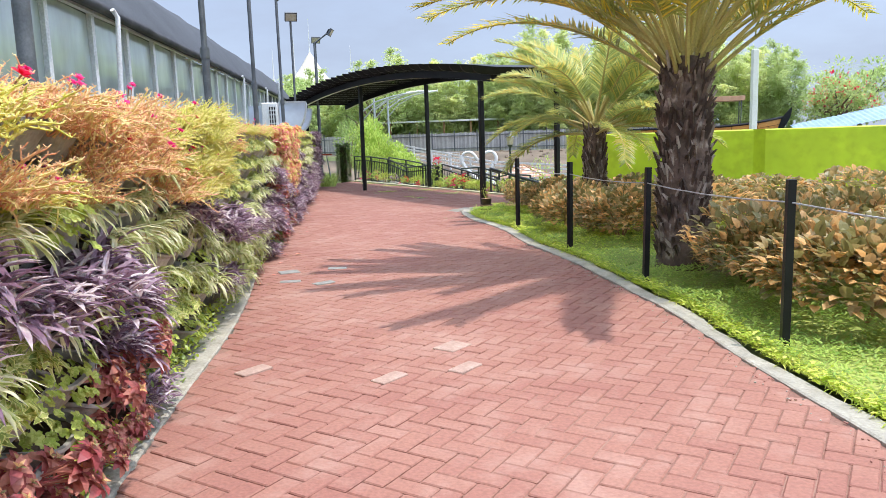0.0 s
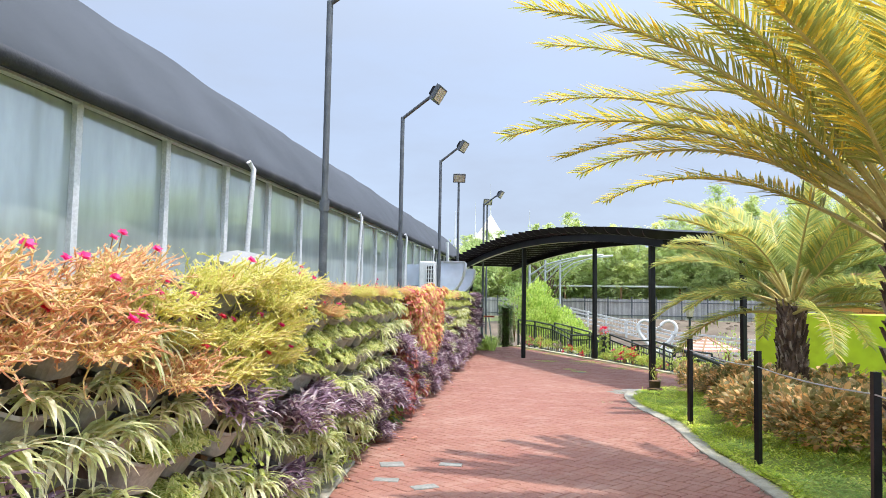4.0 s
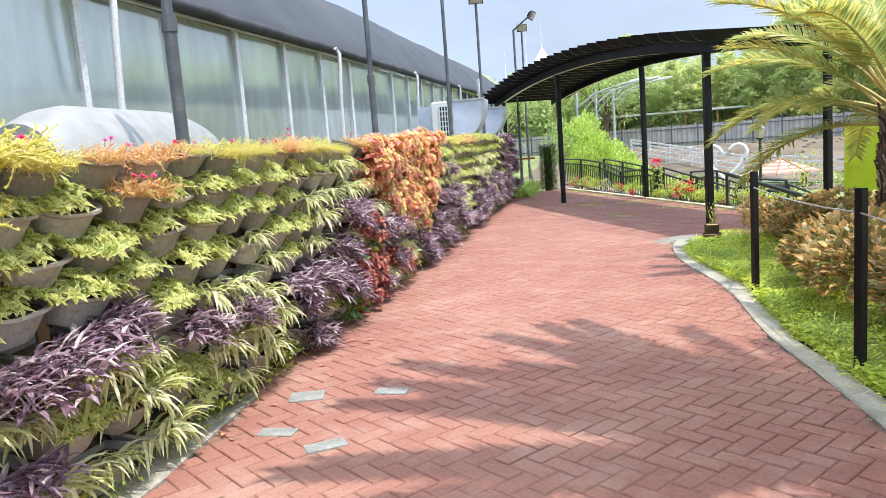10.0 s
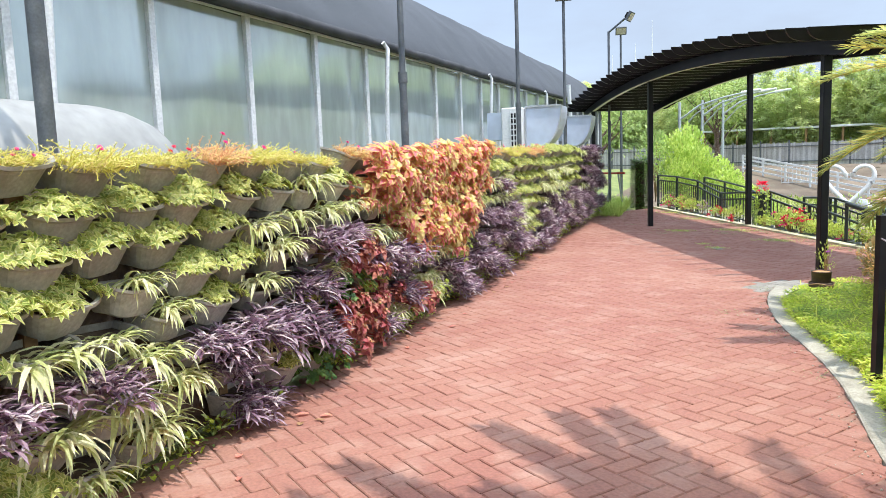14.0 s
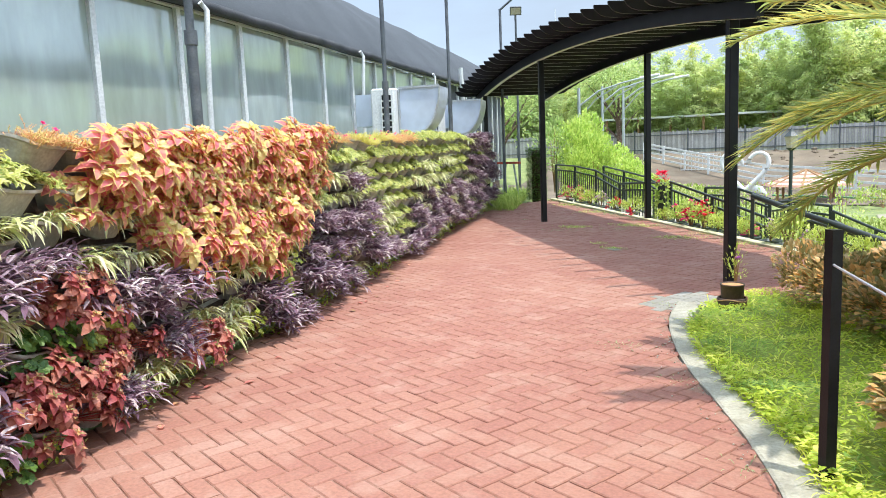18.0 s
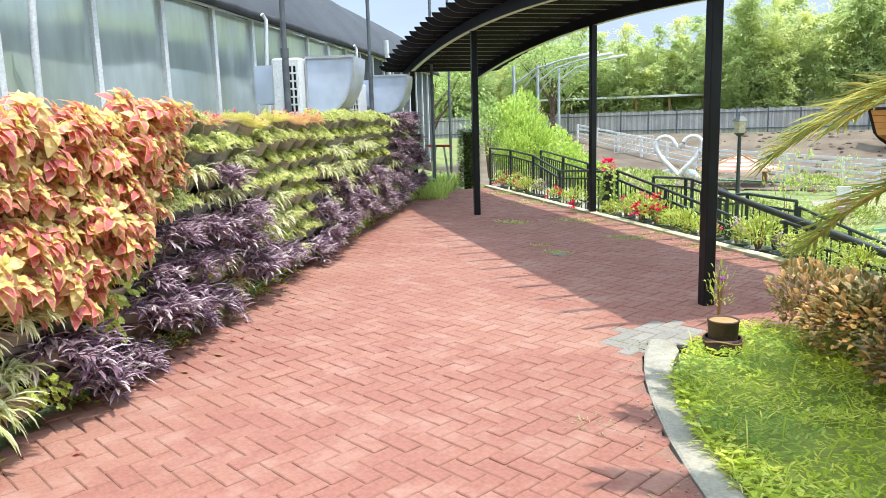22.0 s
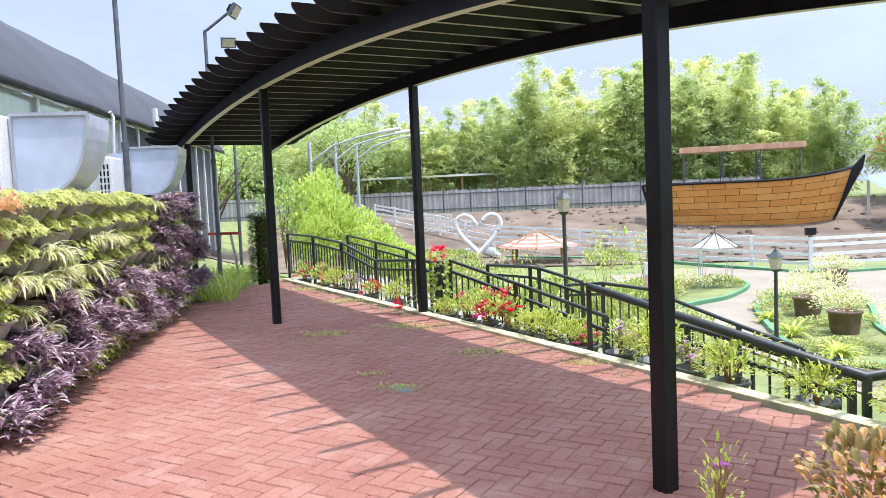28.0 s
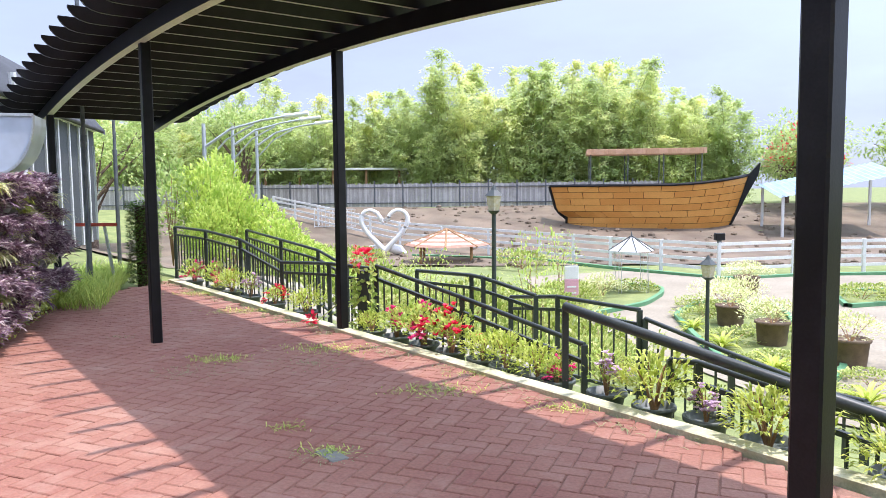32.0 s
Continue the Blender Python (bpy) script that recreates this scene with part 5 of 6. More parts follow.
def boat():
    e = thing("boat", "Large display boat of orange timber planks with black trim", "boat", at=(9, 57.6, -1.0))
    o = Vector(e.location)
    L = BOW - STERN
    across = Vector((-L.y, L.x, 0)).normalized()
    base = -1.05

    def hull(t, h):
        """A place on the hull's near side: t along, h from keel to gunwale."""
        top = 1.5 + 1.05 * max(0, t - 0.55) ** 2 * 2.4
        step = min(1, max(0, (h - 0.3) / 0.12))
        x0 = 0.085 - 0.05 * step * step * (3 - 2 * step) - 0.035 * max(0, h - 0.42) / 0.58
        x1 = 0.85 + 0.1 * max(0, h) ** 0.75
        z = base + (top - base) * h
        bulge = 1.7 * (1 - (2 * t - 1) ** 4) * (0.6 + 0.4 * h)
        return STERN + L * (x0 + (x1 - x0) * t) - across * bulge + Vector((0, 0, z)) - o

    rows_n = 7
    for r in range(rows_n):
        k = 0
        t = 0.0 if r % 2 else -0.07
        while t < 1:
            t2 = t + 0.155
            a, b = max(0, t) + 0.0015, min(1, t2) - 0.0015
            if b - a > 0.01:
                g = Geo()
                h1, h2 = r / rows_n + 0.004, (r + 1) / rows_n - 0.004
                rows = []
                for i in range(4):
                    tt = a + (b - a) * i / 3
                    p, m, q = hull(tt, h1), hull(tt, (h1 + h2) / 2), hull(tt, h2)
                    n = across * -0.05
                    rows.append([p, p + n, m + n, q + n, q])
                g.strip(rows)
                g.fan(rows[0])
                g.fan(rows[-1][::-1])
                part("plank", g, BOATWOOD, e)
            t = t2
    g = Geo()
    g.strip([[hull(i / 20, j / 6) + across * 0.02 for j in range(7)] for i in range(21)])
    g.strip([[hull(i / 20, 1) + across * (0.02 + j * 1.6) for j in range(2)] for i in range(21)])
    part("hull", g, BLACK, e)
    g = Geo()
    g.tube([hull(i / 24, 1.01) - across * 0.05 for i in range(25)], 0.09, 6)
    part("gunwale", g, BLACK, e)
    g = Geo()
    rows = []
    for k in range(12):
        h = k / 8
        p = hull(1, min(h, 1.0)) + L.normalized() * max(0, h - 1) * 1.6 + Vector((0, 0, max(0, h - 1) * 1.9))
        w = L.normalized() * (0.12 + 0.42 * min(1, h) ** 2) * (1 if h <= 1 else max(0.05, 1 - (h - 1) * 2.4))
        rows.append([p - across * 0.12, p + w - across * 0.12, p + w + across * 0.12, p + across * 0.12])
    g.strip(rows, 0, True)
    g.fan(rows[0][::-1])
    g.fan(rows[-1])
    part("stem_post", g, BLACK, e)
    g = Geo()
    g.tube([hull(0, h / 8) - Vector((0.05, 0, 0)) for h in range(9)], 0.1, 6)
    part("stern_post", g, BLACK, e)
    g = Geo()
    c = STERN + L * 0.46 + across * 0.3 - o
    g.box(c + Vector((0, 0, 3.45)), (6.6, 2.2, 0.3), math.atan2(L.y, L.x), 0, 0.03)
    for k in range(28):
        g.box(c + Vector((0, 0, 3.45)) + L.normalized() * (-3.25 + k * 0.24) - across * 1.12, (0.2, 0.03, 0.32), math.atan2(L.y, L.x))
    part("canopy", g, CANOPY_WOOD, e, "canopy edged with pale orange boards")
    for k in (-3.1, -1.0, 1.0, 3.1):
        for w in (-0.9, 0.9):
            g = Geo()
            p = c + L.normalized() * k + across * w
            g.tube([p + Vector((0, 0, 1.4)), p + Vector((0, 0, 3.35))], 0.035, 6)
            part("canopy_post", g, STEEL, e)
    return e


boat()

# swan heart
e = thing("swan_sculpture", "White heart formed by two swan necks facing each other", "sculpture", at=(-5.4, 49.5, gz(-5.4, 49.5) + 0.1))
for sg in (-1, 1):
    g = Geo()
    pts = [(0.02, 0.2), (0.34, 0.6), (0.7, 1.05), (0.95, 1.5), (1.0, 1.85), (0.86, 2.15), (0.58, 2.24), (0.32, 2.1), (0.17, 1.84)]
    dense = []
    ring = [pts[0]] + pts + [pts[-1]]
    for p0, p1, p2, p3 in zip(ring, ring[1:], ring[2:], ring[3:]):
        for k in range(5):
            t = k / 5
            dense.append(tuple(0.5 * (2 * b + (c - a) * t + (2 * a - 5 * b + 4 * c - d) * t * t + (3 * b - a - 3 * c + d) * t ** 3) for a, b, c, d in zip(p0, p1, p2, p3)))
    dense.append(pts[-1])
    g.tube([(x * sg, 0, z) for x, z in dense], [0.135 - 0.035 * min(1, k / 22) for k in range(len(dense))], 10)
    g.tube([(0.17 * sg, 0, 1.86), (0.13 * sg, 0, 1.7), (0.06 * sg, 0, 1.6)], [0.12, 0.1, 0.03], 8)
    part("neck", g, WHITE, e, smooth=True)
    g = Geo()
    g.tube([(0.9 * sg, 0.2, 0.0), (0.6 * sg, 0.2, 0.2), (0.25 * sg, 0.2, 0.3), (0.05 * sg, 0.2, 0.2)], [0.08, 0.26, 0.24, 0.1], 10)
    part("body", g, WHITE, e, smooth=True)

e.scale = (1.12, 1.12, 0.95)
# hut with bamboo roof
e = thing("hut", "Small open hut with a low reddish bamboo pyramid roof", "hut", at=(-2.3, 46.6, gz(-2.3, 46.6)))
H = 0.85
HUT_RED = mat("hut_roof_red", (0.3, 0.15, 0.1), (0.42, 0.24, 0.16), 0.8, 3, 20, 0.2)
HUT_CREAM = mat("hut_roof_pale", (0.5, 0.4, 0.3), (0.6, 0.5, 0.38), 0.8, 3, 20, 0.2)
for k in range(8):
    a1, a2 = math.pi / 4 * k, math.pi / 4 * (k + 1)
    g = Geo()
    for j in range(9):
        u1, u2 = j / 9, (j + 0.85) / 9
        p = [Vector((math.cos(a1) * 2.1 * (1 - u), math.sin(a1) * 2.1 * (1 - u), H + 0.75 * u)) for u in (u1, u2)]
        q = [Vector((math.cos(a2) * 2.1 * (1 - u), math.sin(a2) * 2.1 * (1 - u), H + 0.75 * u)) for u in (u1, u2)]
        g.quad(p[0], q[0], q[1] + Vector((0, 0, 0.03)), p[1] + Vector((0, 0, 0.03)), j % 2)
    part("roof_panel", g, [HUT_RED, HUT_CREAM], e)
    g = Geo()
    g.tube([(math.cos(a1) * 2.1, math.sin(a1) * 2.1, H), (0, 0, H + 0.78)], 0.05, 6)
    part("roof_ridge", g, WOOD, e)
    if k % 2:
        g = Geo()
        g.tube([(math.cos(a1) * 1.7, math.sin(a1) * 1.7, -0.1), (math.cos(a1) * 1.7, math.sin(a1) * 1.7, H + 0.05)], 0.07, 8)
        part("post", g, WOOD, e)

e.scale = (0.9, 0.9, 0.9)
# white gazebo umbrella
e = thing("gazebo", "Small white tent-roofed iron gazebo", "gazebo", at=(3.6, 36.4, gz(3.6, 36.4) + 0.06))
g = Geo()
for k in range(8):
    a1, a2 = math.pi / 4 * k, math.pi / 4 * (k + 1)
    g.fan([(math.cos(a1) * 1.0, math.sin(a1) * 1.0, 1.75), (math.cos(a2) * 1.0, math.sin(a2) * 1.0, 1.75), (0, 0, 2.35)])
part("roof", g, TENT, e)
for k in range(8):
    g = Geo()
    a = math.pi / 4 * k
    g.tube([(math.cos(a) * 1.02, math.sin(a) * 1.02, 1.75), (0, 0, 2.37)], 0.022, 5)
    part("rib", g, SLATE, e)
g = Geo()
g.tube([(0, 0, 2.3), (0, 0, 2.55)], [0.06, 0.01], 6)
part("finial", g, STEEL, e)
for k in range(4):
    a = math.pi / 4 + k * math.pi / 2
    g = Geo()
    for o2 in (-0.08, 0.08):
        g.tube([(math.cos(a + o2) * 0.85, math.sin(a + o2) * 0.85, -0.05), (math.cos(a + o2) * 0.85, math.sin(a + o2) * 0.85, 1.76)], 0.015, 5)
    part("leg", g, ALU, e)

e.scale = (0.68, 0.68, 0.72)


def lantern(x, y, base, h):
    e = thing("garden_lantern", "Dark post lamp with a glass lantern head in the garden", "street lamp", "garden lanterns", (x, y, base))
    g = Geo()
    g.tube([(0, 0, -0.1), (0, 0, h - 0.42)], [0.045, 0.035], 8)
    part("pole", g, SLATE, e, smooth=True)
    g = Geo()
    g.tube([(0, 0, 0), (0, 0, 0.12)], [0.1, 0.06], 8)
    part("foot", g, SLATE, e)
    g = Geo()
    g.tube([(0, 0, h - 0.42), (0, 0, h - 0.36)], [0.05, 0.12], 6)
    part("cup", g, SLATE, e)
    g = Geo()
    g.tube([(0, 0, h - 0.36), (0, 0, h - 0.12)], [0.1, 0.14], 6)
    part("glass", g, LENS, e)
    g = Geo()
    g.tube([(0, 0, h - 0.12), (0, 0, h - 0.02), (0, 0, h + 0.06)], [0.17, 0.06, 0.01], 6)
    part("cap", g, SLATE, e)


lantern(-0.84, 26.3, -1.2, 2.6)
lantern(3.28, 28.2, gz(3.3, 28.2), 1.85)

# ---- bushes of the garden ----
bush = [cloud(60 + i, 1700, 0.85, 0.85, 2.3, 0.17, 0.08, L_BUSH, "bush", 0.5, 0.9, 0.4, segs=2) for i in range(2)]
limeb = [cloud(70 + i, 700, 0.8, 0.8, 0.55, 0.1, 0.055, L_GARD, "bush", 0.35, 0.5, 0.6) for i in range(2)]


def put(meshes, name, label, cat, group, spots):
    for i, (x, y, z, sc, sz) in enumerate(spots):
        plant(name, meshes[i % len(meshes)], label, cat, group, x, y, z, sc, sz)


put(bush, "leafy_bush", "Tall bright green leafy bush behind the railing", "bush", "bright bushes", [(-6.3, 28.3, -0.4, 0.72, 1.0), (-5.7, 27.7, -0.5, 0.6, 0.9), (-5.2, 28.2, -0.5, 0.62, 0.72), (-4.7, 27.5, -0.7, 0.62, 0.7), (-6.6, 29.6, -0.5, 0.8, 1.12), (-4.1, 27.3, -0.8, 0.55, 0.56), (-5.9, 27.0, -0.3, 0.45, 0.62), (-3.6, 26.8, -0.9, 0.45, 0.46)])
put([cloud(66, 700, 0.5, 0.5, 1.9, 0.12, 0.06, L_TREE, "bush", 0.4, 0.6, 0.5)], "leafy_bush", "Darker green rounded bush at the head of the ramp", "bush", "bright bushes", [(-6.95, 28.0, 0.0, 1.0, 1.0)])
put(limeb, "lime_shrub", "Low lime-yellow shrub in the sunken garden", "shrub", "lime shrubs", [(x, y, gz(x, y), sc, sc * k) for x, y, sc, k in ((-3.2, 25.5, 1.0, 1), (-2.0, 25.2, 0.9, 1), (-3.9, 26.4, 1.0, 1), (-1.0, 25.6, 1.0, 1), (0.0, 25.0, 1.0, 1), (0.9, 26.2, 1.1, 1), (1.2, 28.0, 1.2, 1), (0.2, 29.0, 1.3, 1.2), (-1.4, 29.5, 1.5, 1.2), (-3.2, 30.0, 1.5, 1.1), (0.6, 31.5, 1.3, 1), (-1.2, 33.0, 1.5, 1), (1.6, 34.6, 1.0, 0.8), (3.7, 36.8, 1.0, 0.6), (2.6, 37.2, 0.8, 0.6),
                                                                                                                                    (4.3, 27.3, 0.7, 0.6), (4.2, 29.3, 0.75, 0.6), (5.3, 29.9, 0.7, 0.7), (4.4, 31.8, 0.8, 0.7), (5.6, 32.3, 0.9, 0.7), (4.7, 33.2, 0.8, 0.7), (3.9, 25.3, 0.7, 0.6), (5.1, 25.8, 0.7, 0.6), (3.6, 27.4, 0.5, 0.6), (9.6, 34.8, 1.0, 0.8), (11.4, 35.4, 1.1, 0.8), (12.8, 35.2, 1.0, 0.8), (7.6, 25.4, 1.0, 0.9), (9.0, 26.0, 1.1, 0.9), (10, 27, 1.1, 0.9), (-6, 44, 1.6, 1), (-8.5, 46, 1.7, 1), (0.8, 43.5, 1.2, 1.1), (-4.2, 36.5, 1.6, 1), (-6.4, 38, 1.7, 1.2), (-4.5, 33, 1.5, 1.2), (-5.6, 31.2, 1.3, 1.1))])
random.seed(81)
scatter = [(rnd(-4.2, 1.6), rnd(24.6, 35.0), rnd(0.7, 1.2)) for _ in range(22)]
put(limeb, "lime_shrub", "Low lime-yellow shrub in the sunken garden", "shrub", "lime shrubs", [(x, y, gz(x, y), k, k * 0.9) for x, y, k in scatter])
cream = [cloud(80, 700, 0.7, 0.7, 0.8, 0.09, 0.05, L_SPI, "bush", 0.4, 0.5, 0.5)]
put(cream, "cream_shrub", "Cream-leaved shrub in a garden bed", "shrub", "cream shrubs", [(x, y, gz(x, y) + 0.05, sc, sc) for x, y, sc in ((5.4, 33.8, 0.9), (6.2, 34.6, 0.8), (2.6, 35.6, 0.8), (8.6, 27.6, 0.8))])
TUB = mat("brown_tub", (0.13, 0.09, 0.06), (0.2, 0.14, 0.09), 0.8, 5, 60, 0.3)
for x, y, k in ((4.64, 30.84, 1.0), (4.75, 28.79, 1.0), (5.4, 27.07, 1.0), (6.86, 35.9, 1.1), (7.9, 26.2, 1.0)):
    e = thing("tub_shrub", "Cream-leaved shrub in a round brown tub in the garden", "potted plant", "tubs in the garden", (x, y, gz(x, y) + 0.06))
    g = Geo()
    g.strip([[(r * k * math.cos(t), r * k * math.sin(t), z * k) for t in (2 * math.pi * q / 16 for q in range(16))] for r, z in ((0.27, 0.0), (0.31, 0.42), (0.34, 0.43), (0.34, 0.48), (0.3, 0.48), (0.29, 0.42), (0.0, 0.42))], 0, True)
    part("tub", g, TUB, e, smooth=True)
    for nm, me in cream[0]:
        ob = tagged(part(nm, me, None, e), kind="" if nm == "stem" else "stuff")
        ob.location, ob.scale = (0, 0, 0.4 * k), (0.85, 0.85, 0.62)
spiky = []
g = Geo()
random.seed(88)
for _ in range(44):
    a = rnd(0, 6.28)
    g.leaf((0, 0, 0.02), (math.cos(a), math.sin(a), rnd(0.5, 2.0)), (0, 0, 1), rnd(0.4, 0.62), 0.07, rnd(0.6, 1.3), 4, 0.3)
spiky.append(g.mesh("agave", [L_LIME]))
put(spiky, "agave", "Spiky pale-green rosette plant in a garden bed", "plant", "agaves", [(x, y, gz(x, y) + 0.05, sc, sc) for x, y, sc in ((3.63, 28.4, 0.95), (3.84, 26.4, 1.0), (4.35, 24.5, 1.0), (3.63, 30.3, 0.8), (6.6, 25.4, 1.1))])
thin = [cloud(90 + i, 420, 0.9, 0.9, 2.0, 0.1, 0.05, L_BUSH, "sapling", 0.75, 0.6, 0.3) for i in range(2)]
put(thin, "sapling", "Thin airy sapling in the sunken garden", "sapling", "saplings", [(0.05, 29.2, gz(0, 29.2), 0.75, 1.15), (-2.2, 31.5, gz(-2.2, 31.5), 0.7, 0.9), (1.5, 36.5, gz(1.5, 36.5), 0.7, 0.9)])
def tree(name, label, group, x, y, z, sc, sz, seed, petal=None):
    """A broad tree: tapered trunk, forking limbs and a crown of leaf clumps with gaps."""
    e = thing(name, label, "tree", group, (x, y, z))
    random.seed(seed)
    g = Geo()
    h = 4.6 * sz
    g.tube([(0, 0, -0.2), (0.05, 0, h * 0.25), (-0.06, 0.05, h * 0.5), (0, 0, h * 0.8)], [0.26, 0.2, 0.15, 0.06], 8)
    tr = part("trunk", g, BARK, e, smooth=True)
    crown, bloom, ends = Geo(), Geo(), []
    for k in range(13):
        a, r, zz = k * 2.4, sc * rnd(0.9, 2.3), h * rnd(0.5, 1.12)
        p = Vector((math.cos(a) * r, math.sin(a) * r, zz))
        g = Geo()
        b = Vector((0, 0, h * rnd(0.25, 0.6)))
        g.tube([b, b.lerp(p, 0.5) + Vector((0, 0, 0.15)), p], [0.09, 0.06, 0.02], 5)
        part("limb", g, BARK, tr)
        ends.append((p, rnd(0.7, 1.25) * sc))
    for p, r in ends:
        for _ in range(210):
            d = Vector((rnd(-1, 1), rnd(-1, 1), rnd(-0.7, 1))).normalized()
            q = p + d * r * rnd(0.45, 1.0) ** 0.6
            gg = bloom if petal and random.random() < 0.16 and d.z > 0 else crown
            gg.leaf(q, d + Vector((rnd(-0.7, 0.7), rnd(-0.7, 0.7), rnd(-0.3, 0.4))), (0, 0, 1), rnd(0.2, 0.36), rnd(0.1, 0.18), 0.6, 2, 0.2)
    tagged(part("crown", crown, L_TREE, e), kind="stuff")
    if petal:
        tagged(part("blossom", bloom, petal, e, "red-orange blossom"), kind="stuff")


for i, (x, y, z, sc, sz) in enumerate(((20.5, 66, gz(20, 66), 1.0, 0.9), (27, 62, gz(27, 62), 1.1, 0.95), (33, 57, gz(33, 57), 1.2, 1.0), (39, 53, -1, 1.3, 1.0), (24, 71, 0.2, 1.3, 1.1), (-16, 62, 0, 1.1, 1.2), (-20, 50, -1.7, 1.4, 1.4), (44, 50, -1.7, 1.5, 1.3), (30, 40, -1.8, 1.0, 0.8))):
    tree("tree", "Broad green tree with a leafy crown beyond the garden", "far trees", x, y, z, sc, sz, 500 + i)
tree("flame_tree", "Tree dotted with red-orange blossom beyond the boat", "", 19.5, 61.5, 0.2, 1.0, 0.85, 520, REDF)

# clipped pillar, rank grass and a red-topped stand at the end of the wall
g = Geo()
random.seed(77)
for _ in range(3600):
    a, z = rnd(0, 6.28), rnd(0, 1.27)
    r = 0.19 + rnd(-0.05, 0.04) + 0.03 * noise.noise(Vector((math.cos(a) * 2, math.sin(a) * 2, z * 4)))
    g.leaf((math.cos(a) * r, math.sin(a) * r, z), (math.cos(a), math.sin(a), rnd(-0.3, 0.8)), (0, 0, 1), rnd(0.04, 0.075), 0.035, 0.4, 2, 0.2)
g.tube([(0, 0, -0.05), (0, 0, 1.2)], 0.11, 10, 1)
ob = part("clipped_pillar", g, [L_GRN, SOIL])
ob.location = (-6.25, 25.2, 0)
tagged(ob, "Narrow clipped evergreen pillar at the terrace corner", "hedge")
g = Geo()
for _ in range(5600):
    x, y = rnd(-7.6, -5.4), rnd(22.6, 26.2)
    if (x + 6.35) * 0.94 + (y - 23.4) * 0.34 > 0.42:
        continue
    a = rnd(0, 6.28)
    g.leaf((x, y, 0.0), (math.cos(a) * 0.5, math.sin(a) * 0.5, 1.2), (0, 0, 1), rnd(0.18, 0.45), 0.012, rnd(0.5, 1.4), 4, 0.3)
tagged(part("tall_grass", g, L_BUSH), "Rank green grass at the end of the wall", "grass", kind="stuff")
e = thing("stand", "Simple steel stand with a red rail on top", "stand", at=(-6.85, 25.0, 0))
g = Geo()
g.bar((-0.35, 0.05, 0.92), (0.3, -0.05, 0.92), 0.06, 0.05)
part("top_rail", g, mat("red_paint", (0.5, 0.06, 0.04), (0.4, 0.05, 0.03), 0.5, 4, 50, 0.1), e)
for o in (-0.1, 0.1):
    g = Geo()
    g.bar((o * 2.4, 0, -0.05), (o, 0, 0.9), 0.035, 0.035)
    part("leg", g, ALU, e)
g = Geo()
g.tube([at_wall(24.0, 1.2, 0), at_wall(23.6, 1.3, 3.4)], 0.06, 8)
tagged(part("steel_pole", g, WHITE), "Leaning white steel pole by the greenhouse", "pole")


def arm_lamp(x, y, z, h):
    e = thing("street_lamp", "Silver street lamp with a long curved arm", "street lamp", "silver street lamps", (x, y, z))
    g = Geo()
    g.tube([(0, 0, -0.1), (0, 0, h)], [0.07, 0.05], 8)
    part("pole", g, ALU, e, smooth=True)
    g = Geo()
    g.tube([(0, 0, h - 0.6), (0.7, -0.05, h - 0.15), (1.5, -0.1, h + 0.05), (2.2, -0.15, h + 0.15)], [0.04, 0.035, 0.03, 0.04], 6)
    part("arm", g, ALU, e, smooth=True)
    g = Geo()
    g.tube([(0, 0, h - 1.0), (0.6, -0.05, h - 0.4), (1.3, -0.1, h - 0.05)], 0.025, 6)
    part("brace", g, ALU, e, smooth=True)
    g = Geo()
    g.tube([(2.1, -0.15, h + 0.14), (2.7, -0.2, h + 0.2)], [0.07, 0.05], 6)
    part("lamp_head", g, WHITE, e, smooth=True)


for x, y, h in ((-7.9, 32.5, 3.5), (-8.3, 36.0, 3.75), (-8.6, 39.5, 3.95)):
    arm_lamp(x, y, -0.4, h)

e = thing("tension_tent", "Far cream tensile tent roof rising to a peak", "tent", at=(-32.4, 90.5, 0))
g = Geo()
g.strip([[((0.15 + 6.2 * u ** 0.62) * math.cos(a) * (1 - 0.14 * math.cos(4 * a) * u), (0.15 + 6.2 * u ** 0.62) * math.sin(a), 12.4 - 8.2 * u ** 0.55) for a in (2 * math.pi * q / 24 for q in range(24))] for u in (0, 0.04, 0.12, 0.25, 0.45, 0.7, 1.0)], 0, True)
part("canopy", g, mat("tent_cream", (0.62, 0.57, 0.46), (0.68, 0.64, 0.54), 0.7, 1, 30, 0.05), e, smooth=True)
g = Geo()
g.tube([(0, 0, -1), (0, 0, 12.4), (0, 0, 13.0), (0, 0, 16.5)], [0.14, 0.12, 0.05, 0.02], 6)
part("mast", g, WHITE, e)
for x, y, h in ((-38.0, 92.0, 13.4), (-35.3, 92.5, 14.6), (-27.0, 90.0, 13.0)):
    e = thing("antenna_mast", "Thin pale antenna mast far beyond the greenhouse", "mast", "far masts", (x, y, 0))
    g = Geo()
    g.tube([(0, 0, -1), (0, 0, h * 0.7), (0, 0, h)], [0.14, 0.08, 0.02], 6)
    part("shaft", g, WHITE, e)
    g = Geo()
    g.tube([(0, 0, h * 0.66), (0, 0, h * 0.72)], 0.2, 8)
    part("collar", g, WHITE, e)
g = Geo()
g.box((6.1, 23.4, 0.8), (0.16, 0.16, 5.2), 0.2, 0, 0.015)
tagged(part("white_post", g, WHITE), "Tall square white post beyond the lime wall", "post")

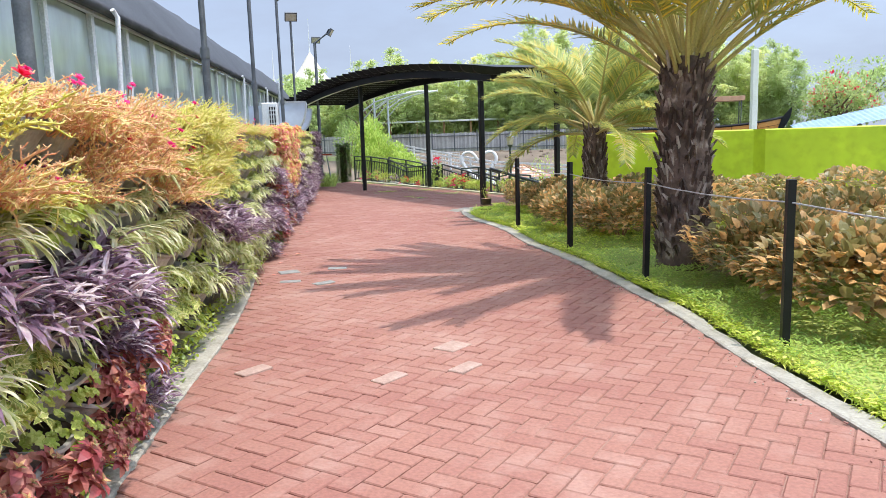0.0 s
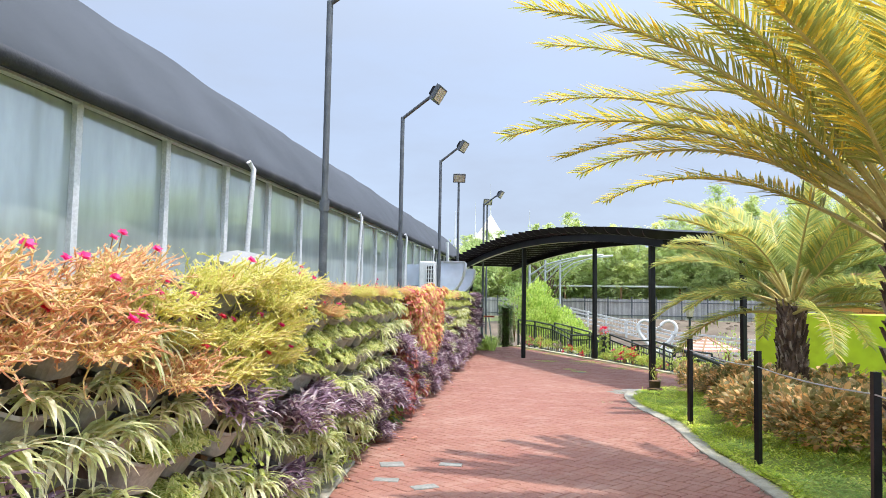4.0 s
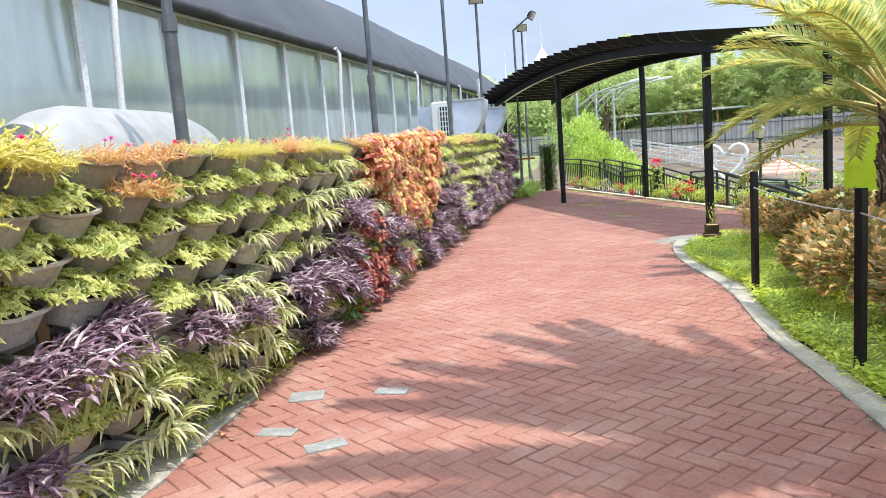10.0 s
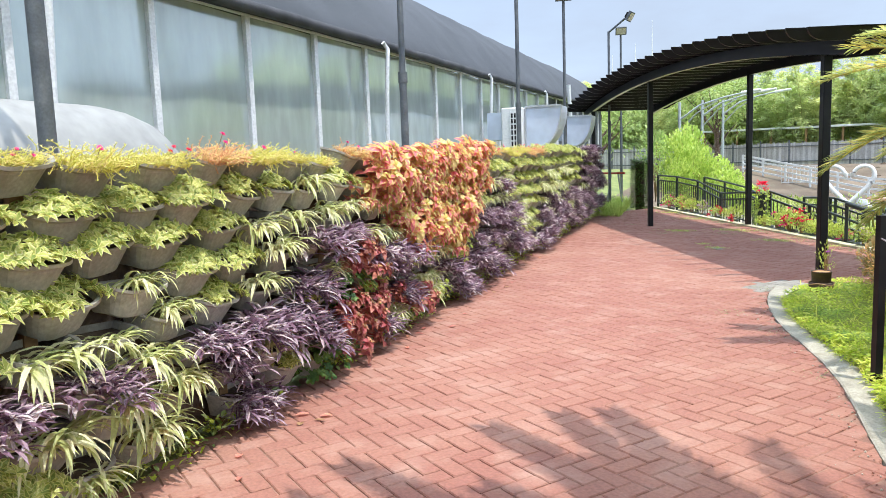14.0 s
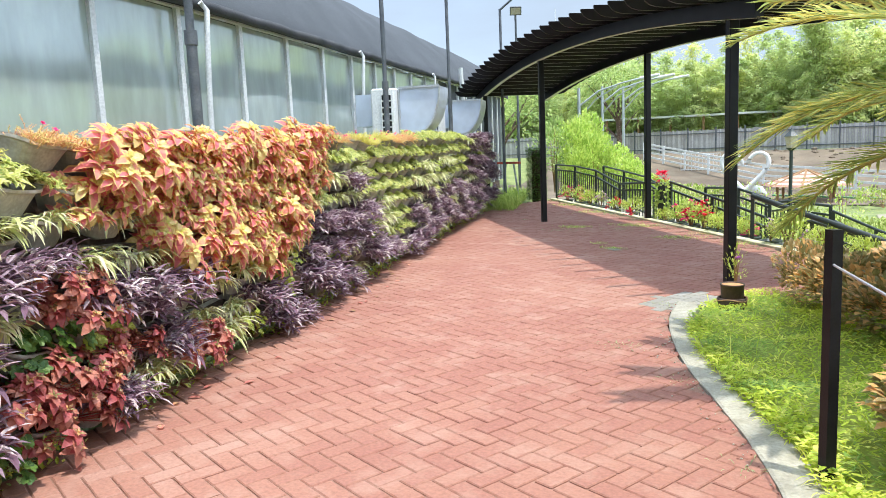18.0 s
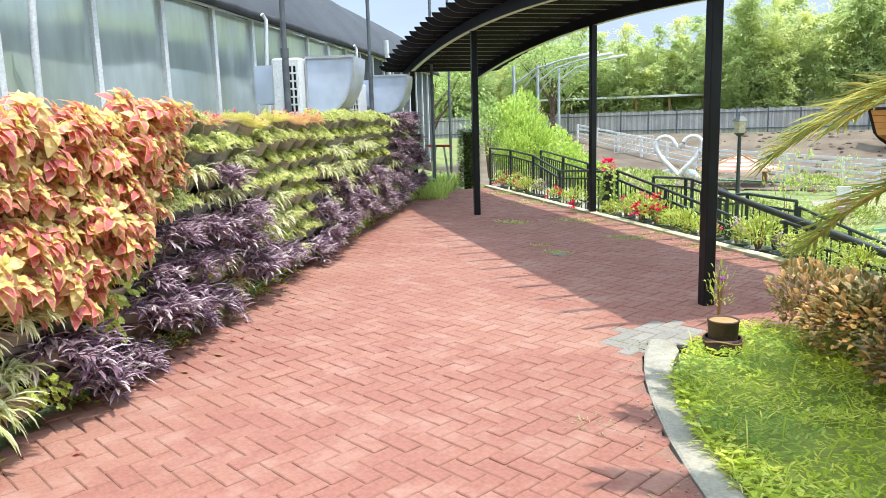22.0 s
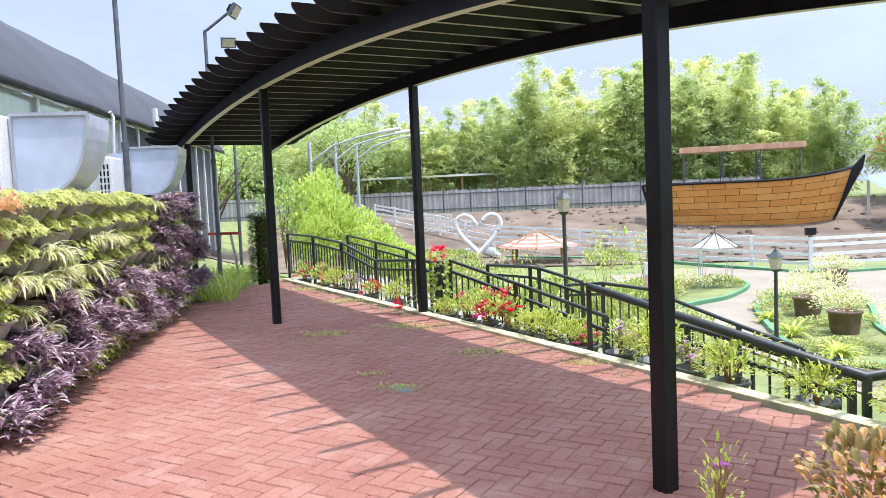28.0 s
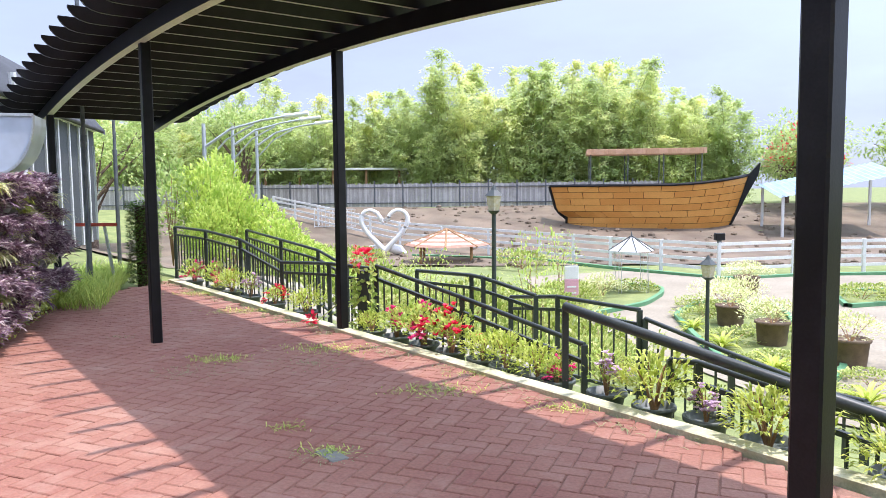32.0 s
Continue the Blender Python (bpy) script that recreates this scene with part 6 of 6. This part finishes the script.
# shed, shelter, sign and spotlight
e = thing("shed", "Long low shed with a pale roof behind the fence", "shed", at=(-12.5, 69, 0.2))
g = Geo()
g.box((0, 0, 2.75), (13, 3, 0.15), 0.15, 0, 0.02)
part("roof", g, WHITE, e)
for k in range(6):
    g = Geo()
    g.box((-6 + k * 2.4, -1.2 - 0.9 + k * 0.36, 1.3), (0.15, 0.15, 2.8), 0)
    part("post", g, WOOD, e)
e = thing("white_gate", "White lattice barrier in the animal yard", "barrier", at=(-10.5, 57.5, gz(-10.5, 57.5)))
for k in range(12):
    g = Geo()
    g.bar((k * 0.22, 0, 0), (k * 0.22, 0, 1.1), 0.03, 0.03)
    part("bar", g, WHITE, e)
for h in (0.1, 1.1):
    g = Geo()
    g.bar((0, 0, h), (2.42, 0, h), 0.05, 0.05)
    part("rail", g, WHITE, e)
e = thing("shelter", "Open shelter with a pale blue metal roof", "shelter", at=(18.4, 55.5, gz(19, 55)))
g = Geo()
rows = [[(-3.2 + 6.4 * i / 40, -1.6, 2.0 + 0.03 * i + 0.05 * (i % 2)), (-3.2 + 6.4 * i / 40, 1.6, 2.7 + 0.03 * i + 0.05 * (i % 2))] for i in range(41)]
g.strip(rows)
part("roof", g, mat("blue_roofing", (0.26, 0.4, 0.6), (0.36, 0.5, 0.68), 0.35, 2, 30, 0.05, 0.2), e)
for x in (-3.0, 0, 3.0):
    for y in (-1.4, 1.4):
        g = Geo()
        g.bar((x, y, -0.2), (x, y, 2.15 + (y + 1.4) * 0.32), 0.12, 0.12)
        part("post", g, WHITE, e)
e = thing("sign_board", "Narrow pink and white upright sign board", "sign", at=(1.35, 33.0, gz(1.35, 33)))
g = Geo()
g.box((0, 0, 0.45), (0.36, 0.05, 0.85), 0.1, 0, 0.01)
part("lower_panel", g, PALEPINK, e)
g = Geo()
g.box((0, 0, 1.05), (0.36, 0.05, 0.34), 0.1, 0, 0.01)
part("upper_panel", g, WHITE, e)
for k in range(4):
    g = Geo()
    g.box((0, -0.03, 0.2 + 0.16 * k), (0.24, 0.006, 0.04), 0.1)
    part("text_bar", g, WHITE, e)
e = thing("spotlight", "Black square spotlight on a fence post", "spotlight", at=(7.5, 40.3, gz(7.5, 40.3) + 1.25))
g = Geo()
g.box((0, -0.02, 0.2), (0.36, 0.18, 0.26), 0.2, 0, 0.02)
part("housing", g, BLACK, e)
g = Geo()
g.box((0, 0, 0.03), (0.12, 0.1, 0.1), 0.2)
part("bracket", g, STEEL, e)

# ---- potted flowers along the terrace ----


def round_pot():
    g = Geo()
    prof = [(0.085, 0.0), (0.105, 0.1), (0.125, 0.19), (0.14, 0.19), (0.14, 0.215), (0.122, 0.215), (0.115, 0.17), (0.0, 0.17)]
    g.strip([[(r * math.cos(t), r * math.sin(t), z) for t in (2 * math.pi * k / 16 for k in range(16))] for r, z in prof], 0, True)
    return g.mesh("flower_pot", [mat("grey_green_pot", (0.09, 0.11, 0.1), (0.14, 0.16, 0.14), 0.5, 4, 50, 0.08)], True)


POT_ME = round_pot()
FLOWERS = {"bougainvillea": [cloud(120 + i, 260, 0.24, 0.24, 0.42, 0.06, 0.04, L_BUSH, "foliage", 0.8, 0.5, 0.5, flowers=56, petal=REDF if i else PINK, fl_size=0.042) for i in range(2)],
           "lilac": [cloud(125, 130, 0.2, 0.2, 0.5, 0.06, 0.03, L_BUSH, "foliage", 0.8, 0.5, 0.5, flowers=40, petal=LILAC, fl_size=0.05)],
           "slender": [cloud(128 + i, 420, 0.27, 0.27, 0.42, 0.085, 0.026, L_LIME, "foliage", 0.7, 0.9, 0.5) for i in range(2)]}
for a, q, kind, sc in ((-5.3, 0.3, "bougainvillea", 1.0), (-4.4, 0.32, "bougainvillea", 1.1), (-3.75, 0.3, "slender", 0.9), (-3.1, 0.3, "lilac", 0.9), (-1.5, 0.3, "slender", 0.8), (0.4, 0.3, "bougainvillea", 0.9), (0.85, 0.3, "bougainvillea", 1.15), (1.25, 0.3, "bougainvillea", 1.2), (1.65, 0.32, "slender", 0.7), (1.95, 0.3, "slender", 0.8), (2.3, 0.3, "slender", 0.7), (2.5, 0.3, "bougainvillea", 0.6), (2.95, 0.32, "lilac", 0.85), (3.35, 0.3, "slender", 1.0),
                       (3.7, 0.34, "lilac", 0.65), (4.15, 0.24, "slender", 0.9), (4.8, 0.26, "slender", 0.8), (5.4, 0.26, "slender", 0.8), (-2.3, 0.28, "bougainvillea", 0.8), (0.0, 0.28, "slender", 0.6)):
    label = {"bougainvillea": "Potted shrub with crimson-pink blossom on the terrace edge", "lilac": "Potted plant with pale lilac blossom on the terrace edge", "slender": "Potted plant with slender yellow-green leaves on the terrace edge"}[kind]
    ob = part("flower_pot", POT_ME, None)
    ob.location = at_edge(a, q + 0.04, -0.2)
    ob.rotation_euler = (0, 0, rnd(0, 6.28))
    tagged(ob, label, "potted plant", "pots on the terrace edge")
    sc *= 0.92 if kind == "slender" else 0.8
    for nm, me in random.choice(FLOWERS[kind]):
        f = tagged(part(nm, me, None, ob), kind="" if nm == "stem" else "stuff")
        f.location, f.scale = (0, 0, 0.16), (sc, sc, sc)
g = Geo()
g.strip([[at_edge(a, 0.15, -0.204), at_edge(a, 0.46, -0.204)] for a in (-6.5, 6.5)])
tagged(part("pot_ledge", g, CONCRETE), "Concrete ledge behind the terrace kerb", "ledge", kind="structure")
# climbing bougainvillea on a newel post
e = thing("climbing_bougainvillea", "Bougainvillea climbing a dark newel post with red heads", "climber", at=at_edge(-0.2, 0.34, -0.2))
g = Geo()
g.bar((0, 0.05, 0), (0, 0.05, 0.78), 0.12, 0.12)
part("newel_post", g, SLATE, e)
g = Geo()
random.seed(140)
for _ in range(260):
    z = rnd(0.05, 0.85)
    a = rnd(0, 6.28)
    g.leaf((0.1 * math.cos(a), 0.05 + 0.1 * math.sin(a), z), (math.cos(a) * 0.5 + rnd(-0.8, 0.8), math.sin(a) * 0.5 + rnd(-0.8, 0.8), rnd(-0.8, 0.4)), (math.cos(a), math.sin(a), 0.6), rnd(0.045, 0.07), 0.045, 0.3, 2, 0.2)
for p0, p1 in (((0, 0, 0.5), (-0.5, -0.2, 0.25)), ((0, 0, 0.3), (-0.35, -0.2, 0.05))):
    p0, p1 = Vector(p0), Vector(p1)
    g.tube([p0, p0.lerp(p1, 0.5) + Vector((0, 0, 0.08)), p1], 0.006, 4)
    for k in range(16):
        q = p0.lerp(p1, k / 15)
        a = rnd(0, 6.28)
        g.leaf(q, (math.cos(a), math.sin(a), 0.3), (0, 0, 1), 0.06, 0.04, 0.4, 2, 0.2)
part("foliage", g, L_BUSH, e)
for c, r, n in (((0.0, 0.0, 0.92), 0.12, 70), ((-0.5, -0.2, 0.32), 0.06, 26), ((-0.3, -0.2, 0.08), 0.05, 20)):
    g = Geo()
    for _ in range(n):
        d = Vector((rnd(-1, 1), rnd(-1, 1), rnd(-0.6, 1))).normalized()
        g.leaf(Vector(c) + d * r * rnd(0.4, 1), d + Vector((rnd(-0.5, 0.5), rnd(-0.5, 0.5), 0.2)), (0, 0, 1), 0.05, 0.045, 0.3, 2, 0.2, 0, 0.4)
    tagged(part("flower_head", g, REDF, e, "crimson flower head"), kind="stuff")

# ---- small things by the path ----
# grass that has come up through the joints in the shade
g = Geo()
random.seed(305)
for x, y, r, n in ((-3.34, 20.05, 0.26, 190), (-2.5, 20.45, 0.42, 260), (-1.5, 19.1, 0.3, 200), (-2.0, 17.9, 0.14, 90), (-3.9, 22.5, 0.4, 200), (-4.95, 24.0, 0.4, 240), (-1.08, 19.6, 0.25, 120), (-0.65, 18.7, 0.2, 90), (-2.3, 18.3, 0.15, 50)):
    for _ in range(n):
        a = rnd(0, 6.28)
        q = Vector((x + random.gauss(0, r * 0.5), y + random.gauss(0, r * 0.28), 0.0))
        g.leaf(q, (math.cos(a), math.sin(a), rnd(0.3, 1.6)), (0, 0, 1), rnd(0.025, 0.06), 0.007, rnd(0.4, 1.2), 3, 0.3)
tagged(part("joint_grass", g, L_BUSH), "Low grass growing through the paving joints in the shade", "grass", kind="stuff")
chips = Geo()
random.seed(211)
for (x1, y1), (x2, y2) in zip(KERB_R[1:], KERB_R[2:]):
    for _ in range(int(math.hypot(x2 - x1, y2 - y1) * 40)):
        t, o, r = random.random(), abs(random.gauss(0, 0.07)), rnd(0.002, 0.007)
        x, y = x1 + (x2 - x1) * t - o, y1 + (y2 - y1) * t - o * 0.4
        chips.box((x, y, 0.002 + r * 0.3), (r * 2, r * 1.3, r), rnd(0, 3), random.randint(0, 1), r * 0.3)
tagged(part("chips", chips, [CONCRETE, PAVER]), "Loose chips and grit along the kerb", "grit", kind="stuff")
e = thing("stump_lamp", "Short rusty brown garden light with a dull orange top", "garden light", at=(-0.05, 14.9, 0.03))
RUST = mat("rusty_brown", (0.055, 0.035, 0.025), (0.1, 0.06, 0.04), 0.7, 12, 80, 0.4)
g = Geo()
g.strip([[(r * math.cos(t), r * math.sin(t), z) for t in (2 * math.pi * k / 24 for k in range(24))] for r, z in ((0.105, -0.03), (0.11, 0.07), (0.1, 0.075))], 0, True)
part("base", g, RUST, e, smooth=True)
g = Geo()
g.strip([[(r * math.cos(t), r * math.sin(t), z) for t in (2 * math.pi * k / 24 for k in range(24))] for r, z in ((0.084, 0.05), (0.088, 0.17), (0.092, 0.172), (0.092, 0.182), (0.084, 0.182), (0.08, 0.172))], 0, True)
part("body", g, RUST, e, smooth=True)
g = Geo()
g.fan([(0.081 * math.cos(t), 0.081 * math.sin(t), 0.174) for t in (2 * math.pi * k / 24 for k in range(24))])
part("top_face", g, mat("orange_top", (0.5, 0.24, 0.09), (0.6, 0.32, 0.14), 0.5, 14, 60, 0.15), e, "dull orange top face")
g = Geo()
g.tube([(0.112 * math.cos(t), 0.112 * math.sin(t), 0.062 + 0.01 * math.sin(3 * t)) for t in (2 * math.pi * k / 24 for k in range(25))], 0.005, 5)
part("binding_wire", g, WOOD, e)
periw = cloud(150, 90, 0.13, 0.13, 0.5, 0.05, 0.022, L_LIME, "foliage", 0.8, 0.5, 0.7, flowers=5, petal=mat("violet_petal", (0.55, 0.12, 0.6), (0.65, 0.2, 0.7), 0.6, 20, 90, 0.05, leaf=0.3), fl_size=0.024)
put([periw], "periwinkle", "Small leggy plant with violet flowers at a post foot", "plant", "", [(-0.14, 15.55, 0.0, 0.6, 0.85)])
g = Geo()
random.seed(160)
for a0, n in ((-5.2, 60), (-4.2, 80), (-3.2, 60), (-2.2, 50), (-1.2, 80), (-0.4, 70), (0.9, 50), (1.9, 40), (2.6, 40), (3.6, 30)):
    for _ in range(n):
        a, q = a0 + rnd(-0.35, 0.35), -abs(rnd(0, 0.22))
        b = at_edge(a, q, 0.0)
        t = rnd(0, 6.28)
        g.leaf(b, (math.cos(t), math.sin(t), rnd(0.2, 0.9)), (0, 0, 1), rnd(0.04, 0.1), 0.008, 0.8, 3, 0.3)
for cx, cy, r, n in ((-3.4, 19.6, 0.25, 120), (-2.5, 19.9, 0.3, 140), (-1.96, 17.85, 0.14, 90), (-1.5, 19.2, 0.2, 80), (-0.5, 13.6, 0.12, 40), (-0.55, 14.9, 0.15, 50), (0.0, 13.0, 0.1, 22), (0.5, 12.0, 0.1, 22), (-4.6, 21.0, 0.12, 40)):
    for _ in range(n):
        t, d = rnd(0, 6.28), r * rnd(0, 1)
        g.leaf((cx + math.cos(t) * d * 1.6, cy + math.sin(t) * d, 0.0), (math.cos(t), math.sin(t), rnd(0.2, 0.7)), (0, 0, 1), rnd(0.02, 0.05), 0.006, 0.8, 2, 0.3)
tagged(part("joint_weeds", g, mat("dull_weed", (0.26, 0.29, 0.13), (0.36, 0.38, 0.18), 0.6, 9, 60, 0.1, leaf=0.3)), "Sparse grass tufts growing from the paving joints", "weeds", kind="stuff")
g = Geo()
g.box((-1.96, 17.85, 0.0), (0.2, 0.1, 0.012), EDGE_ROT, 0, 0.004)
tagged(part("drain_cover", g, SLAB), "Small mossy grey drain cover in the paving", "drain cover")
random.seed(170)
for i, (x, y, w, l, r) in enumerate(((-1.19, 8.69, 0.16, 0.2, 0.6), (-0.76, 8.92, 0.1, 0.19, 0.3), (-0.97, 8.2, 0.1, 0.19, 0.35), (-0.62, 8.15, 0.1, 0.2, 0.9), (-0.09, 5.59, 0.1, 0.2, 1.1), (0.73, 5.54, 0.1, 0.2, 1.1), (1.11, 5.76, 0.1, 0.2, 1.1), (0.96, 6.17, 0.16, 0.2, 1.1))):
    g = Geo()
    g.box((0, 0, 0), (l, w, 0.02), 0, 0, 0.004)
    ob = part("patch_slab", g, SLAB if i < 4 else PALE_BLOCK)
    ob.location, ob.rotation_euler = (x, y, 0.0), (0, 0, r)
    tagged(ob, "Grey cement slab patching the red paving" if i < 4 else "Pale worn block among the red paving", "slab", "patch slabs")
for i in range(46):
    s = rnd(4, 17)
    b = at_wall(s, rnd(-0.35, 0.0), 0.008)
    g = Geo()
    a = rnd(0, 6.28)
    g.leaf((0, 0, 0), (math.cos(a), math.sin(a), 0.12), (0, 0, 1), rnd(0.04, 0.08), rnd(0.025, 0.04), 0.2, 3, 0.3)
    ob = part("fallen_leaf", g, random.choice((L_RED, L_COL, WOOD)))
    ob.location = b
    tagged(ob, "Dry fallen leaf lying on the paving", "leaf", "fallen leaves")

# ---- bamboo grove ----


def bamboo_mesh(seed, h):
    """A clump of arching culms, each hung with drooping sprays of small leaves."""
    random.seed(seed)
    g, culms = Geo(), []
    for _ in range(9):
        a, r = rnd(0, 6.28), rnd(0.2, 1.3)
        lean = Vector((math.cos(a), math.sin(a), 0)) * rnd(0.2, 1.9)
        b = Vector((math.cos(a) * r * 0.6, math.sin(a) * r * 0.6, 0))
        hh = h * rnd(0.45, 1.0)
        pts = [b + lean * (t ** 2.4) + Vector((0, 0, hh * (t - 0.07 * t ** 3))) for t in (0, 0.25, 0.5, 0.75, 0.92, 1.0)]
        gc = Geo()
        culms.append(gc)
        gc.tube(pts, [0.045, 0.04, 0.032, 0.024, 0.014, 0.006], 5)
        for k in range(38):
            t = min(1, 0.04 + 0.96 * (k + random.random()) / 38)
            f = t * 5
            i = min(4, int(f))
            p = pts[i].lerp(pts[i + 1], f - i)
            reach = (0.35 + 1.15 * math.sin(math.pi * min(1, 0.25 + t * 0.72))) * rnd(0.55, 1.1)
            a2 = rnd(0, 6.28)
            out = Vector((math.cos(a2), math.sin(a2), 0))
            rise, fall = rnd(0.15, 0.7), rnd(0.3, 0.9)
            for q in range(38):
                u = (q + random.random()) / 38
                c = p + out * reach * u + Vector((rnd(-1, 1), rnd(-1, 1), rnd(-0.8, 0.8))) * (0.08 + 0.2 * u) + Vector((0, 0, reach * (rise * u - fall * u * u)))
                d = (out * rnd(-0.2, 1) + Vector((rnd(-0.9, 0.9), rnd(-0.9, 0.9), rnd(-0.9, 0.25)))).normalized()
                w = d.cross(out * rnd(0.2, 1.4) + Vector((rnd(-0.7, 0.7), rnd(-0.7, 0.7), 0.9))).normalized() * rnd(0.03, 0.052)
                ln = rnd(0.16, 0.32)
                g.quad(c, c + d * ln * 0.4 + w, c + d * ln, c + d * ln * 0.4 - w)
    return [("foliage", g.mesh("bamboo", [L_BAM]))] + [("stem", gc.mesh("culm", [CULM])) for gc in culms]


bam = [bamboo_mesh(300 + i, 10.5) for i in range(4)]
random.seed(41)
k = 0
for row, (y0, n) in enumerate(((69.0, 26), (71.5, 26), (75.0, 22))):
    for i in range(n):
        x = -34 + i * 54 / n + rnd(-0.8, 0.8)
        sc = rnd(0.8, 1.2) * (0.82 if x < -4 else 1.02)
        plant("bamboo_clump", bam[k % 4], "Tall feathery yellow-green bamboo clump behind the fence", "bamboo", "bamboo grove", x, y0 + rnd(-1, 1), gz(x, y0) - 0.1, sc * 1.1, sc)
        k += 1

# ---- block paving ----
BW = 0.099
BA = radians(25.0 - 45.0)
ca, sa = math.cos(BA), math.sin(BA)


def paver_geo(g, cx, cy, cz, rot, mi=0, tilt=0.0):
    g.box((cx, cy, cz), (2 * BW - 0.006, BW - 0.006, 0.03), rot, mi, 0.005)


GREY_PATCH = [(-0.72, 14.85), (-0.7, 15.2), (-0.56, 15.5), (-0.2, 15.5), (-0.2, 14.7), (-0.5, 14.6)]
gp = Geo()
gp.box((0, 0, 0), (2 * BW - 0.006, BW - 0.006, 0.03), 0, 0, 0.005)
PAVER_ME = gp.mesh("paver", [PAVER])
rest = Geo()
grey = Geo()
random.seed(12)
singles = 0
for i in range(-300, 301):
    for j in range(-300, 301):
        c = (i - j) % 4
        if c == 0:
            lx, ly, r = (i + 1) * BW, (j + 0.5) * BW, BA
        elif c == 3:
            lx, ly, r = (i + 0.5) * BW, (j + 1) * BW, BA + math.pi / 2
        else:
            continue
        x, y = -1.0 + lx * ca - ly * sa, 12.0 + lx * sa + ly * ca
        if y < -1 or not inside(x, y, PAVED):
            continue
        z = -0.014 + rnd(-0.002, 0.002) + 0.004 * noise.noise(Vector((x * 0.8, y * 0.8, 0)))
        if inside(x, y, GREY_PATCH):
            paver_geo(grey, x, y, z, r)
        elif singles < 300 and 12.2 < y < 14.6 and x > -2.2:
            ob = part("paver", PAVER_ME, None, bed_ob)
            ob.location, ob.rotation_euler = (x, y, z), (rnd(-0.01, 0.01), rnd(-0.01, 0.01), r + rnd(-0.012, 0.012))
            singles += 1
        else:
            paver_geo(rest, x, y, z, r + rnd(-0.012, 0.012))
tagged(part("paving_blocks", rest, PAVER, bed_ob), "red clay paving blocks in herringbone", kind="stuff")
tagged(part("grey_blocks", grey, GREY_BLOCK, bed_ob), "grey cement paving blocks", kind="stuff")
